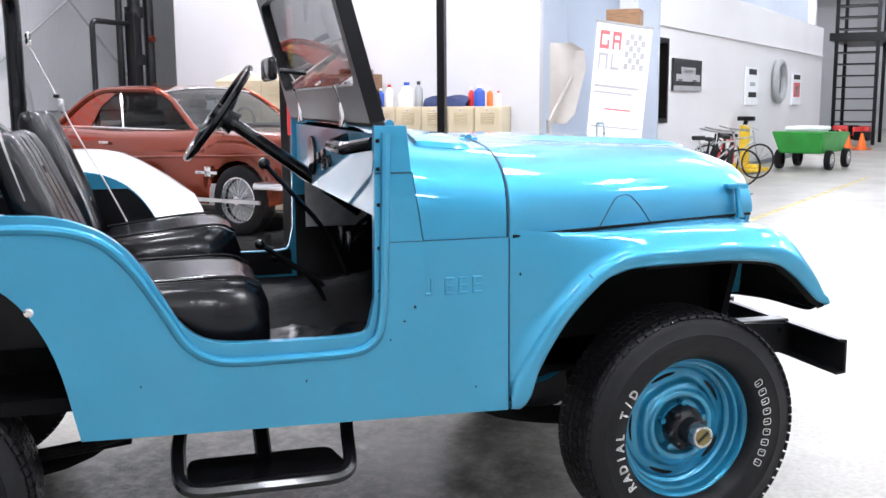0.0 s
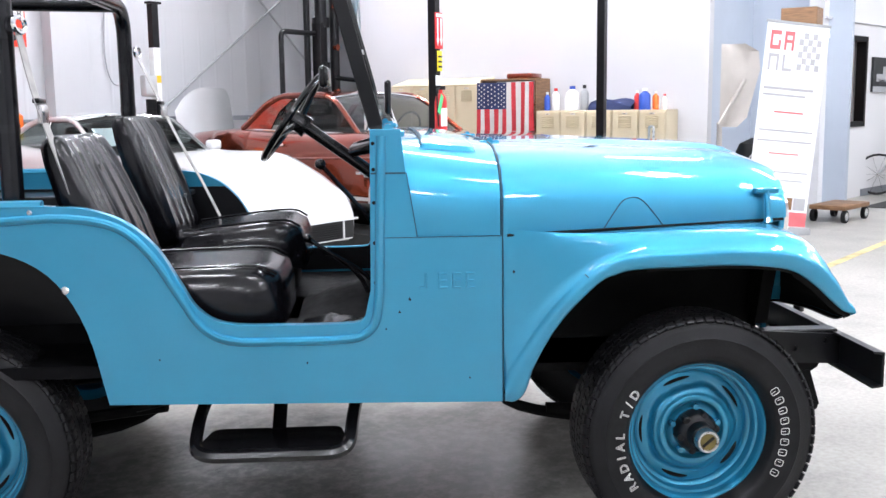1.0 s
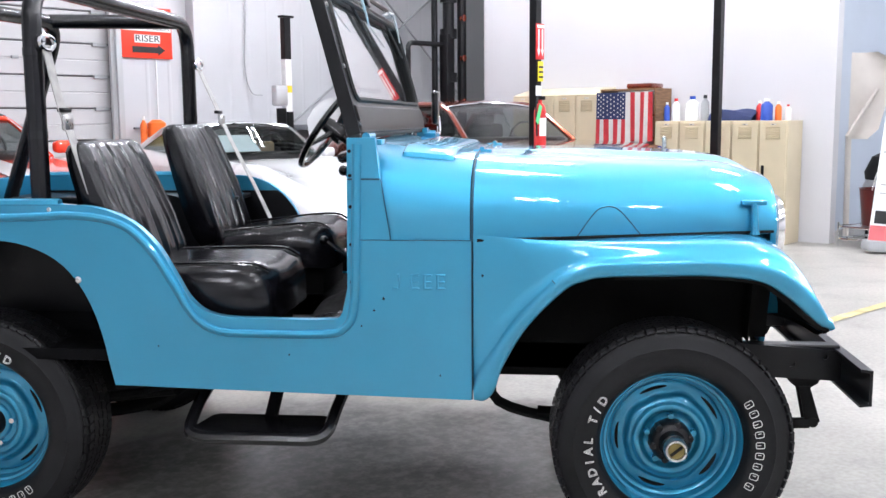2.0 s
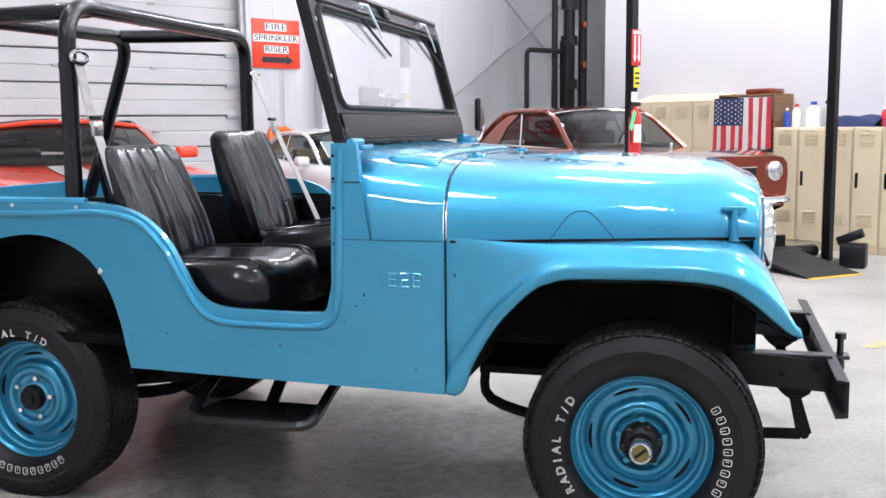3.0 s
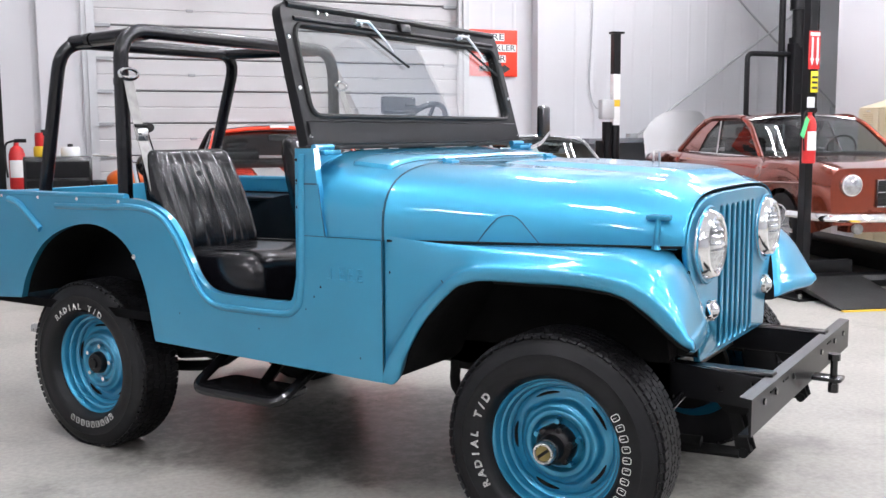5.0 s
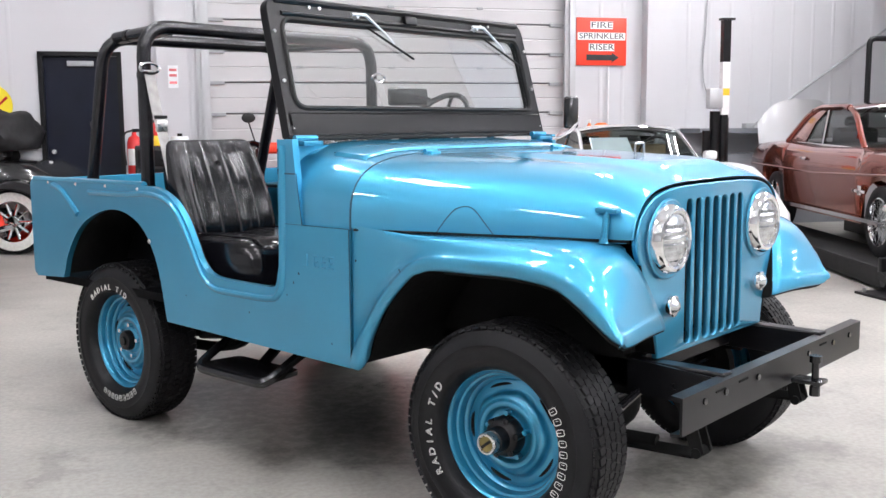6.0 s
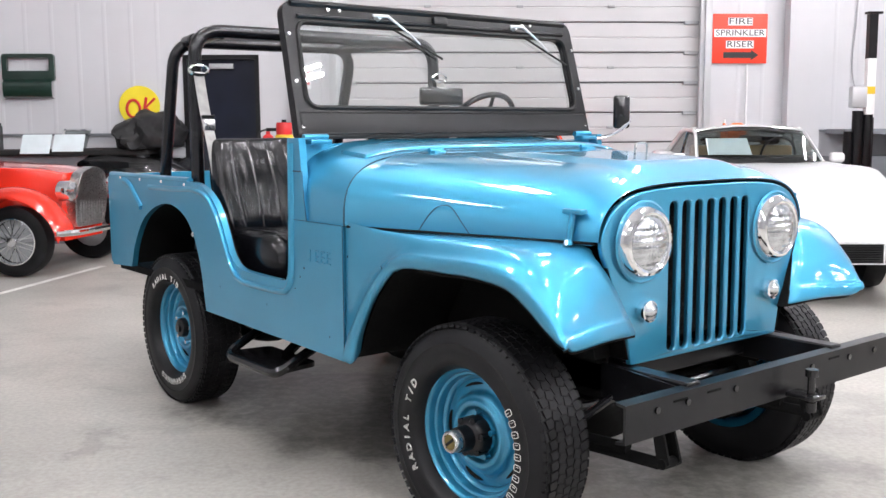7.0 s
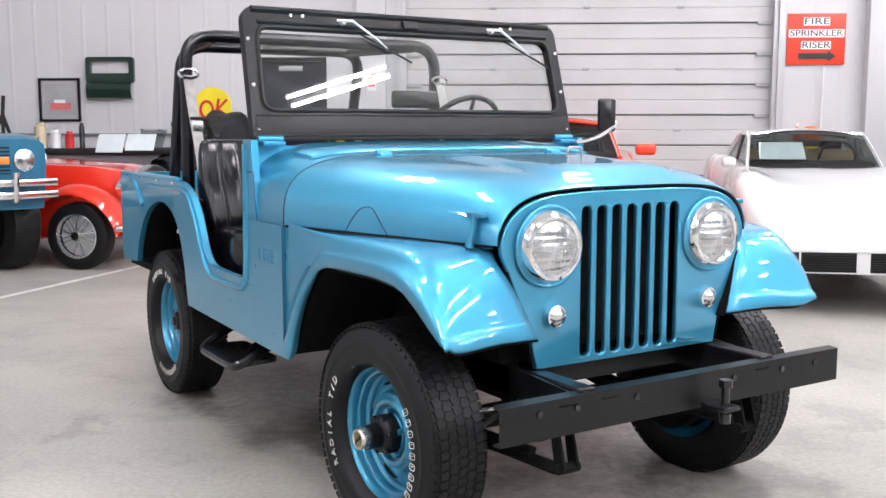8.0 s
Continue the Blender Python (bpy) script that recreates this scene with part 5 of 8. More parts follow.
    part("tyre", bm, "rubber", wh, at=proud)
    bm = bm_new()
    rows = ((-0.062, 0.0125, 0.22), (-0.0315, 0.0125, -0.26), (0.0, 0.0115, 0.26), (0.0315, 0.0125, -0.26), (0.062, 0.0125, 0.22))
    for k in range(74):
        a0 = 2 * math.pi * k / 74
        for i, (yc, hw, sk) in enumerate(rows):
            a = a0 + (0.5 if i % 2 else 0.0) * 2 * math.pi / 74
            m2 = Matrix.Rotation(-a, 4, "Y") @ Matrix.Translation((0.3450, yc, 0)) @ Matrix.Rotation(sk, 4, "X")
            box(bm, -0.002, 0.0075, -hw * 1.09, hw * 1.09, -0.0124, 0.0124, m2)
        for sd in (-1, 1):
            m2 = Matrix.Rotation(-a0, 4, "Y") @ Matrix.Translation((0.3360, sd * 0.082, 0)) @ Matrix.Rotation(-sd * 0.66, 4, "Z")
            box(bm, -0.004, 0.0040, -0.008 if sd > 0 else -0.013, 0.013 if sd > 0 else 0.008, -0.0112, 0.0112, m2)
    for v in bm.verts:
        v.co.z = max(v.co.z, -0.3415)
    tagged(part("tread", bm, "rubber", wh, at=proud), kind="stuff")
    bm = bm_new()
    arc_letters(bm, "RADIAL T/D", 0.247, math.pi, 0.035, 0.130)
    arc_letters(bm, "-" * 9, 0.247, 0.03, 0.034, 0.130, bars=True)
    bmesh.ops.transform(bm, matrix=turned, verts=bm.verts)
    tagged(part("sidewall_lettering", bm, "white_letter", wh, "raised white outline lettering", at=proud), kind="stuff")
    return wh


STEER = radians(3)
road_wheel(2.132, -0.66, STEER, True, 0.0)
road_wheel(0.0, -0.66, 0, False, 1.45)
road_wheel(2.134, 0.66, math.pi + STEER, True, 0.4)
road_wheel(0.0, 0.66, math.pi, False, 0.2)


# ---- back wall: dock door, side door, signs ----
dock = thing("door_1", "closed white sectional dock door with ribbed panels", "door", m=HALL)
tagged(dock, kind="structure")
ph = 0.3585
for k in range(12):
    z0 = k * ph
    bm = bm_new()
    prof = [(0.10, z0 + 0.004), (0.075, z0 + 0.012), (0.075, z0 + ph * 0.46), (0.083, z0 + ph * 0.49), (0.075, z0 + ph * 0.52), (0.075, z0 + ph - 0.018), (0.10, z0 + ph - 0.008)]
    loft(bm, [[(s, y, z) for y, z in prof] for s in (DOCK[0] + 0.03, DOCK[1] - 0.03)])
    part("door_panel", bm, "door_white", dock)
bm = bm_new()
box(bm, DOCK[0], DOCK[1], 0.105, 0.13, 0, DOCK[2])
part("joint_backing", bm, "seam", dock)
for s in (DOCK[0], DOCK[1]):
    bm = bm_new()
    box(bm, s - 0.07, s + 0.07, -0.05, 0.0, 0, DOCK[2] + 0.1)
    box(bm, s - 0.02, s + 0.02, -0.09, -0.05, 0, DOCK[2] + 0.1)
    part("door_jamb", bm, "grey_car", dock)
    sg = 1 if s == DOCK[0] else -1
    for k in range(11):
        bm = bm_new()
        rbox(bm, min(s + sg * 0.06, s + sg * 0.24), max(s + sg * 0.06, s + sg * 0.24), 0.035, 0.075, (k + 1) * ph - 0.03, (k + 1) * ph + 0.012, 0.005, 1)
        part("door_hinge", bm, "grey_paint", dock)
for k in range(1, 11):
    for j in range(3):
        bm = bm_new()
        s = DOCK[0] + 1.1 + j * 1.1
        rbox(bm, s - 0.04, s + 0.04, 0.05, 0.075, (k + 0.5) * ph - 0.015, (k + 0.5) * ph + 0.015, 0.004, 1)
        if k % 2:
            part("centre_hinge", bm, "grey_paint", dock)
        else:
            bm.free()

sdoor = thing("door_2", "dark navy steel side door in a black frame", "door", m=HALL)
tagged(sdoor, kind="structure")
bm = bm_new()
rbox(bm, SIDE[0] + 0.04, SIDE[1] - 0.04, 0.06, 0.11, 0.01, SIDE[2] - 0.04, 0.005, 1)
part("door_leaf", bm, "navy_door", sdoor)
bm = bm_new()
box(bm, SIDE[0], SIDE[0] + 0.05, -0.02, 0.2, 0, SIDE[2])
box(bm, SIDE[1] - 0.05, SIDE[1], -0.02, 0.2, 0, SIDE[2])
box(bm, SIDE[0], SIDE[1], -0.02, 0.2, SIDE[2] - 0.05, SIDE[2])
part("door_frame", bm, "black", sdoor)
bm = bm_new()
rbox(bm, SIDE[0] + 0.3, SIDE[1] - 0.3, 0.0, 0.06, SIDE[2] - 0.16, SIDE[2] - 0.1, 0.006)
part("door_closer", bm, "grey_paint", sdoor)
bm = bm_new()
cyl(bm, (SIDE[0] + 0.12, 0.06, 1.02), (SIDE[0] + 0.12, 0.0, 1.02), 0.025, 12)
part("door_handle", bm, "steel", sdoor)

for k, (a, b, dd) in enumerate(((0.56, 0.96, 0.16), (-5.36, -5.02, 0.10))):
    bm = bm_new()
    box(bm, a, b, -dd, -0.002, 0, CEIL)
    tagged(part("wall_column", bm, "white_wall", None, at=HALL), "white boxed steel wall column", "column", kind="structure")
bm = bm_new()
box(bm, 0.97, 3.3, -0.5, -0.04, 0.0, 0.9)
box(bm, 1.1, 3.3, -0.55, -0.04, 1.16, 1.22)
tagged(part("trim", bm, "dado", None, at=HALL), "grey low wall ledge along the back wall", "ledge", kind="structure")

# conduit and wires on the wall
conduit = thing("wall_conduit", "thin white conduit with a grey box on the wall", "conduit", m=HALL)
bm = bm_new()
cyl(bm, (0.10, -0.03, 0.9), (0.10, -0.03, 2.0), 0.01, 8)
part("pipe", bm, "fixture", conduit)
bm = bm_new()
rbox(bm, 0.05, 0.15, -0.07, -0.015, 1.05, 1.2, 0.006)
part("switch_box", bm, "grey_paint", conduit)
cable = thing("wall_cable", "thin grey cable hanging down the wall", "cable", m=HALL)
bm = bm_new()
tube(bm, smooth([(1.42, -0.03, 4.5), (1.44, -0.03, 2.8), (1.40, -0.03, 2.0), (1.48, -0.04, 1.65), (1.62, -0.1, 1.6)], 5), 0.008, 6)
part("cord", bm, "grey_paint", cable)


def brace(s0, z0, s1, z1):
    t = thing("wall_brace", "thin grey diagonal steel rod brace on the wall", "brace", "wall braces", m=HALL)
    bm = bm_new()
    cyl(bm, (s0, -0.12, z0), (s1, -0.12, z1), 0.016, 8)
    part("rod", bm, "grey_paint", t)
    for s, z in ((s0, z0), (s1, z1)):
        bm = bm_new()
        rbox(bm, s - 0.06, s + 0.06, -0.13, -0.01, z - 0.06, z + 0.06, 0.008)
        part("end_plate", bm, "grey_paint", t)


brace(2.05, 1.22, 6.3, 4.0)
brace(2.3, 4.3, 5.6, 1.6)

# sprinkler sign
sign = thing("wall_sign", "orange-red fire sprinkler riser sign with a black arrow", "sign", m=HALL)
bm = bm_new()
rbox(bm, -0.335, 0.335, -0.03, -0.018, 2.012, 2.597, 0.004)
part("sign_board", bm, "red_sign", sign)
STAND = Matrix.Rotation(radians(90), 4, "X")
for word, z, size in (("FIRE", 2.505, 0.105), ("SPRINKLER", 2.37, 0.098), ("RISER", 2.235, 0.105)):
    bm = letters(word, size, depth=0.002)
    wd = max(v.co.x for v in bm.verts) - min(v.co.x for v in bm.verts)
    bmesh.ops.transform(bm, matrix=Matrix.Translation((0, -0.034, z)) @ STAND @ Matrix.Diagonal(((0.28 if word == "FIRE" else 0.60 if word == "SPRINKLER" else 0.32) / wd, 1, 1, 1)), verts=bm.verts)
    part("sign_word", bm, "black_paint", sign)
    bm = bm_new()
    hw = 0.15 if word == "FIRE" else 0.318 if word == "SPRINKLER" else 0.17
    box(bm, -hw, hw, -0.0325, -0.03, z - 0.046, z + 0.046)
    part("word_patch", bm, "white_paint", sign)
bm = bm_new()
plate(bm, [(-0.20, 2.075), (0.14, 2.075), (0.14, 2.05), (0.235, 2.11), (0.14, 2.17), (0.14, 2.145), (-0.20, 2.145)], [], lambda a, b, h: Vector((a, -0.03 - h, b)), 0.004)
part("arrow", bm, "black_paint", sign)

# round yellow sign, drawn as plain shapes
ok = thing("round_sign", "round yellow enamel sign with red brush shapes", "sign", m=HALL)
bm = bm_new()
plate(bm, disc(-7.13, 1.53, 0.235, 40), [], lambda a, b, h: Vector((a, -0.02 - h, b)), 0.012)
part("sign_disc", bm, "sign_yellow", ok)
bm = bm_new()
tube(bm, [(-7.20 + 0.075 * math.cos(a), -0.036, 1.50 + 0.10 * math.sin(a)) for a in np.linspace(0, 2 * math.pi, 20, endpoint=False)], 0.017, 6, closed=True)
part("red_ring", bm, "red_plain", ok)
bm = bm_new()
tube(bm, [(-7.09, -0.036, 1.39), (-7.05, -0.036, 1.63)], 0.018, 6)
tube(bm, [(-6.95, -0.036, 1.62), (-7.06, -0.036, 1.51), (-6.93, -0.036, 1.40)], 0.016, 6)
part("red_strokes", bm, "red_plain", ok)

green = thing("wall_panel", "dark green painted car tailgate hung on the wall", "car part", m=HALL)
bm = bm_new()
plate(bm, rect(-8.66, -8.07, 1.82, 2.13, 0.04), [rect(-8.60, -8.13, 1.935, 2.085, 0.02)], lambda a, b, h: Vector((a, -0.02 - h, b)), 0.06)
part("window_surround", bm, "dark_green", green, bevel=0.01)
bm = bm_new()
rows = [[(s, -0.02 - t, z) for s in (-8.64, -8.36, -8.09)] for z, t in ((1.84, 0.06), (1.80, 0.11), (1.72, 0.12), (1.64, 0.10), (1.62, 0.03))]
loft(bm, rows)
part("lower_skin", bm, "dark_green", green)
poster = thing("framed_picture", "black framed print of a pink car shape on the wall", "picture", m=HALL)
bm = bm_new()
plate(bm, rect(-9.27, -8.76, 1.36, 1.88), [rect(-9.245, -8.785, 1.385, 1.855)], lambda a, b, h: Vector((a, -0.01 - h, b)), 0.03)
part("picture_frame", bm, "black", poster)
for s0, s1, z0, z1, y1, mt in ((-9.245, -8.785, 1.385, 1.855, -0.014, "pale_print"), (-9.20, -8.83, 1.44, 1.81, -0.018, "grey_paint"), (-9.14, -8.88, 1.50, 1.58, -0.021, "pale_red"), (-9.09, -8.95, 1.58, 1.62, -0.021, "paper")):
    bm = bm_new()
    box(bm, s0, s1, y1, -0.011, z0, z1)
    part("picture_area", bm, mt, poster)
notice = thing("small_notice", "small white and red notice on the wall", "notice", m=HALL)
bm = bm_new()
box(bm, -5.24, -5.13, -0.112, -0.103, 1.72, 1.97)
part("notice_sheet", bm, "paper", notice)
for z in (1.92, 1.86, 1.78):
    bm = bm_new()
    box(bm, -5.225, -5.145, -0.116, -0.113, z - 0.014, z + 0.014)
    part("red_bar", bm, "pale_red", notice)


# ---- generic round parts ----
def bottle(name, label, s, d, z, r, h, material, cap="white_paint"):
    t = thing(name, label, name.replace("_", " "), m=hall(s, d, z))
    bm = bm_new()
    revolve(bm, [(0, 0), (r, 0), (r, h * 0.68), (r * 0.8, h * 0.76), (r * 0.38, h * 0.84), (r * 0.38, h * 0.88), (0, h * 0.88)], 14, axis="z")
    part("bottle_body", bm, material, t)
    bm = bm_new()
    revolve(bm, [(0, h * 0.87), (r * 0.45, h * 0.87), (r * 0.45, h), (0, h)], 12, axis="z")
    part("cap", bm, cap, t)


def extinguisher(m):
    t = thing("fire_extinguisher", "red fire extinguisher with white label and black hose", "fire extinguisher", m=m)
    bm = bm_new()
    revolve(bm, [(0, 0), (0.075, 0.0), (0.08, 0.02), (0.08, 0.36), (0.06, 0.42), (0.025, 0.45), (0.025, 0.48), (0, 0.48)], 18, axis="z")
    part("cylinder", bm, "red_plain", t)
    bm = bm_new()
    rows = [[(0.0815 * math.cos(a), 0.0815 * math.sin(a), z) for a in np.linspace(-2.6, -0.5, 10)] for z in (0.12, 0.30)]
    loft(bm, rows)
    part("white_label", bm, "white_paint", t)
    bm = bm_new()
    rbox(bm, -0.02, 0.10, -0.015, 0.015, 0.48, 0.52, 0.006)
    part("handle", bm, "black", t)
    bm = bm_new()
    tube(bm, smooth([(-0.02, 0, 0.5), (-0.10, -0.01, 0.46), (-0.11, -0.02, 0.3), (-0.095, -0.02, 0.12)], 4), 0.011, 8)
    part("hose", bm, "matt_black", t)
    return t


# ---- lift with posts ----
def lift_post(s, d, h, w=0.15):
    t = thing("lift_post", "black steel post of a car lift", "lift post", "lift posts", m=hall(s, d))
    bm = bm_new()
    plate(bm, [(-w / 2, -w / 2), (w / 2, -w / 2), (w / 2, w / 2), (w / 4, w / 2), (w / 4, w / 2 - 0.03), (-w / 4, w / 2 - 0.03), (-w / 4, w / 2), (-w / 2, w / 2)], [], lambda a, b, k: Vector((a, b, k)), h)
    part("column", bm, "black", t, bevel=0.004)
    bm = bm_new()
    rbox(bm, -0.2, 0.2, -0.2, 0.2, 0, 0.02, 0.004, 1)
    part("base_plate", bm, "black", t)
    for a in (-0.15, 0.15):
        for b in (-0.15, 0.15):
            bm = bm_new()
            cyl(bm, (a, b, 0.02), (a, b, 0.05), 0.016, 6)
            part("anchor_bolt", bm, "steel", t)
    return t


lift_post(0.05, 5.54, 2.75, 0.072)
lift_post(2.24, 6.08, 2.75, 0.078)
lift_post(3.12, 1.95, 2.35, 0.13)
tag = thing("arrow_sign", "red and white fire extinguisher arrow sign on the post", "sign", m=hall(0.05, 5.579) @ Matrix.Diagonal((0.72, 1, 1, 1)))
bm = bm_new()
rbox(bm, -0.075, 0.075, -0.012, -0.002, 1.76, 2.045, 0.003)
part("sign_board", bm, "red_plain", tag)
for a in (-0.035, 0.035):
    bm = bm_new()
    plate(bm, [(a - 0.012, 2.0), (a - 0.012, 1.84), (a - 0.026, 1.84), (a, 1.785), (a + 0.026, 1.84), (a + 0.012, 1.84), (a + 0.012, 2.0)], [], lambda p, q, h: Vector((p, -0.013 - h, q)), 0.002)
    part("white_arrow", bm, "white_paint", tag)
bm = bm_new()
box(bm, -0.065, 0.065, -0.015, -0.013, 2.01, 2.035)
part("white_strip", bm, "white_paint", tag)
tag2 = thing("caution_tag", "yellow caution tag with plain dark bars on the post", "tag", m=hall(0.05, 5.579) @ Matrix.Diagonal((0.72, 1, 1, 1)))
bm = bm_new()
rbox(bm, -0.03, 0.065, -0.008, -0.002, 1.585, 1.745, 0.002)
part("tag_sheet", bm, "sign_yellow", tag2)
for z in (1.70, 1.66, 1.62):
    bm = bm_new()
    box(bm, -0.02, 0.055, -0.011, -0.008, z - 0.008, z + 0.008)
    part("dark_bar", bm, "black_paint", tag2)
tag3 = thing("white_label", "small white label with plain bars on the post", "label", m=hall(0.05, 5.579) @ Matrix.Diagonal((0.72, 1, 1, 1)))
bm = bm_new()
rbox(bm, -0.07, 0.03, -0.008, -0.002, 1.47, 1.55, 0.002)
part("label_sheet", bm, "paper", tag3)
extinguisher(hall(-0.02, 5.640, 1.05) @ Matrix.Diagonal((0.62, 0.62, 0.8, 1)))
ribbon = thing("green_tag", "bright green plastic tag on the extinguisher", "tag", m=hall(-0.12, 5.70, 1.32) @ Matrix.Diagonal((0.6, 1, 0.9, 1)))
bm = bm_new()
rbox(bm, -0.03, 0.03, -0.004, 0.004, -0.09, 0.09, 0.003, 1, Matrix.Rotation(0.5, 4, "Y"))
part("tag_strip", bm, "green_plain", ribbon)

MUST_TURN = 14.0
COUPE = hall(0.95, 5.82, 0, -90 - MUST_TURN)
runway = thing("lift_runway", "black steel lift runway with a sloped ramp end", "car lift", "lift runways", m=COUPE @ Matrix.Translation((-0.45, -0.69, 0.0)))
bm = bm_new()
rbox(bm, -4.0, 0.2, -0.27, 0.27, 0.02, 0.18, 0.01)
part("deck", bm, "matt_black", runway)
bm = bm_new()
loft(bm, [[(0.2, -0.3, 0.16), (0.2, 0.3, 0.16), (0.2, 0.3, 0.10), (0.2, -0.3, 0.10)], [(1.05, -0.3, 0.012), (1.05, 0.3, 0.012), (1.05, 0.3, 0.0), (1.05, -0.3, 0.0)]], True, True)
part("ramp", bm, "matt_black", runway)
bm = bm_new()
box(bm, 1.055, 1.09, -0.3, 0.3, 0, 0.008)
part("yellow_edge", bm, "yellow", runway)
bm = bm_new()
rbox(bm, 0.14, 0.22, -0.28, 0.28, 0.14, 0.26, 0.01, 2, Matrix.Translation((0, 0, 0)) )
part("wheel_stop", bm, "black", runway)
runway2 = copy_thing(runway, COUPE @ Matrix.Translation((-0.45, 0.69, 0.0)))
beam = thing("lift_crossbeam", "black steel cross beam of the car lift", "beam", m=HALL)
bm = bm_new()
tube(bm, [(0.05, -5.40, 0.10), (2.24, -5.95, 0.10)], 0.06, 8)
part("cross_tube", bm, "black", beam)
base = thing("lift_jack", "black lift foot with a yellow stripe beside the post", "lift part", m=hall(2.10, 6.40, 0, -70))
bm = bm_new()
rbox(bm, -0.10, 0.12, -0.10, 0.10, 0, 0.22, 0.02)
rbox(bm, -0.03, 0.2, -0.05, 0.05, 0.22, 0.30, 0.01, 2, Matrix.Rotation(-0.4, 4, "Y"))
part("foot", bm, "black", base)

# portable mast near the wall
mast = thing("lift_mast", "black and white lift mast with dark cylinders at its foot", "lift mast", m=hall(0.97, 1.35) @ Matrix.Diagonal((0.78, 0.78, 1, 1)))
for z0, z1, mt in ((0, 1.35, "black"), (1.35, 1.60, "white_paint"), (1.60, 1.68, "yellow"), (1.68, 1.98, "white_paint"), (1.98, 2.45, "black")):
    bm = bm_new()
    rbox(bm, -0.06, 0.06, -0.05, 0.05, z0, z1, 0.004, 1)
    part("mast_section", bm, mt, mast)
bm = bm_new()
rbox(bm, -0.09, 0.12, -0.06, 0.06, 2.45, 2.475, 0.004, 1)
part("mast_cap", bm, "black", mast)
for a, r, h in ((-0.20, 0.075, 1.42), (-0.06, 0.07, 1.38), (-0.33, 0.06, 1.2)):
    bm = bm_new()
    cyl(bm, (a, -0.1, 0.0), (a, -0.1, h), r, 14)
    part("ram_cylinder", bm, "black", mast)
bm = bm_new()
rbox(bm, -0.30, -0.08, -0.12, 0.0, 1.45, 1.68, 0.02)
part("pump_unit", bm, "grey_car", mast)
bm = bm_new()
rbox(bm, -0.5, 0.3, -0.3, 0.3, 0, 0.06, 0.01)
part("foot_plate", bm, "black", mast)

# sprinkler riser pipes in the corner
riser = thing("sprinkler_riser", "black sprinkler riser pipes with red valve fittings", "pipes", m=hall(3.2, 2.05))
for x, y, r, z0, z1 in ((-0.02, 0.12, 0.075, 0, 5.8), (0.16, 0.05, 0.06, 0, 5.8), (-0.20, 0.2, 0.04, 0, 5.8)):
    bm = bm_new()
    cyl(bm, (x, y, z0), (x, y, z1), r, 14)
    part("riser_pipe", bm, "black", riser)
for z in (1.2, 1.75, 2.3, 2.75):
    bm = bm_new()
    cyl(bm, (-0.02, 0.12, z), (-0.02, 0.12, z + 0.12), 0.11, 14)
    part("flange", bm, "black", riser)
for z in (1.5, 2.05, 2.55):
    bm = bm_new()
    cyl(bm, (0.06, -0.02, z), (0.06, -0.07, z), 0.03, 12)
    cyl(bm, (0.06, -0.07, z), (0.06, -0.08, z), 0.042, 12)
    part("red_valve", bm, "brown_car", riser)
bm = bm_new()
tube(bm, fillet([(0, 0.12, 2.22), (-0.75, 0.15, 2.22), (-0.75, 0.15, 0.0)], 0.08), 0.032, 10)
part("branch_pipe", bm, "black", riser)
bm = bm_new()
tube(bm, fillet([(0, 0.12, 3.2), (-0.6, 0.15, 3.2), (-0.6, 0.15, 5.8)], 0.08), 0.03, 10)
part("branch_pipe", bm, "black", riser)

# ---- lockers against the partition ----
LS = 3.05


def locker(d, w, h, top):
    """A locker; its front faces the hall along -s."""
    t = thing("locker", "beige steel locker with louvred door", "locker", "beige lockers", m=hall(LS, d))
    bm = bm_new()
    rbox(bm, 0.012, 0.39, -w, 0, 0.0, h, 0.004, 1)
    part("carcass", bm, "locker", t)
    if top:
        bm = bm_new()
        plate(bm, [(0.0, h), (0.39, h), (0.39, h + top)], [], lambda a, b, k: Vector((a, -k, b)), w)
        part("sloped_top", bm, "locker", t)
    bm = bm_new()
    rbox(bm, -0.006, 0.012, -w + 0.008, -0.008, 0.08, h - 0.02, 0.003, 1)
    part("locker_door", bm, "locker", t)
    for zc in (h - 0.17, 0.28):
        bm = bm_new()
        for k in range(6):
            loft(bm, [[(-0.006, y, zc + k * 0.022), (-0.016, y, zc + k * 0.022 - 0.004), (-0.006, y, zc + k * 0.022 - 0.014)] for y in (-w * 0.75, -w * 0.25)])
        tagged(part("louvre", bm, "locker", t), kind="stuff")
    bm = bm_new()
    rbox(bm, -0.018, -0.006, -w * 0.22, -w * 0.12, h * 0.52, h * 0.64, 0.004, 1)
    part("latch", bm, "black", t)
    bm = bm_new()
    box(bm, -0.0085, -0.006, -w * 0.6, -w * 0.4, h - 0.045, h - 0.03)
    part("number_plate", bm, "steel", t)
    return t


for k in range(4):
    locker(3.06 + k * 0.30, 0.295, 1.545, 0.09)
for k in range(5):
    locker(4.98 + k * 0.295, 0.29, 1.245, 0)
cab = thing("wooden_shelf", "brown wooden open shelf with boxes behind the flag", "shelf", m=hall(LS + 0.03, 4.27))
bm = bm_new()
box(bm, 0, 0.35, -0.70, -0.68, 0, 1.58)
part("side_board", bm, "wood", cab)
bm = bm_new()
box(bm, 0, 0.35, -0.02, 0, 0, 1.58)
part("side_board", bm, "wood", cab)
for z in (0.1, 0.6, 1.05, 1.3, 1.58):
    bm = bm_new()
    box(bm, 0, 0.35, -0.70, 0, z, z + 0.02)
    part("shelf_board", bm, "wood", cab)
bm = bm_new()
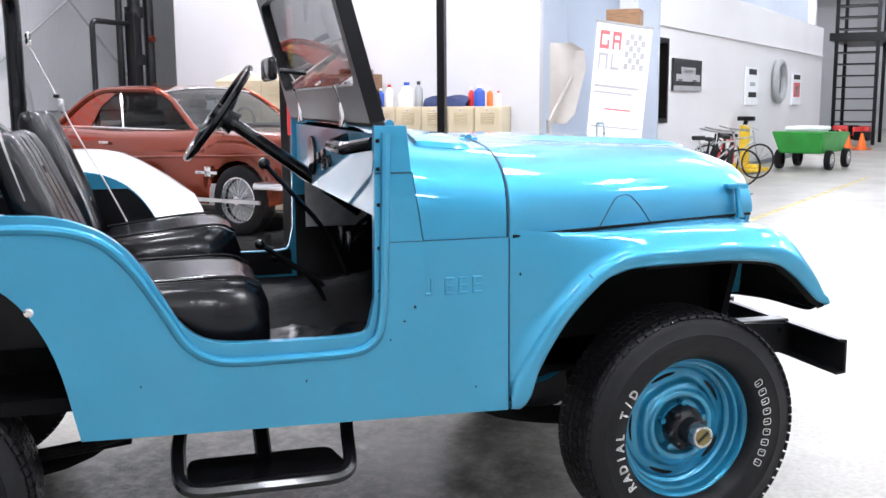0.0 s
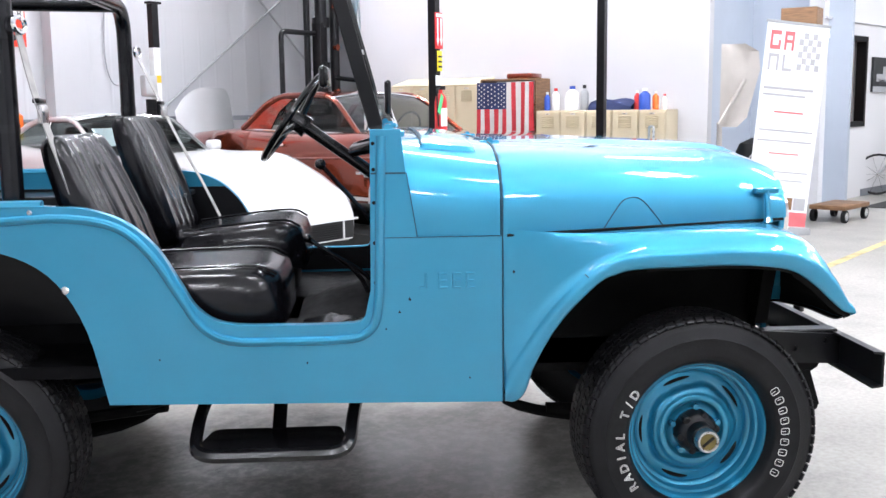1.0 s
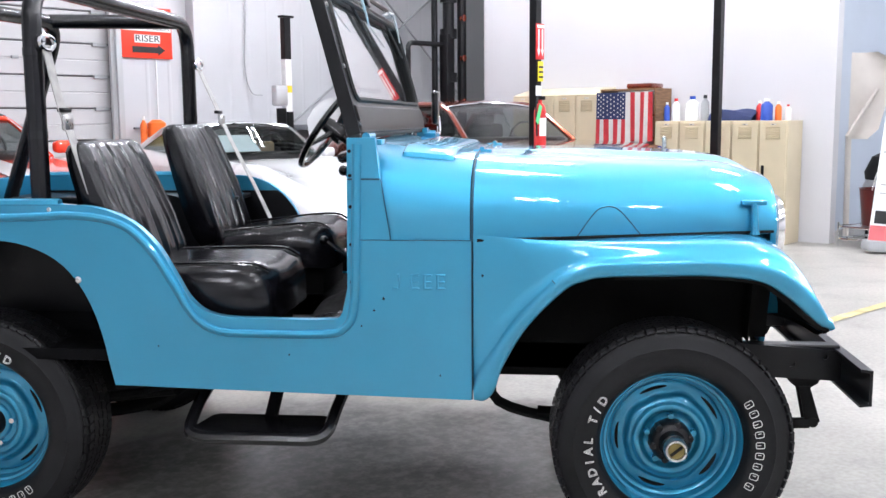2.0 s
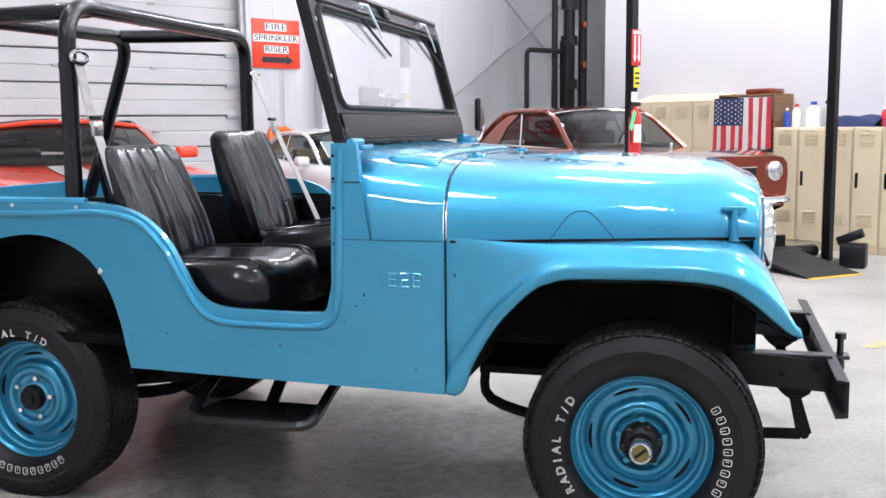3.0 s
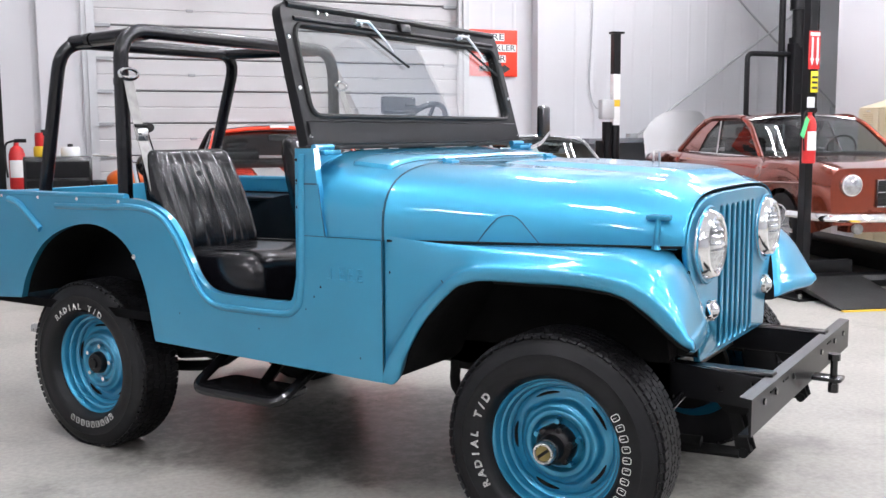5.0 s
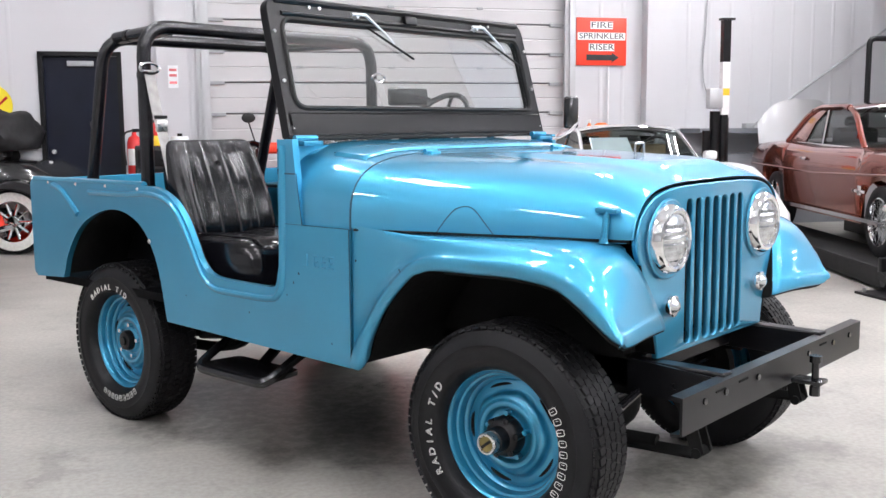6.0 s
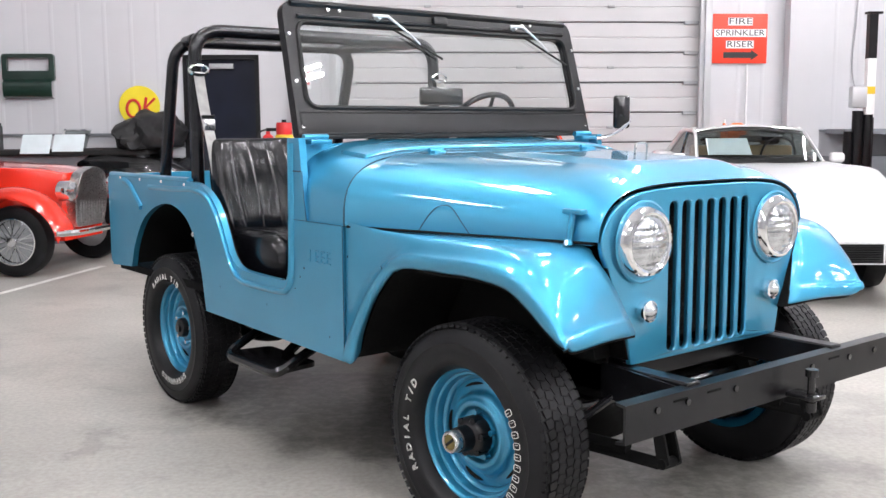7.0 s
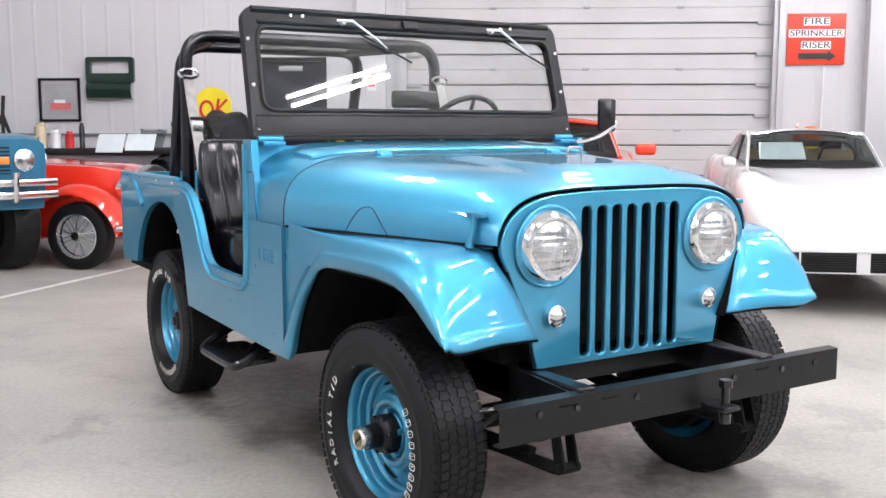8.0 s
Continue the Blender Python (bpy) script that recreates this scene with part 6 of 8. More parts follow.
rbox(bm, 0.05, 0.32, -0.62, -0.30, 1.60, 1.66, 0.02)
tagged(part("folded_rag", bm, "brown_car", None, at=hall(LS + 0.03, 4.27)), "folded rust-red rag on the shelf top", "rag")

flag = thing("flag", "hanging cotton flag with red and white stripes and navy canton", "flag", m=hall(LS - 0.03, 4.25))
FWD, FHT = 0.72, 0.545


def wave(y, z):
    return -0.012 * math.sin(y * 22 + z * 3) - 0.006 * math.sin(y * 47)


for k in range(13):
    y0, y1 = -k * FWD / 13, -(k + 1) * FWD / 13
    zt = 1.56
    bm = bm_new()
    top = zt - (FHT * 0.54 if k < 7 else 0.0)
    loft(bm, [[(wave(y, z), y, z) for y in np.linspace(y0, y1, 4)] for z in np.linspace(zt - FHT + 0.01 * math.sin(k * 1.7), top, 6)])
    part("stripe", bm, "cloth_red" if k % 2 == 0 else "cloth_white", flag)
bm = bm_new()
loft(bm, [[(wave(y, z), y, z) for y in np.linspace(0, -FWD * 7 / 13, 14)] for z in np.linspace(1.56 - FHT * 0.54, 1.56, 6)])
part("canton", bm, "cloth_navy", flag)
bm = bm_new()
for r in range(9):
    for c in range(6 if r % 2 == 0 else 5):
        yc = -FWD * 7 / 13 * ((r + 0.7) / 9.4)
        zc = 1.56 - FHT * 0.54 * ((c + (0.6 if r % 2 == 0 else 1.1)) / 6.2)
        pts = [(0.013 if q % 2 == 0 else 0.0055) * np.array((math.cos(math.pi * q / 5), math.sin(math.pi * q / 5))) for q in range(10)]
        bm.faces.new([bm.verts.new((wave(yc, zc) - 0.003, yc + p[0], zc + p[1])) for p in pts])
tagged(part("stars", bm, "cloth_white", flag), kind="stuff")

for k, (nm, lb, d, r, h, mt, cp) in enumerate((
        ("spray_can", "blue spray can on the lockers", 5.06, 0.033, 0.20, "blue_plain", "white_paint"), ("spray_bottle", "white spray bottle on the lockers", 5.14, 0.045, 0.24, "white_paint", "red_plain"),
        ("spray_can", "white spray can on the lockers", 5.26, 0.033, 0.19, "white_paint", "black_paint"), ("cleaner_jug", "white cleaner jug on the lockers", 5.36, 0.07, 0.26, "white_paint", "blue_plain"),
        ("spray_bottle", "clear grey spray bottle on the lockers", 5.48, 0.045, 0.27, "grey_paint", "black_paint"), ("spray_can", "red spray can on the lockers", 6.06, 0.033, 0.20, "red_plain", "white_paint"),
        ("cleaner_jug", "blue cleaner jug on the lockers", 6.18, 0.06, 0.22, "blue_plain", "white_paint"), ("spray_can", "orange spray can on the lockers", 6.28, 0.033, 0.19, "orange", "white_paint"), ("spray_can", "white spray can on the lockers", 6.36, 0.03, 0.16, "white_paint", "red_plain"))):
    bottle(nm, lb, LS + 0.12 + 0.05 * (k % 3), d, 1.246, r, h, mt, cp)
heap = bm_new()
rows = []
for i in range(9):
    a = -0.25 + i * 0.06
    rows.append([(0.18 + 0.13 * math.cos(t), a, max(0.0, (0.13 - 0.9 * (a + 0.02) ** 2) * math.sin(t) * (1 + 0.25 * math.sin(7 * a + 3 * t)))) for t in np.linspace(0, math.pi, 9)])
loft(heap, rows)
tagged(part("blue_cloth", heap, "cloth_navy", None, at=hall(LS, 5.80, 1.246)), "crumpled dark blue cloth on the lockers", "cloth")

# recess with a hanging beige panel, and the office front
wing = thing("hanging_panel", "beige curved car body panel leaning in the recess", "car part", m=hall(OS + 0.22, 6.75, 0, 30) @ Matrix.Diagonal((1, 0.98, 1, 1)))
bm = bm_new()
rows = [[(0.02 + 0.10 * math.sin(math.pi * a), -0.08 - 0.42 * a * wz, z) for a in np.linspace(0, 1, 9)] for z, wz in ((1.05, 0.45), (1.15, 0.7), (1.4, 0.85), (1.65, 1.0), (1.84, 0.95), (1.92, 0.6))]
loft(bm, rows)
part("panel_skin", bm, "tan_panel", wing)
bm = bm_new()
tube(bm, [(0.12, -0.12, 0.0), (0.10, -0.10, 1.1)], 0.03, 8)
tube(bm, [(-0.05, -0.05, 1.08), (0.10, -0.36, 1.55)], 0.016, 8)
part("panel_stand", bm, "tan_panel", wing)
vac = thing("shop_vacuum", "dark grey shop vacuum standing in the recess", "vacuum", m=hall(4.3, 7.05))
bm = bm_new()
revolve(bm, [(0, 0.08), (0.22, 0.08), (0.25, 0.12), (0.25, 0.55), (0.22, 0.62), (0.0, 0.62)], 20, axis="z")
part("drum", bm, "grey_paint", vac)
bm = bm_new()
revolve(bm, [(0.23, 0.62), (0.24, 0.70), (0.17, 0.86), (0.05, 0.92), (0, 0.92)], 20, axis="z")
part("motor_head", bm, "matt_black", vac)
for k in range(4):
    bm = bm_new()
    cyl(bm, (0.2 * math.cos(k * 1.57 + 0.8), 0.2 * math.sin(k * 1.57 + 0.8), 0.0), (0.2 * math.cos(k * 1.57 + 0.8), 0.2 * math.sin(k * 1.57 + 0.8), 0.09), 0.03, 8)
    part("castor", bm, "matt_black", vac)
rack = thing("wire_rack", "low chrome wire rack with a dark red bucket", "rack", m=hall(3.55, 7.18, 0, -20))
for z in (0.08, 0.20):
    bm = bm_new()
    tube(bm, [(-0.3, -0.2, z), (0.3, -0.2, z), (0.3, 0.2, z), (-0.3, 0.2, z)], 0.012, 6, closed=True)
    part("wire_ring", bm, "chrome", rack)
for k in range(4):
    bm = bm_new()
    x, y = (-0.3, 0.3, 0.3, -0.3)[k], (-0.2, -0.2, 0.2, 0.2)[k]
    cyl(bm, (x, y, 0), (x, y, 0.24), 0.012, 8)
    part("post", bm, "chrome", rack)
bm = bm_new()
rbox(bm, -0.29, 0.29, -0.19, 0.19, 0.195, 0.205, 0.002, 1)
part("shelf_plate", bm, "steel", rack)
bkt = thing("bucket", "dark red plastic bucket on the wire rack", "bucket", m=hall(3.55, 7.18, 0.206))
bm = bm_new()
revolve(bm, [(0, 0), (0.13, 0), (0.17, 0.36), (0.18, 0.37), (0.165, 0.37), (0.125, 0.02), (0, 0.02)], 20, axis="z")
part("bucket_body", bm, "maroon", bkt)
bm = bm_new()
tube(bm, smooth([(-0.175, 0, 0.36), (-0.12, -0.02, 0.52), (0, -0.03, 0.57), (0.12, -0.02, 0.52), (0.175, 0, 0.36)], 4), 0.006, 6)
part("handle", bm, "steel", bkt)
DORG, DANG = Vector((5.5, 6.1, 0)), 43.5
FAR = Matrix.Translation((0.72, -3.25, 1.3)) @ Matrix.Scale(1.32, 4) @ Matrix.Translation((-0.72, 3.25, -1.3))
DM = FAR @ Matrix.Translation(DORG) @ Matrix.Rotation(radians(DANG), 4, "Z")


def dslab(name, a0, a1, y0, y1, z0, z1, material, label):
    bm = bm_new()
    box(bm, a0, a1, y0, y1, z0, z1)
    return tagged(part(name, bm, material, None, at=DM), label, "wall", kind="structure")


bm = bm_new()
for a0, a1, z0, z1 in ((-0.25, 0.28, 0, 2.62), (0.84, 10.3, 0, 2.62), (0.28, 0.84, 0, 1.06), (0.28, 0.84, 1.95, 2.62)):
    box(bm, a0, a1, 0, 0.15, z0, z1)
box(bm, -0.25, 10.3, -0.03, -0.003, 2.085, 2.105)
tagged(part("wall_office_front", bm, "office_white", None, at=DM), "white office partition wall with a window opening", "wall", kind="structure")
dslab("wall_mezzanine", 0.3, 10.3, 0.3, 0.45, 2.62, CEIL, "grey_blue", "pale grey wall above the office")
dslab("baseboard", 0.86, 10.3, -0.015, -0.002, 0.317, 0.39, "dado", "grey baseboard of the office wall")
dslab("wall_office_end", 10.3, 10.45, 0.16, 4.0, 0, CEIL, "white_wall", "white end of the office")
win = thing("window_1", "narrow office window with dark frame and brown wooden blind", "window", m=DM)
tagged(win, kind="structure")
bm = bm_new()
plate(bm, rect(0.27, 0.85, 1.05, 1.96), [rect(0.32, 0.80, 1.10, 1.91)], lambda a, b, h: Vector((a, -0.02 + h, b)), 0.10)
part("window_frame", bm, "black", win)
bm = bm_new()
box(bm, 0.3, 0.82, 0.11, 0.13, 1.08, 1.93)
part("blind", bm, "wood", win)
brownbox = thing("cardboard_box", "brown cardboard box on top of the partition", "box", m=hall(OS + 0.2, 7.42, 2.0))
bm = bm_new()
rbox(bm, 0, 0.3, -0.35, 0, 0, 0.24, 0.005, 1)
part("carton", bm, "wood", brownbox)
bm = bm_new()
box(bm, OS + 0.06, OS + 0.75, -7.8, -7.36, 1.96, 2.0)
tagged(part("shelf_board", bm, "fixture", None, at=HALL), "white shelf board on the partition", "shelf", kind="structure")


def picture(a0, a1, z0, z1, label, bands):
    t = thing("wall_picture", label, "picture", "office wall pictures", m=DM)
    bm = bm_new()
    rbox(bm, a0, a1, -0.03, -0.004, z0, z1, 0.004, 1)
    part("picture_board", bm, bands[0], t)
    for b0, b1, c0, c1, mt in bands[1:]:
        bm = bm_new()
        box(bm, a0 + (a1 - a0) * b0, a0 + (a1 - a0) * b1, -0.034, -0.03, z0 + (z1 - z0) * c0, z0 + (z1 - z0) * c1)
        part("picture_shape", bm, mt, t)


picture(1.0, 2.1, 1.40, 1.76, "black picture with a white car shape", ("black_paint", (0.08, 0.92, 0.30, 0.52, "pale_print"), (0.25, 0.75, 0.52, 0.74, "pale_print"), (0.32, 0.68, 0.55, 0.68, "grey_paint"), (0.14, 0.3, 0.2, 0.36, "black_paint"), (0.66, 0.82, 0.2, 0.36, "black_paint"), (0.0, 1.0, 0.0, 0.16, "grey_paint")))
picture(4.3, 5.05, 1.22, 1.75, "white poster with black shapes", ("paper", (0.2, 0.8, 0.8, 0.95, "black_paint"), (0.2, 0.8, 0.2, 0.34, "black_paint"), (0.3, 0.7, 0.5, 0.6, "grey_paint")))
picture(7.45, 8.2, 1.2, 1.73, "white poster with pink and black shapes", ("paper", (0.15, 0.85, 0.8, 0.95, "black_paint"), (0.15, 0.85, 0.25, 0.7, "pale_red"), (0.3, 0.7, 0.3, 0.6, "pale_print")))
wreath = thing("wall_ring", "round grey tyre ring hung on the office wall", "wall ring", m=DM)
bm = bm_new()
tube(bm, [(6.32 + 0.33 * math.cos(a), -0.06, 1.58 + 0.30 * math.sin(a)) for a in np.linspace(0, 2 * math.pi, 28, endpoint=False)], 0.055, 8, closed=True)
part("ring_body", bm, "grey_paint", wreath)

banner = thing("banner_stand", "white roll-up banner with grey text bars and red foot", "banner", m=hall(3.17, 7.53, 0, -48) @ Matrix.Rotation(radians(5.5), 4, "Y") @ Matrix.Diagonal((0.78, 1, 1, 1)))
bm = bm_new()
box(bm, -0.42, 0.42, -0.004, 0.004, 0.10, 2.05)
part("banner_sheet", bm, "paper", banner)
bm = bm_new()
rbox(bm, -0.45, 0.45, -0.09, 0.09, 0.0, 0.10, 0.02)
part("stand_foot", bm, "grey_paint", banner)
bm = bm_new()
box(bm, -0.43, 0.43, -0.012, 0.012, 2.05, 2.075)
part("top_rail", bm, "grey_paint", banner)
for a0, a1, z0, z1, mt in ((-0.36, -0.22, 1.80, 1.84, "pale_red"), (-0.36, -0.33, 1.80, 1.98, "pale_red"), (-0.36, -0.22, 1.94, 1.98, "pale_red"), (-0.25, -0.22, 1.80, 1.89, "pale_red"), (-0.17, -0.14, 1.80, 1.98, "pale_red"), (-0.17, -0.04, 1.94, 1.98, "pale_red"), (-0.17, -0.04, 1.87, 1.9, "pale_red"), (-0.07, -0.04, 1.80, 1.98, "pale_red"),
                           (-0.36, -0.33, 1.60, 1.76, "pale_print"), (-0.25, -0.22, 1.60, 1.76, "pale_print"), (-0.33, -0.25, 1.73, 1.76, "pale_print"), (-0.17, -0.04, 1.60, 1.63, "pale_print"), (-0.17, -0.14, 1.60, 1.76, "pale_print"),
                           (-0.38, 0.3, 1.42, 1.445, "pale_print"), (-0.38, 0.2, 1.36, 1.38, "pale_print"), (-0.2, 0.2, 1.20, 1.215, "pale_red"), (-0.38, 0.36, 1.02, 1.035, "pale_print"), (-0.38, 0.36, 0.92, 0.935, "pale_print"), (-0.2, 0.2, 0.80, 0.812, "pale_red"), (-0.36, 0.36, 0.62, 0.632, "pale_print"), (-0.36, 0.3, 0.54, 0.55, "pale_print"), (-0.42, 0.42, 0.10, 0.24, "pale_red"), (-0.38, -0.20, 0.26, 0.38, "black_paint"), (-0.18, 0.0, 0.26, 0.38, "deep_blue_car"), (0.02, 0.2, 0.26, 0.38, "wood"), (0.22, 0.38, 0.26, 0.38, "pale_print")):
    bm = bm_new()
    box(bm, a0, a1, -0.0075, -0.004, z0, z1)
    part("print_bar", bm, mt, banner)
for i in range(5):
    for j in range(6):
        if (i + j) % 2 == 0:
            bm = bm_new()
            box(bm, 0.03 + i * 0.06, 0.09 + i * 0.06, -0.0075, -0.004, 1.62 + j * 0.06, 1.68 + j * 0.06)
            part("check_square", bm, "pale_print", banner)


# ---- cars ----
def car_wheel(car, x, y, r, w, style):
    """A road wheel of a car; y > 0 on its left."""
    sg = 1 if y > 0 else -1
    m = Matrix.Translation((x, y, r))
    bm = bm_new()
    revolve(bm, [(r * 0.62, sg * w * 0.45), (r * 0.70, sg * w * 0.5), (r * 0.86, sg * w * 0.5), (r * 0.97, sg * w * 0.40), (r, 0), (r * 0.97, -sg * w * 0.40), (r * 0.6, -sg * w * 0.5)], 32)
    wh = part("wheel", bm, "rubber", car, at=m)
    if style == "white":
        bm = bm_new()
        revolve(bm, [(r * 0.62, sg * (w * 0.5 + 0.001)), (r * 0.72, sg * (w * 0.5 + 0.006)), (r * 0.88, sg * (w * 0.5 + 0.002))], 32)
        part("white_wall", bm, "white_letter", wh)
    bm = bm_new()
    if style == "wire":
        revolve(bm, [(r * 0.66, sg * w * 0.5), (r * 0.63, sg * w * 0.52), (r * 0.60, sg * w * 0.3)], 32)
        for k in range(30):
            a = 2 * math.pi * k / 30
            b = a + (0.35 if k % 2 else -0.35)
            tube(bm, [(r * 0.14 * math.cos(b), sg * w * (0.45 if k % 3 else 0.2), r * 0.14 * math.sin(b)), (r * 0.61 * math.cos(a), sg * w * 0.33, r * 0.61 * math.sin(a))], 0.004, 4)
        cyl(bm, (0, 0, 0), (0, sg * w * 0.6, 0), r * 0.13, 12)
    else:
        revolve(bm, [(0.0, sg * w * 0.5), (r * 0.15, sg * w * 0.52), (r * 0.18, sg * w * 0.42), (r * 0.45, sg * w * 0.38), (r * 0.55, sg * w * 0.46), (r * 0.64, sg * w * 0.5), (r * 0.66, sg * w * 0.48)], 32)
        for k in range(10 if style != "plain" else 0):
            a = 2 * math.pi * k / 10
            tube(bm, [(r * 0.2 * math.cos(a), sg * w * 0.44, r * 0.2 * math.sin(a)), (r * 0.55 * math.cos(a), sg * w * 0.46, r * 0.55 * math.sin(a))], 0.012, 6)
    part("rim", bm, "chrome" if style != "dark" else "grey_paint", wh)
    bm = bm_new()
    cyl(bm, (0, -sg * w * 0.2, 0), (0, sg * w * 0.1, 0), r * 0.6, 20)
    part("brake_drum", bm, "grey_paint" if style == "wire" else "dark", wh)
    return wh


def shell(bm, x0, x1, n, top, half, sill, wheels, hump=None, belt=0.72):
    """A car body from tail x0 to nose x1, open below, with arches over the wheels (x, radius, height)."""
    xs = sorted(set(list(np.linspace(x0, x1, n)) + [w[0] + w[1] * c for w in wheels for c in (-1.001, -0.97, -0.85, -0.6, -0.3, 0, 0.3, 0.6, 0.85, 0.97, 1.001)]))
    rows = []
    for x in xs:
        w, zt = half(x), top(x)
        low = sill(x)
        for xw, r, zw in wheels:
            if abs(x - xw) < r:
                low = max(low, zw + math.sqrt(r * r - (x - xw) ** 2))
        h = hump(x) if hump else 0.0
        zm = low + (zt - low) * 0.35
        zb = low + (zt - low) * belt
        zs = zt + h
        side = [(w * 0.955, low), (w * 0.99, zm), (w, zb), (w * 0.985, zb + (zs - zb) * 0.6), (w * 0.92, zs - 0.012), (w * 0.80, zs), (w * 0.55, zt + h * 0.25), (w * 0.25, zt + 0.004)]
        rows.append([(x, -y, z) for y, z in side] + [(x, 0, zt + 0.008)] + [(x, y, z) for y, z in side[::-1]])
    loft(bm, rows)
    bm.faces.new([bm.verts.new(p) for p in rows[0]])
    bm.faces.new([bm.verts.new(p) for p in rows[-1]])
    return bm


M["car_window"] = glass("tinted_car_window", (0.42, 0.46, 0.45), 0.0, 4.5, 0.02)


def greenhouse(car, paint, bf, rf, rr, br, zb, zr, wb, wr, roof=None, pillar=0.03, zb2=None, quarter=0.0, crown=0.05, round_off=0.26, rear="car_window"):
    """Windscreen base, roof front, roof rear and rear base along x; base and roof height; half widths. One bowed
    skin runs over windscreen, roof and rear window; the sides are flat panes under the curved roof rail."""
    zb2 = zb if zb2 is None else zb2
    rail = fillet([(bf, wb, zb), (rf, wr, zr), (rr, wr, zr), (br, wb, zb2)], round_off, 6)
    n = len(rail)
    tang = [Vector(rail[min(i + 1, n - 1)]) - Vector(rail[max(i - 1, 0)]) for i in range(n)]
    out = [Vector((d.z, 0, -d.x)).normalized() for d in tang]
    out = [v if v.z > 0 else -v for v in out]

    def skin(i, a, lift=0.0):
        x, y, z = rail[i]
        e = out[i] * (crown * (1 - a * a) + lift)
        return (x + e.x, y * a, z + e.z)

    cols = [k / 6 for k in range(-6, 7)]
    for nm, i0, i1, mt in (("windscreen", 0, 4, "car_window"), ("roof", 4, 12, roof or paint), ("rear_window", 12, n - 1, rear)):
        bm = bm_new()
        wide = 1.035 if nm == "roof" else 1.0
        loft(bm, [[skin(i, a * wide) for a in cols] for i in range(i0, i1 + 1)])
        if nm == "roof":
            loft(bm, [[skin(i, a * 0.99, -0.03) for a in cols] for i in range(i0, i1 + 1)])
        g = part(nm, bm, mt, car, angle=60)
        if nm != "roof":
            g.visible_shadow = False
    bm = bm_new()
    loft(bm, [[skin(i, a * 0.98, -0.035) for a in cols] for i in range(4, 13)])
    part("headliner", bm, "matt_black", car)
    for nm, i in (("roof_header", 4), ("rear_header", 12)):
        bm = bm_new()
        tube(bm, [skin(i, a, 0.004) for a in cols], 0.011, 6)
        part(nm, bm, "chrome" if roof is None else roof, car)
    for s in (-1, 1):
        pts = [(x, s * y, z) for x, y, z in rail]
        bm = bm_new()
        bm.faces.new([bm.verts.new((x, y * 0.985, z)) for x, y, z in pts])
        part("side_window", bm, "car_window", car).visible_shadow = False
        bm = bm_new()
        tube(bm, pts[:6], pillar * 0.55, 8)
        part("screen_pillar", bm, paint, car)
        bm = bm_new()
        tube(bm, [(x + out[i].x * 0.012, y * 0.985, z + out[i].z * 0.012) for i, (x, y, z) in enumerate(pts[:6])], 0.008, 6)
        part("screen_trim", bm, "chrome", car)
        bm = bm_new()
        tube(bm, pts[5:12], pillar * 0.7, 8)
        part("roof_rail", bm, roof or paint, car)
        bm = bm_new()
        tube(bm, pts[11:], pillar * 0.8, 8)
        part("rear_pillar", bm, roof or paint, car)
        a0, a3, a1, a2 = (Vector(pts[i]) for i in (0, n - 1, 4, 11))
        bm = bm_new()
        tube(bm, [tuple(a0.lerp(a3, 0.50)), tuple(a1.lerp(a2, 0.60))], pillar * 0.32, 6)
        part("door_pillar", bm, "chrome", car)
        bm = bm_new()
        tube(bm, [tuple(a0), tuple(a3)], 0.011, 6)
        part("belt_trim", bm, "chrome", car)
        if quarter:
            bm = bm_new()
            o = Vector((0, s * 0.008, 0))
            q = [Vector(v) for v in pts[10:]]
            inner = [a3.lerp(a0, quarter), a3.lerp(a0, quarter * 0.75).lerp(a2.lerp(a1, quarter * 1.1), 0.6), a2.lerp(a1, quarter * 1.25)]
            ring = q + inner
            for k in (1, -1):
                bm.faces.new([bm.verts.new(tuple(v + o * k)) for v in ring])
            part("quarter_panel", bm, roof or paint, car)
    # dark cabin under the panes
    bm = bm_new()
    rbox(bm, br + 0.06, bf - 0.10, -wb * 0.95, wb * 0.95, zb - 0.10, zb + 0.035, 0.015)
    part("cabin_floor", bm, "matt_black", car)
    xm = rr + (rf - rr) * 0.45
    for s in (-1, 1):
        bm = bm_new()
        rbox(bm, xm - 0.07, xm + 0.07, s * wb * 0.5 - 0.22, s * wb * 0.5 + 0.22, zb, zb + (zr - zb) * 0.48, 0.05, 3)
        rbox(bm, xm - 0.05, xm + 0.05, s * wb * 0.5 - 0.11, s * wb * 0.5 + 0.11, zb + (zr - zb) * 0.50, zb + (zr - zb) * 0.76, 0.04, 3)
        part("seat_back", bm, "gloss_black", car)
    bm = bm_new()
    rbox(bm, bf - 0.34, bf - 0.09, -wb * 0.9, wb * 0.9, zb - 0.02, zb + 0.055, 0.03, 2)
    part("dashboard", bm, "matt_black", car)
    bm = bm_new()
    c = Vector((bf - 0.46, wb * 0.5, zb + 0.05))
    tube(bm, [tuple(c + Vector((0.05 * math.sin(a), 0.17 * math.cos(a), 0.16 * math.sin(a)))) for a in np.linspace(0, 2 * math.pi, 20, endpoint=False)], 0.012, 6, closed=True)
    part("steering_wheel", bm, "matt_black", car)
    bm = bm_new()
    rbox(bm, rf + 0.05, rf + 0.09, -0.11, 0.11, zr - 0.11, zr - 0.05, 0.012)
    part("inside_mirror", bm, "matt_black", car)


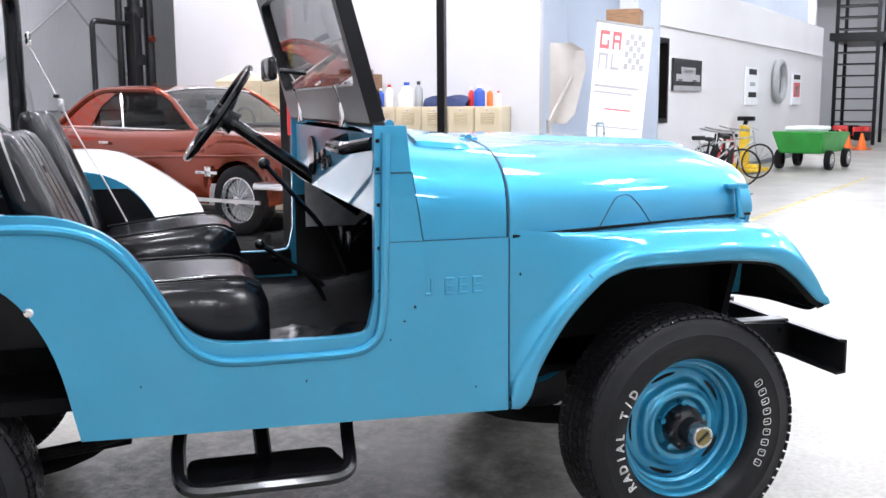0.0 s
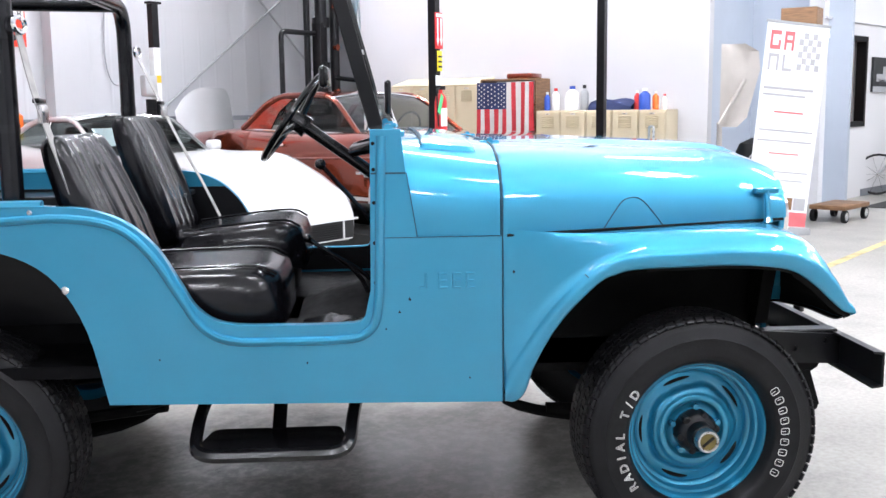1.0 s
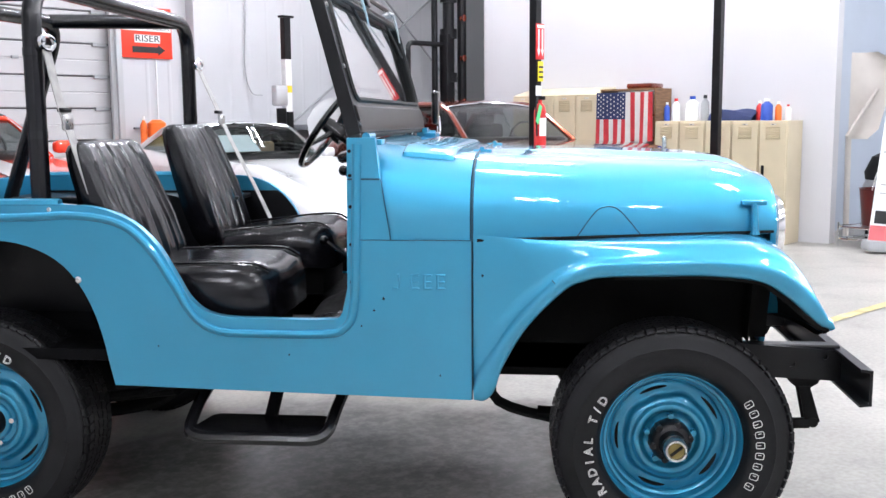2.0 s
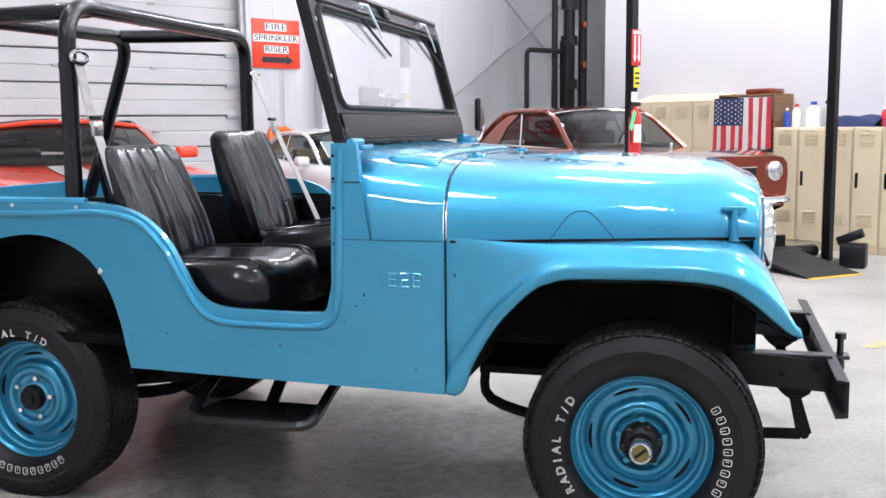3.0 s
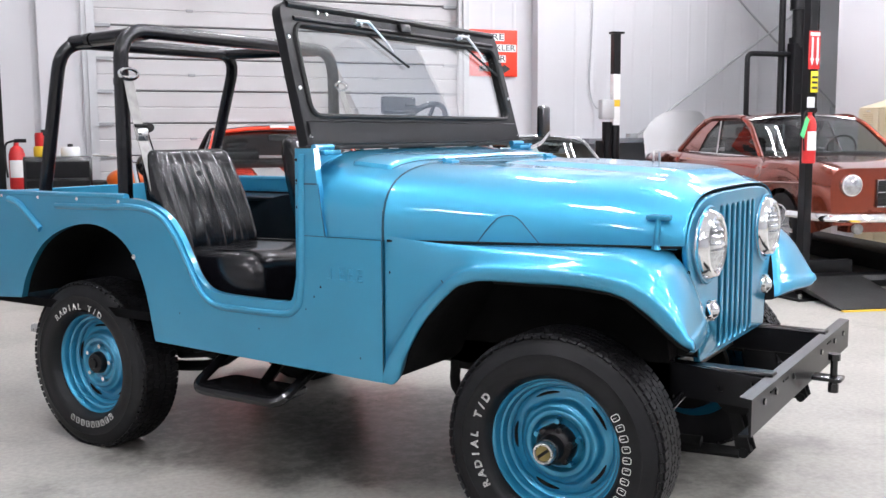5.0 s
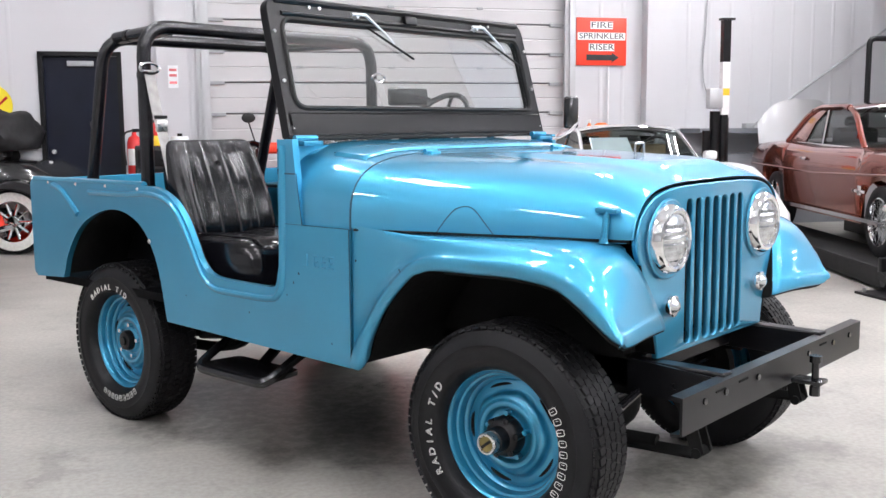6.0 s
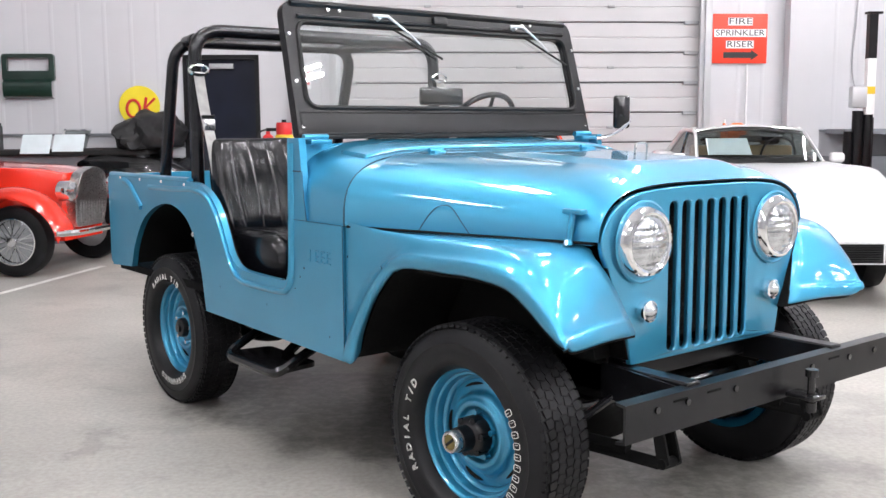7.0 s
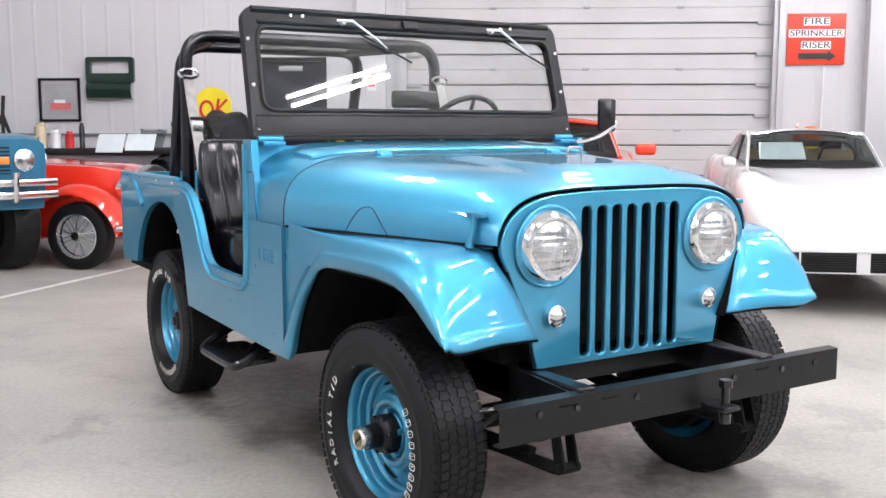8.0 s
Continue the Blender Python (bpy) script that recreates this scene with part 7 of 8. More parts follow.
def lamp(car, x, y, z, r, rim="chrome", lens="lens", depth=0.05):
    bm = bm_new()
    revolve(bm, [(r * 0.88, 0.012), (r, 0.008), (r * 1.08, -0.01), (r * 1.08, -depth)], 24, axis="x")
    o = part("headlight", bm, rim, car, at=Matrix.Translation((x, y, z)))
    bm = bm_new()
    revolve(bm, [(0, 0.03), (r * 0.5, 0.026), (r * 0.9, 0.01)], 24, axis="x")
    part("lens", bm, lens, o)
    return o


def place(x, y, deg, z=0.0):
    return Matrix.Translation((x, y, z)) @ Matrix.Rotation(radians(deg), 4, "Z")


# white sports car
vette = thing("sports_car", "white low sports coupe with long hood and curved fenders", "car", m=place(0.65, 3.785, -41) @ Matrix.Diagonal((0.9, 0.9, 1, 1)))
wl = [(-0.98, 0.37, 0.33), (-3.47, 0.37, 0.33)]
bm = bm_new()
shell(bm, -4.65, 0.0, 30, lambda x: lerp(x, [(-4.65, 0.80), (-4.4, 0.93), (-3.4, 0.95), (-2.9, 0.95), (-1.85, 0.94), (-1.0, 0.82), (-0.4, 0.69), (-0.1, 0.60), (0.0, 0.50)]),
      lambda x: lerp(x, [(-4.65, 0.66), (-4.3, 0.77), (-3.4, 0.82), (-2.4, 0.745), (-1.6, 0.78), (-1.0, 0.825), (-0.5, 0.80), (-0.15, 0.72), (0, 0.60)]),
      lambda x: lerp(x, [(-4.65, 0.35), (-4.2, 0.22), (-0.5, 0.22), (-0.1, 0.27), (0, 0.30)]), wl,
      lambda x: 0.10 * math.exp(-((x + 0.98) / 0.55) ** 2) + 0.07 * math.exp(-((x + 3.4) / 0.6) ** 2) + 0.02)
part("body", bm, "white_car", vette, angle=60)
greenhouse(vette, "white_car", -1.90, -2.35, -2.95, -3.65, 0.955, 1.235, 0.60, 0.53, None, 0.03, 0.97, crown=0.045, round_off=0.14)
for x, r, z in wl:
    for s in (-1, 1):
        car_wheel(vette, x, s * 0.68, 0.33, 0.22, "rally")
for s in (-1, 1):
    bm = bm_new()
    box(bm, -0.12, 0.004, min(s * 0.05, s * 0.59), max(s * 0.05, s * 0.59), 0.31, 0.444)
    part("grille_opening", bm, "matt_black", vette)
    for k in range(7):
        bm = bm_new()
        box(bm, 0.004, 0.012, min(s * 0.06, s * 0.43), max(s * 0.06, s * 0.43), 0.322 + k * 0.0165, 0.329 + k * 0.0165)
        part("grille_bar", bm, "black", vette)
    bm = bm_new()
    rbox(bm, -0.03, 0.016, s * 0.46 - 0.007, s * 0.46 + 0.007, 0.312, 0.447, 0.004)
    part("grille_divider", bm, "white_car", vette)
    bm = bm_new()
    rbox(bm, -2.06, -1.94, s * 0.76 - 0.065, s * 0.76 + 0.065, 0.95, 1.035, 0.03, 3)
    part("door_mirror", bm, "white_car", vette)
bm = bm_new()
box(bm, -0.10, 0.014, -0.64, 0.64, 0.448, 0.462)
part("bumper_strip", bm, "white_car", vette)
bm = bm_new()
box(bm, -0.22, -0.19, -0.08, 0.08, 0.628, 0.634)
part("nose_badge", bm, "grey_paint", vette)
paper = bm_new()
loft(paper, [[(-1.975, -0.48, 1.02), (-1.965, -0.06, 1.02)], [(-2.20, -0.46, 1.16), (-2.19, -0.06, 1.16)]])
part("window_sheet", paper, "tinted_paper", vette, "white paper sheet behind the windscreen")
bm = bm_new()
rbox(bm, -2.72, -2.60, -0.52, 0.52, 0.96, 1.09, 0.03)
part("tan_seat", bm, "tan", vette)

# copper-red coupe on the lift
must = thing("vintage_coupe", "copper-red vintage coupe with chrome bumper on a lift", "car", m=COUPE @ Matrix.Translation((0, 0, 0.18)) @ Matrix.Scale(0.94, 4))
wl = [(-0.82, 0.36, 0.32), (-3.56, 0.36, 0.32)]
bm = bm_new()
shell(bm, -4.6, -0.02, 30, lambda x: lerp(x, [(-4.6, 0.84), (-4.5, 0.93), (-3.7, 0.98), (-2.6, 0.94), (-1.45, 0.95), (-0.4, 0.925), (-0.08, 0.90), (-0.02, 0.875)]),
      lambda x: lerp(x, [(-4.6, 0.78), (-4.2, 0.84), (-3.0, 0.865), (-1.0, 0.865), (-0.2, 0.84), (-0.02, 0.80)]),
      lambda x: lerp(x, [(-4.6, 0.42), (-4.3, 0.28), (-0.5, 0.27), (-0.1, 0.36), (-0.02, 0.40)]), wl, belt=0.66)
part("body", bm, "brown_car", must, angle=50)
greenhouse(must, "brown_car", -1.42, -1.98, -2.98, -3.45, 0.93, 1.33, 0.72, 0.60, None, 0.05, 0.97, 0.26)
for x, r, z in wl:
    for s in (-1, 1):
        car_wheel(must, x, s * 0.74, 0.32, 0.18, "wire")
bm = bm_new()
box(bm, -0.12, -0.01, -0.39, 0.39, 0.56, 0.77)
part("grille_recess", bm, "matt_black", must)
for k in range(9):
    bm = bm_new()
    box(bm, -0.012, -0.006, -0.38, 0.38, 0.575 + k * 0.022, 0.579 + k * 0.022)
    part("grille_bar", bm, "gloss_black", must)
bm = bm_new()
tube(bm, [(0.0, -0.39, 0.555), (0.0, 0.39, 0.555), (0.0, 0.39, 0.775), (0.0, -0.39, 0.775)], 0.008, 6, closed=True)
part("grille_surround", bm, "chrome", must)
bm = bm_new()
plate(bm, fillet([(-0.10, 0.675), (-0.02, 0.665), (0.03, 0.63), (0.05, 0.655), (0.10, 0.645), (0.07, 0.675), (0.09, 0.705), (0.02, 0.69)], 0.012, 3, True), [], lambda a, b, h: Vector((-0.004 + h, a, b)), 0.012)
part("grille_emblem", bm, "chrome", must)
for s in (-1, 1):
    bm = bm_new()
    box(bm, -0.006, 0.0, min(s * 0.12, s * 0.38), max(s * 0.12, s * 0.38), 0.670, 0.678)
    part("grille_strip", bm, "chrome", must)
bm = bm_new()
tube(bm, fillet([(-0.55, -0.88, 0.47), (-0.05, -0.86, 0.47), (0.09, -0.66, 0.47), (0.12, 0, 0.47), (0.09, 0.66, 0.47), (-0.05, 0.86, 0.47), (-0.55, 0.88, 0.47)], 0.15), 0.042, 10, flat=0.7)
part("front_bumper", bm, "chrome", must)
for s in (-1, 1):
    lamp(must, 0.0, s * 0.62, 0.735, 0.09)
    bm = bm_new()
    rbox(bm, 0.10, 0.14, s * 0.36 - 0.018, s * 0.36 + 0.018, 0.39, 0.52, 0.012)
    part("bumper_guard", bm, "chrome", must)
    bm = bm_new()
    revolve(bm, [(0, 0.02), (0.03, 0.016), (0.045, 0.004), (0.045, -0.03)], 16, axis="x")
    part("parking_lamp", bm, "lens_small", must, at=Matrix.Translation((0.0, s * 0.55, 0.37)))
    bm = bm_new()
    box(bm, -4.3, -0.5, s * 0.868 - 0.004, s * 0.868 + 0.004, 0.30, 0.335)
    part("rocker_trim", bm, "chrome", must)
    bm = bm_new()
    tube(bm, [(-4.3, s * 0.862, 0.70), (-2.2, s * 0.872, 0.68), (-0.3, s * 0.855, 0.74)], 0.012, 6)
    part("body_crease", bm, "brown_car", must)
    bm = bm_new()
    rbox(bm, -2.62, -2.48, s * 0.875 - 0.012, s * 0.875 + 0.012, 0.80, 0.83, 0.006)
    part("door_handle", bm, "chrome", must)
    bm = bm_new()
    rbox(bm, -1.30, -1.02, s * 0.87 - 0.006, s * 0.87 + 0.006, 0.55, 0.58, 0.004)
    rbox(bm, -1.18, -1.10, s * 0.87 - 0.006, s * 0.87 + 0.006, 0.53, 0.62, 0.004)
    part("fender_badge", bm, "chrome", must)
bm = bm_new()
rbox(bm, 0.09, 0.12, -0.16, 0.16, 0.32, 0.42, 0.005)
part("number_plate", bm, "paper", must)
bm = bm_new()
box(bm, -0.20, -0.04, -0.62, 0.62, 0.34, 0.46)
part("valance", bm, "brown_car", must)

# orange-red convertible with white stripes
cama = thing("striped_convertible", "orange-red modern coupe with white hood stripes and black roof", "car", m=place(-1.60, 2.66, -41))
wl = [(-0.93, 0.38, 0.35), (-3.5, 0.38, 0.35)]
ctop = lambda x: lerp(x, [(-4.15, 0.92), (-3.9, 1.02), (-3.2, 1.02), (-1.75, 0.985), (-0.8, 0.90), (-0.2, 0.82), (0.0, 0.66)])
bm = bm_new()
shell(bm, -4.15, 0.0, 26, ctop, lambda x: lerp(x, [(-4.15, 0.80), (-3.6, 0.93), (-2.5, 0.90), (-1.0, 0.93), (-0.3, 0.88), (0.0, 0.74)]), lambda x: lerp(x, [(-4.15, 0.4), (-3.9, 0.22), (-0.4, 0.2), (0, 0.26)]), wl, lambda x: 0.02, belt=0.7)
part("body", bm, "orange_red", cama, angle=50)
greenhouse(cama, "orange_red", -1.60, -2.20, -2.95, -3.6, 1.0, 1.34, 0.74, 0.61, "matt_black", 0.04, 1.02, rear="matt_black")
for s in (-1, 1):
    bm = bm_new()
    loft(bm, [[(x, s * y, ctop(x) + 0.017) for y in (0.07, 0.21, 0.33)] for x in np.linspace(-1.6, -0.1, 12)])
    part("hood_stripe", bm, "white_car", cama)
    bm = bm_new()
    rbox(bm, -1.98, -1.86, s * 0.99 - 0.10, s * 0.99 + 0.10, 1.02, 1.13, 0.035, 3)
    part("door_mirror", bm, "orange_red", cama)
    bm = bm_new()
    rbox(bm, -0.14, -0.02, s * 0.62 - 0.16, s * 0.62 + 0.16, 0.62, 0.74, 0.02)
    part("headlight", bm, "lens", cama)
    for x, r, z in wl:
        car_wheel(cama, x, s * 0.80, 0.35, 0.25, "dark")
bm = bm_new()
tube(bm, [(-2.17, -0.60, 1.315), (-2.13, -0.3, 1.352), (-2.12, 0, 1.362), (-2.13, 0.3, 1.352), (-2.17, 0.60, 1.315)], 0.020, 8)
part("roof_bow", bm, "orange_red", cama)
bm = bm_new()
box(bm, -2.12, -2.094, -0.09, 0.09, 1.362, 1.386)
part("bow_stripe", bm, "white_car", cama)
bm = bm_new()
rbox(bm, -0.10, 0.01, -0.55, 0.55, 0.45, 0.60, 0.02)
part("front_grille", bm, "matt_black", cama)


# red and black roadsters with separate fenders
def fender_arc(car, x, y, r, w, material, tail):
    bm = bm_new()
    rows = []
    for k in range(15):
        a = radians(12 + k * 168 / 14)
        rr = r * (1.0 + 0.05 * math.sin(a))
        xx, zz = x + rr * math.cos(a) - (tail * max(0, (k - 9)) / 5 if k > 9 else 0), 0.33 + rr * math.sin(a) * 0.98
        rows.append([(xx, y + w * b, zz - 0.09 * abs(b) ** 2.5) for b in np.linspace(-1, 1, 11)])
    loft(bm, rows)
    loft(bm, [[(p[0] * 1.0, p[1], p[2] - 0.012) for p in r_] for r_ in rows])
    part("fender", bm, material, car)


def roadster(name, label, paint, m, style, wheel_r):
    c = thing(name, label, "car", m=m)
    bm = bm_new()
    shell(bm, -3.5, -0.35, 20, lambda x: lerp(x, [(-3.5, 0.70), (-3.2, 0.92), (-2.6, 0.98), (-1.8, 1.04), (-0.6, 0.99), (-0.35, 0.94)]), lambda x: lerp(x, [(-3.5, 0.45), (-2.9, 0.62), (-1.9, 0.60), (-0.8, 0.42), (-0.35, 0.34)]), lambda x: 0.3, [], belt=0.6)
    part("body", bm, paint, c, angle=50)
    bm = bm_new()
    rbox(bm, -2.75, -1.95, -0.48, 0.48, 0.60, 1.05, 0.05)
    part("cockpit", bm, "tan" if paint == "red_car" else "matt_black", c)
    bm = bm_new()
    plate(bm, fillet([(-0.24, 0.42), (0.24, 0.42), (0.28, 0.72), (0.20, 0.94), (0, 1.0), (-0.20, 0.94), (-0.28, 0.72)], 0.06, 3, True), [], lambda a, b, h: Vector((-0.36 + h + 0.10 * (b - 0.6), a, b)), 0.10)
    part("grille_shell", bm, "steel", c, bevel=0.02)
    for k in range(9):
        bm = bm_new()
        box(bm, -0.262, -0.252, -0.19 + k * 0.046, -0.18 + k * 0.046, 0.47, 0.86)
        part("grille_bar", bm, "steel", c)
    for s in (-1, 1):
        lamp(c, -0.20, s * 0.42, 0.78, 0.09, depth=0.10)
        bm = bm_new()
        revolve(bm, [(0, 0.02), (0.03, 0.014), (0.035, -0.03)], 12, axis="x")
        part("side_lamp", bm, "chrome", c, at=Matrix.Translation((-0.18, s * 0.62, 0.80)))
        car_wheel(c, -0.62, s * 0.62, wheel_r, 0.15, style)
        car_wheel(c, -3.05, s * 0.62, wheel_r, 0.15, style)
        fender_arc(c, -0.62, s * 0.62, 0.49, 0.16, paint, 0.6)
        fender_arc(c, -3.05, s * 0.64, 0.43, 0.13, paint, 0.15)
        bm = bm_new()
        rbox(bm, -2.6, -1.05, s * 0.62 - 0.12, s * 0.62 + 0.12, 0.28, 0.31, 0.01)
        part("running_board", bm, paint, c)
        bm = bm_new()
        tube(bm, [(-1.85, s * 0.50, 1.0), (-1.92, s * 0.48, 1.26)], 0.012, 6)
        part("screen_post", bm, "chrome", c)
        bm = bm_new()
        rbox(bm, -3.52, -3.45, s * 0.52 - 0.035, s * 0.52 + 0.035, 0.66, 0.78, 0.015)
        part("tail_lamp", bm, "red_plain", c)
    bm = bm_new()
    loft(bm, [[(-1.85, -0.48, 1.02), (-1.85, 0.48, 1.02)], [(-1.92, -0.46, 1.25), (-1.92, 0.46, 1.25)]])
    part("windscreen", bm, "car_window", c).visible_shadow = False
    bm = bm_new()
    tube(bm, [(-1.92, -0.48, 1.26), (-1.92, 0.48, 1.26)], 0.012, 6)
    part("screen_rail", bm, "chrome", c)
    for x, z in ((-0.03, 0.42), (-3.58, 0.45)):
        bm = bm_new()
        tube(bm, fillet([(x - 0.12, -0.78, z), (x, -0.60, z), (x, 0.60, z), (x - 0.12, 0.78, z)], 0.1), 0.035, 8, flat=0.7)
        part("bumper", bm, "chrome", c)
    return c


red = roadster("red_roadster", "bright red vintage roadster with wire wheels and chrome grille", "red_car", place(-4.53, 0.70, 41) @ Matrix.Diagonal((1, 1, 0.94, 1)), "wire", 0.33)
blk = roadster("black_roadster", "black vintage roadster with whitewall tyres and chrome lamps", "black_car", place(-8.72, 0.14, 221), "white", 0.34)
bundle = bm_new()
bmesh.ops.create_icosphere(bundle, subdivisions=4, radius=1.0)
for v in bundle.verts:
    n = noise.noise(v.co * 1.7) * 0.28 + noise.noise(v.co * 4.0) * 0.10
    v.co = Vector((v.co.x * 0.33, v.co.y * 0.62, max(-0.35, v.co.z) * 0.30)) * (1 + n)
tagged(part("folded_tarp", bundle, "brown_fabric", None, at=place(-6.65, 1.95, 41, 1.16)), "crumpled black soft-top bundle on the black roadster", "bundle")

# blue truck nose
trk = thing("blue_truck", "bright blue off-road truck with chrome bumper and big tyres", "car", m=place(-4.27, -1.277, 15) @ Matrix.Diagonal((1, 1, 1.06, 1)))
wl = [(-0.55, 0.50, 0.42), (-2.9, 0.5, 0.42)]
bm = bm_new()
shell(bm, -3.9, 0.0, 22, lambda x: lerp(x, [(-3.9, 1.15), (-1.3, 1.20), (-0.1, 1.16), (0, 1.12)]), lambda x: 0.84, lambda x: 0.55, wl, belt=0.8)
part("body", bm, "deep_blue_car", trk, angle=40)
bm = bm_new()
box(bm, -0.05, 0.012, -0.52, 0.52, 0.84, 1.06)
part("grille_panel", bm, "matt_black", trk)
for k in range(7):
    bm = bm_new()
    box(bm, 0.012, 0.024, -0.52, 0.52, 0.85 + k * 0.03, 0.862 + k * 0.03)
    part("grille_bar", bm, "deep_blue_car", trk)
for s in (-1, 1):
    lamp(trk, 0.02, s * 0.64, 0.95, 0.09)
    bm = bm_new()
    rbox(bm, 0.012, 0.03, s * 0.42 - 0.09, s * 0.42 + 0.09, 0.92, 0.98, 0.006)
    part("amber_lamp", bm, "amber", trk)
    for x, r, z in wl:
        car_wheel(trk, x, s * 0.72, 0.42, 0.28, "plain")
    bm = bm_new()
    tube(bm, [(0.13, s * 0.5, 0.62), (0.16, s * 0.5, 0.86)], 0.03, 8)
    part("bumper_guard", bm, "chrome", trk)
bm = bm_new()
rbox(bm, 0.05, 0.14, -0.88, 0.88, 0.64, 0.70, 0.012)
rbox(bm, 0.05, 0.14, -0.88, 0.88, 0.74, 0.80, 0.012)
part("front_bumper", bm, "chrome", trk)
greenhouse(trk, "deep_blue_car", -1.3, -1.6, -2.9, -3.2, 1.2, 1.75, 0.78, 0.70, "deep_blue_car", 0.04)

# detached grey hood leaning behind the coupe
hoodp = thing("loose_car_hood", "grey curved car hood standing by the wall", "car part", m=hall(2.3, 0.75, 0, 8) @ Matrix.Diagonal((1.28, 1, 1, 1)))
bm = bm_new()
rows = [[(-0.45 + 0.9 * a, -0.16 * math.sin(math.pi * a) - 0.12 * (1.5 - z), z * (1 - 0.18 * (2 * a - 1) ** 4)) for a in np.linspace(0, 1, 15)] for z in (0.92, 1.2, 1.4, 1.52, 1.57)]
loft(bm, rows)
part("hood_skin", bm, "grey_car", hoodp)
bm = bm_new()
box(bm, -0.4, 0.4, -0.15, 0.0, 0.9, 0.93)
part("hood_rest", bm, "grey_paint", hoodp)

# motorcycle by the dock door
moto = thing("motorcycle", "black and orange motorcycle with chrome handlebar", "motorcycle", m=place(-4.54, 3.20, -14))
for x in (0.75, -0.75):
    bm = bm_new()
    tube(bm, [(x + 0.27 * math.cos(a), 0, 0.32 + 0.27 * math.sin(a)) for a in np.linspace(0, 2 * math.pi, 28, endpoint=False)], 0.055, 8, closed=True)
    part("tyre", bm, "rubber", moto)
    bm = bm_new()
    cyl(bm, (x, -0.03, 0.32), (x, 0.03, 0.32), 0.2, 18)
    part("rim", bm, "steel", moto)
bm = bm_new()
rbox(bm, -0.35, 0.30, -0.22, 0.22, 0.30, 0.68, 0.06, 3)
part("engine", bm, "gloss_black", moto)
bm = bm_new()
bmesh.ops.create_uvsphere(bm, u_segments=18, v_segments=10, radius=1.0, matrix=Matrix.Translation((0.12, 0, 0.86)) @ Matrix.Diagonal((0.27, 0.15, 0.115, 1)))
part("fuel_tank", bm, "orange", moto)
bm = bm_new()
rbox(bm, -0.75, -0.12, -0.15, 0.15, 0.72, 0.84, 0.05, 3)
part("saddle", bm, "matt_black", moto)
for s in (-1, 1):
    bm = bm_new()
    tube(bm, [(0.75, s * 0.09, 0.32), (0.50, s * 0.09, 1.02)], 0.025, 8)
    part("fork_leg", bm, "chrome", moto)
    bm = bm_new()
    tube(bm, smooth([(0.48, 0, 1.02), (0.44, s * 0.2, 1.10), (0.30, s * 0.40, 1.12)], 4), 0.014, 8)
    part("handlebar", bm, "chrome", moto)
bm = bm_new()
tube(bm, [(0.36, 0.20, 1.10), (0.42, 0.10, 1.33)], 0.008, 6)
bmesh.ops.create_uvsphere(bm, u_segments=14, v_segments=10, radius=1.0, matrix=Matrix.Translation((0.42, 0.10, 1.37)) @ Matrix.Diagonal((0.022, 0.075, 0.05, 1)))
part("mirror", bm, "matt_black", moto)
bm = bm_new()
revolve(bm, [(0.10, 0.0), (0.128, 0.01), (0.132, 0.03), (0.122, 0.04)], 24, axis="x")
part("headlight_rim", bm, "gloss_black", moto, at=Matrix.Translation((0.70, 0.0, 1.02)))
bm = bm_new()
for k in range(8):
    cyl(bm, (-0.05, -0.24, 0.46 + k * 0.03), (-0.05, 0.24, 0.46 + k * 0.03), 0.13, 14)
tagged(part("cooling_fins", bm, "steel", moto), kind="stuff")
bm = bm_new()
tube(bm, smooth([(0.15, -0.20, 0.45), (0.25, -0.24, 0.30), (-0.2, -0.26, 0.26), (-0.95, -0.26, 0.32)], 4), 0.035, 10)
part("exhaust_pipe", bm, "chrome", moto)
bm = bm_new()
bmesh.ops.create_uvsphere(bm, u_segments=18, v_segments=12, radius=0.125, matrix=Matrix.Translation((0.64, 0.0, 1.02)))
part("headlight_shell", bm, "gloss_black", moto)
bm = bm_new()
tube(bm, smooth([(1.02, 0, 0.52), (0.9, 0, 0.66), (0.72, 0, 0.70), (0.5, 0, 0.6)], 4), 0.075, 10, flat=0.5)
part("front_mudguard", bm, "orange", moto)

# bench, cans and buckets beside the dock door
bench = thing("tool_chest", "low black tool chest by the wall", "tool chest", m=hall(-5.25, 1.1, 0, 0) @ Matrix.Diagonal((0.62, 1, 1.12, 1)))
bm = bm_new()
rbox(bm, -0.5, 0.5, -0.25, 0.25, 0.08, 0.98, 0.02)
part("chest_body", bm, "gloss_black", bench)
for k in range(5):
    bm = bm_new()
    rbox(bm, -0.46, 0.46, -0.262, -0.25, 0.14 + k * 0.165, 0.28 + k * 0.165, 0.006, 1)
    part("drawer", bm, "black", bench)
for x in (-0.4, 0.4):
    bm = bm_new()
    cyl(bm, (x, -0.03, 0.04), (x, 0.03, 0.04), 0.04, 12)
    part("castor", bm, "rubber", bench)
for s, d, z, r, h, mt, nm, lb in ((-5.36, 1.1, 1.098, 0.10, 0.10, "yellow", "yellow_tub", "yellow tub on the tool chest"), (-5.36, 1.1, 1.198, 0.085, 0.13, "red_plain", "red_can", "red fuel can on the tool chest"), (-5.12, 1.05, 1.098, 0.09, 0.09, "paper", "white_jar", "white jar on the tool chest")):
    t = thing(nm, lb, "container", m=hall(s, d, z))
    bm = bm_new()
    revolve(bm, [(0, 0), (r * 0.95, 0), (r, 0.01), (r, h - 0.02), (r * 0.9, h), (0, h)], 16, axis="z")
    part("tub_body", bm, mt, t)
    bm = bm_new()
    revolve(bm, [(0, h), (r * 0.3, h), (r * 0.3, h + 0.03), (0, h + 0.03)], 10, axis="z")
    part("lid", bm, "black", t)
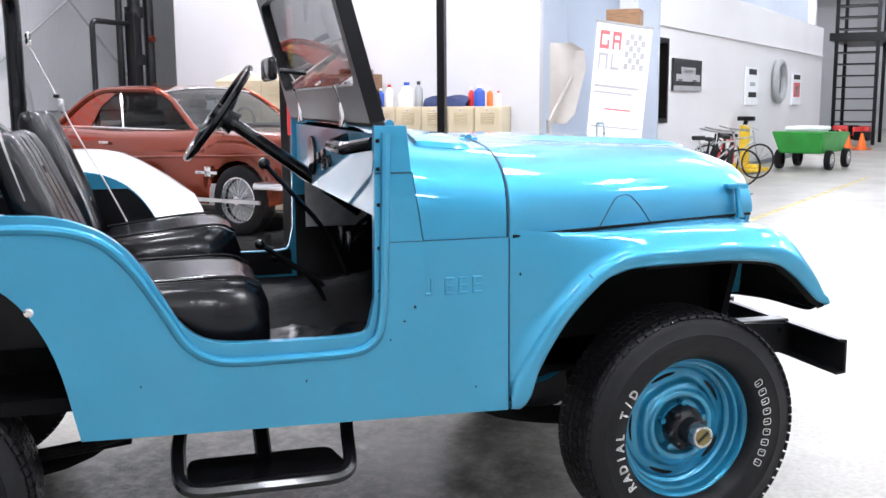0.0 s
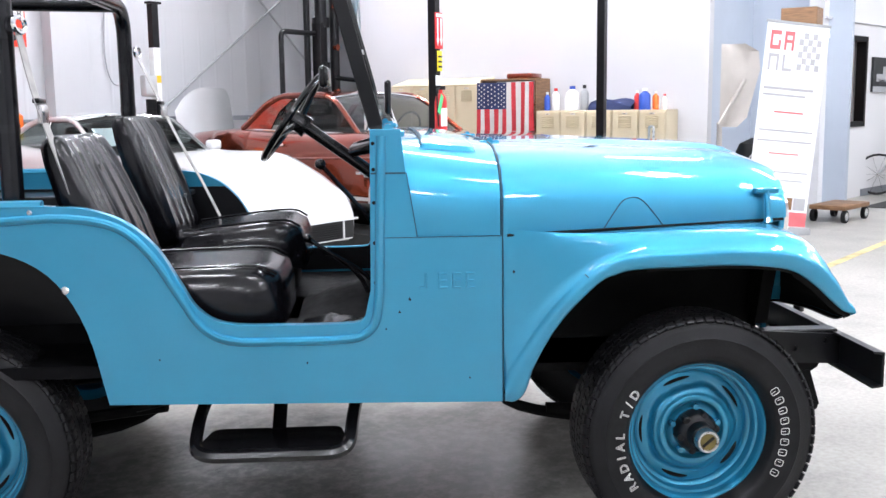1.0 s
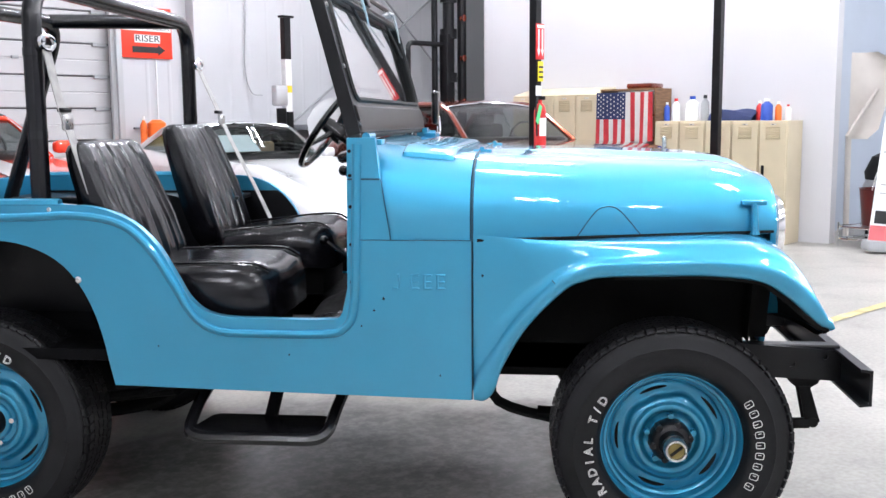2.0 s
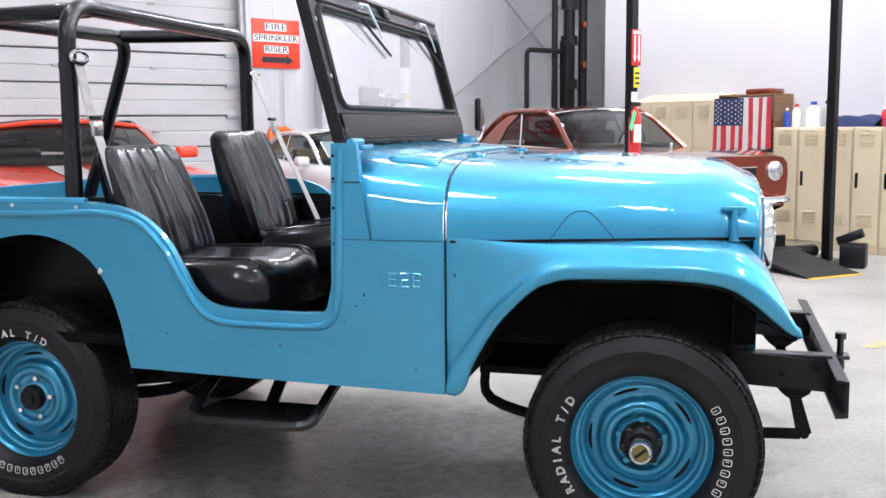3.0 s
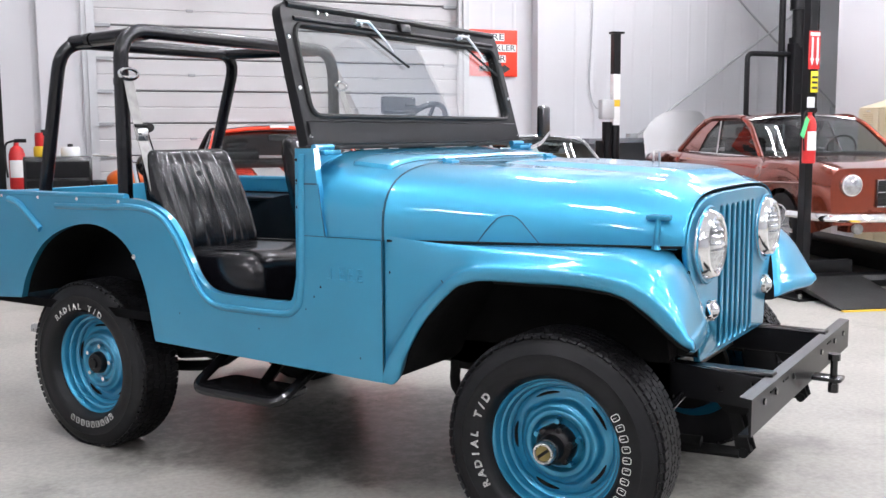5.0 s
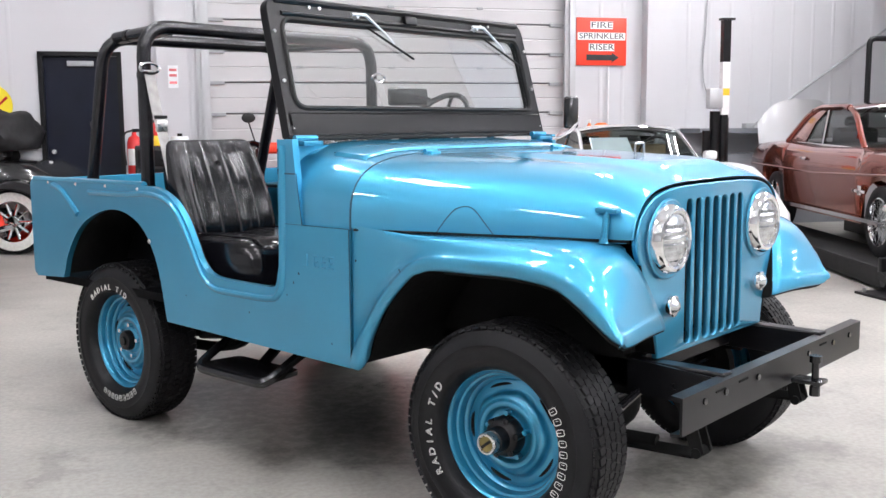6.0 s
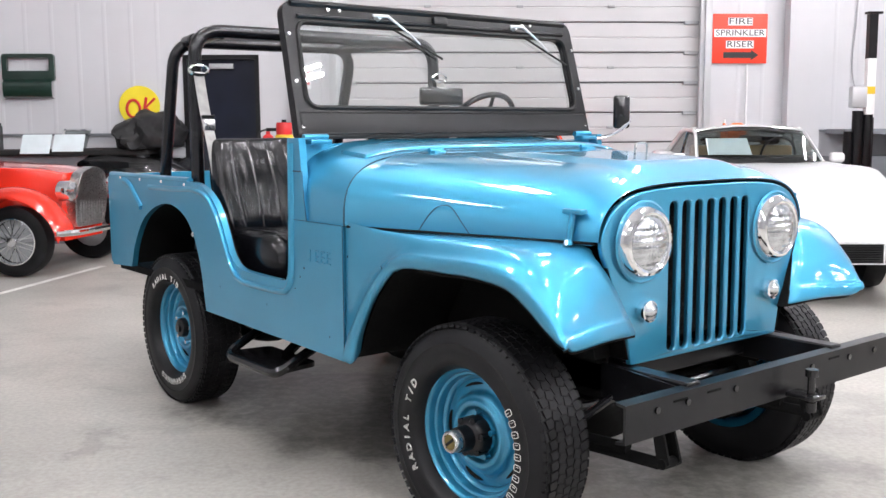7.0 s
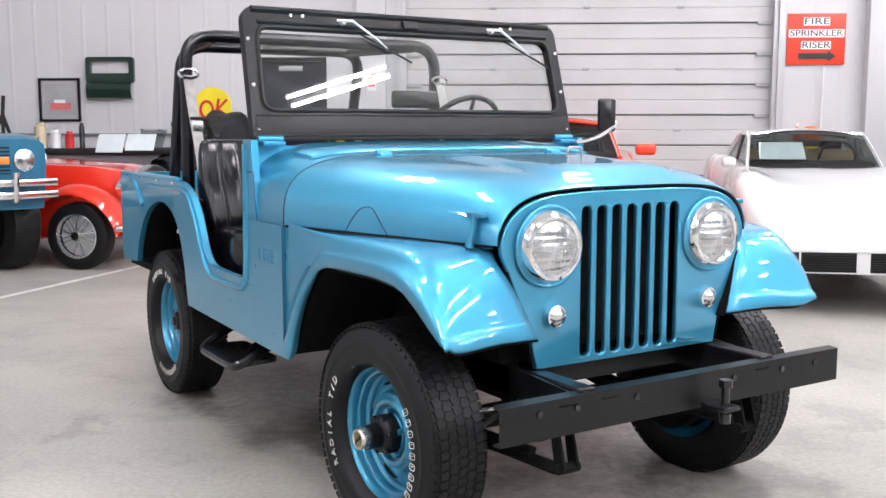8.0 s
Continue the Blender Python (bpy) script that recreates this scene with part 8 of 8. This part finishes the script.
extinguisher(hall(-5.62, 0.32, 0.75))
t = thing("red_can", "orange and yellow can behind the white car", "container", m=hall(-0.10, 0.3, 1.0))
bm = bm_new()
revolve(bm, [(0, 0), (0.10, 0), (0.10, 0.14), (0, 0.14)], 16, axis="z")
part("tub_body", bm, "yellow", t)
bm = bm_new()
revolve(bm, [(0.105, 0.10), (0.105, 0.26), (0.05, 0.30), (0, 0.30)], 16, axis="z")
part("lid", bm, "orange", t)
bm = bm_new()
box(bm, -0.32, 0.42, -0.5, -0.06, 0, 1.0)
tagged(part("wall_cabinet", bm, "grey_paint", None, at=HALL, bevel=0.01), "low grey cabinet against the wall", "cabinet")
bottle("small_bottle", "orange topped bottle on the cabinet", -0.24, 0.25, 1.0, 0.04, 0.34, "orange")

# counter behind the roadsters
cnt = thing("work_counter", "long dark work counter along the wall", "counter", m=HALL)
bm = bm_new()
rbox(bm, -11.5, -6.9, -0.75, -0.05, 0.98, 1.04, 0.01)
part("counter_top", bm, "matt_black", cnt)
bm = bm_new()
box(bm, -11.45, -6.95, -0.70, -0.10, 0.0, 0.978)
part("counter_base", bm, "dado", cnt)
for k, (s, r, h, mt, nm) in enumerate(((-9.3, 0.06, 0.16, "red_plain", "red_box"), (-9.1, 0.07, 0.30, "locker", "beige_tin"), (-8.92, 0.06, 0.22, "paper", "white_tin"), (-8.75, 0.05, 0.2, "red_plain", "red_tin"), (-8.6, 0.03, 0.30, "black_paint", "dark_bottle"))):
    t = thing(nm, ("red tin", "beige tin", "white tin", "small red tin", "dark bottle")[k] + " standing on the work counter", "container", m=hall(s, 0.4, 1.04))
    bm = bm_new()
    revolve(bm, [(0, 0), (r, 0), (r, h * 0.85), (r * 0.7, h * 0.9), (r * 0.7, h), (0, h)], 14, axis="z")
    part("tin_body", bm, mt, t)
stand = thing("camera_stand", "black folding stand on the counter", "stand", m=hall(-9.55, 0.4, 1.04))
for a in (-0.16, 0.02, 0.16):
    bm = bm_new()
    tube(bm, [(a, -0.05, 0), (0, 0, 0.4), (0.02, 0, 0.62)], 0.022, 8)
    part("leg", bm, "matt_black", stand)
cards = thing("paper_sign", "white printed sheets propped on the black car", "paper", m=hall(-7.85, 1.3, 1.07) @ Matrix.Diagonal((0.85, 1, 0.8, 1)))
bm = bm_new()
box(bm, -0.25, 0.1, -0.01, 0.0, -0.08, 0.2, Matrix.Rotation(-0.5, 4, "X"))
part("sheet", bm, "tinted_paper", cards)
bm = bm_new()
box(bm, 0.13, 0.5, -0.01, 0.0, -0.05, 0.2, Matrix.Rotation(-0.5, 4, "X"))
part("sheet", bm, "tinted_paper", cards)

# floor marks
def stripe(p, q, w, material, label):
    p, q = Vector((*p, 0.004)), Vector((*q, 0.004))
    d = (q - p).normalized()
    nn = Vector((-d.y, d.x, 0)) * (w / 2)
    bm = bm_new()
    loft(bm, [[tuple(p - nn), tuple(p + nn)], [tuple(q - nn), tuple(q + nn)]])
    tagged(part("floor_line", bm, material), label, "floor line", kind="structure")


stripe((-3.1, -1.3), (-4.75, 0.62), 0.07, "line_white", "worn white painted floor line")
stripe((3.2, 2.4), (6.0, 5.5), 0.08, "line_yellow", "worn yellow painted floor line")
stripe((6.6, 5.9), (12.0, 10.6), 0.09, "line_yellow", "worn yellow painted floor line")
stripe((7.6, 4.2), (12.6, 8.6), 0.09, "line_yellow", "worn yellow painted floor line")

# far end: cart, hand truck, bicycles, stair
cart = thing("green_cart", "green lawn cart with white wheels", "cart", m=place(12.6, 12.9, 36) @ Matrix.Scale(1.08, 4))
bm = bm_new()
loft(bm, [[(-0.62, -0.36, 0.28), (0.55, -0.36, 0.28), (0.55, 0.36, 0.28), (-0.62, 0.36, 0.28)], [(-0.8, -0.45, 0.66), (0.70, -0.45, 0.62), (0.70, 0.45, 0.62), (-0.8, 0.45, 0.66)]], True, True)
part("tub", bm, "green_paint", cart, bevel=0.03)
bm = bm_new()
rbox(bm, -0.6, 0.1, -0.3, 0.3, 0.66, 0.74, 0.04)
part("load_cover", bm, "paper", cart)
for x in (-0.4, 0.55):
    for s in (-1, 1):
        car_wheel(cart, x, s * 0.42, 0.17, 0.11, "plain")
truckh = thing("pallet_jack", "yellow hand pallet jack with black handle", "pallet jack", m=place(10.75, 12.3, 30))
bm = bm_new()
rbox(bm, -0.06, 0.06, -0.08, 0.08, 0.06, 0.85, 0.02)
rbox(bm, -0.30, 0.40, -0.30, -0.10, 0.03, 0.09, 0.01)
rbox(bm, -0.30, 0.40, 0.10, 0.30, 0.03, 0.09, 0.01)
rbox(bm, -0.10, 0.10, -0.30, 0.30, 0.09, 0.16, 0.01)
part("mast", bm, "yellow", truckh)
bm = bm_new()
tube(bm, [(0, 0, 0.85), (0.05, 0, 0.95)], 0.04, 8)
rbox(bm, -0.05, 0.12, -0.14, 0.14, 0.92, 1.0, 0.02)
part("handle", bm, "black", truckh)


def bicycle(m, mt):
    b = thing("bicycle", "old bicycle leaning with others by the office wall", "bicycle", "parked bicycles", m=m)
    for x in (-0.5, 0.5):
        bm = bm_new()
        tube(bm, [(x + 0.31 * math.cos(a), 0, 0.33 + 0.31 * math.sin(a)) for a in np.linspace(0, 2 * math.pi, 24, endpoint=False)], 0.018, 6, closed=True)
        for k in range(10):
            a = 2 * math.pi * k / 10
            tube(bm, [(x, 0, 0.33), (x + 0.3 * math.cos(a), 0, 0.33 + 0.3 * math.sin(a))], 0.002, 4)
        part("wheel", bm, "matt_black", b)
    bm = bm_new()
    for p, q in (((-0.5, 0, 0.33), (-0.1, 0, 0.30)), ((-0.1, 0, 0.30), (-0.2, 0, 0.80)), ((-0.2, 0, 0.72), (0.36, 0, 0.78)), ((-0.1, 0, 0.30), (0.36, 0, 0.70)), ((0.5, 0, 0.33), (0.34, 0, 0.90)), ((-0.5, 0, 0.33), (-0.2, 0, 0.70))):
        tube(bm, [p, q], 0.016, 6)
    part("frame", bm, mt, b)
    bm = bm_new()
    tube(bm, [(0.30, -0.26, 0.95), (0.36, -0.1, 0.93), (0.36, 0.1, 0.93), (0.30, 0.26, 0.95)], 0.012, 6)
    part("handlebar", bm, "steel", b)
    bm = bm_new()
    rbox(bm, -0.32, -0.10, -0.06, 0.06, 0.80, 0.86, 0.02)
    part("saddle", bm, "matt_black", b)


for k, (a, o, tn, mt) in enumerate(((2.0, -0.22, 6, "black"), (2.7, -0.28, -8, "grey_car"), (3.4, -0.22, 10, "black"), (4.1, -0.30, 4, "red_plain"), (4.5, -0.3, 8, "black"), (4.9, -0.3, -5, "grey_paint"))):
    bicycle(place(8.3 + 0.28 * k, 9.55 + 0.3 * k, 20 + 5 * tn) @ Matrix.Rotation(radians(8), 4, "X") @ Matrix.Scale(0.9, 4), mt)
dolly = thing("wheeled_dolly", "low dark dolly with small wheels on a mat", "dolly", m=place(6.3, 7.2, 43))
bm = bm_new()
rbox(bm, -0.35, 0.35, -0.2, 0.2, 0.14, 0.19, 0.01)
part("deck", bm, "wood", dolly)
for x in (-0.28, 0.28):
    for s in (-1, 1):
        car_wheel(dolly, x, s * 0.17, 0.07, 0.05, "plain")
slab_m = bm_new()
box(slab_m, -0.6, 0.6, -0.4, 0.4, 0.0, 0.008)
tagged(part("floor_mat", slab_m, "matt_black", None, at=place(7.9, 8.6, 45)), "black rubber mat on the floor", "mat")
stair = thing("steel_stair", "black steel stair tower with open treads", "stair", m=place(19.75, 20.75, 45) @ Matrix.Scale(1.2, 4))
for y in (-0.45, 0.45):
    for x in (-0.1, 1.5):
        bm = bm_new()
        box(bm, x - 0.04, x + 0.04, y - 0.04, y + 0.04, 0, 3.6)
        part("stair_post", bm, "black", stair)
for k in range(13):
    bm = bm_new()
    box(bm, -0.1, 0.5, -0.45, 0.45, 0.25 + k * 0.27, 0.28 + k * 0.27)
    part("tread", bm, "black", stair)
bm = bm_new()
box(bm, -0.2, 3.2, -0.6, 0.6, 2.42, 2.6)
part("landing", bm, "black", stair)
heapr = thing("scrap_pile", "dark pile of engine parts with red pieces", "parts pile", m=place(19.3, 20.2, 20))
for k in range(10):
    bm = bm_new()
    rbox(bm, -0.2, 0.2, -0.15, 0.15, 0, 0.25, 0.03, 2, Matrix.Translation((random.uniform(-0.8, 0.8), random.uniform(-0.4, 0.4), random.uniform(0, 0.35))) @ Matrix.Rotation(random.uniform(0, 3), 4, "Z"))
    part("block", bm, ("matt_black", "red_plain", "black", "brown_car")[k % 4], heapr)
for x, y in ((18.2, 19.0), (18.0, 18.2)):
    t = thing("traffic_cone", "orange traffic cone on the floor", "cone", "traffic cones", m=place(x, y, 0))
    bm = bm_new()
    revolve(bm, [(0.13, 0.03), (0.03, 0.42), (0, 0.42)], 16, axis="z")
    part("cone", bm, "orange", t)
    bm = bm_new()
    rbox(bm, -0.17, 0.17, -0.17, 0.17, 0, 0.03, 0.008)
    part("base", bm, "orange", t)
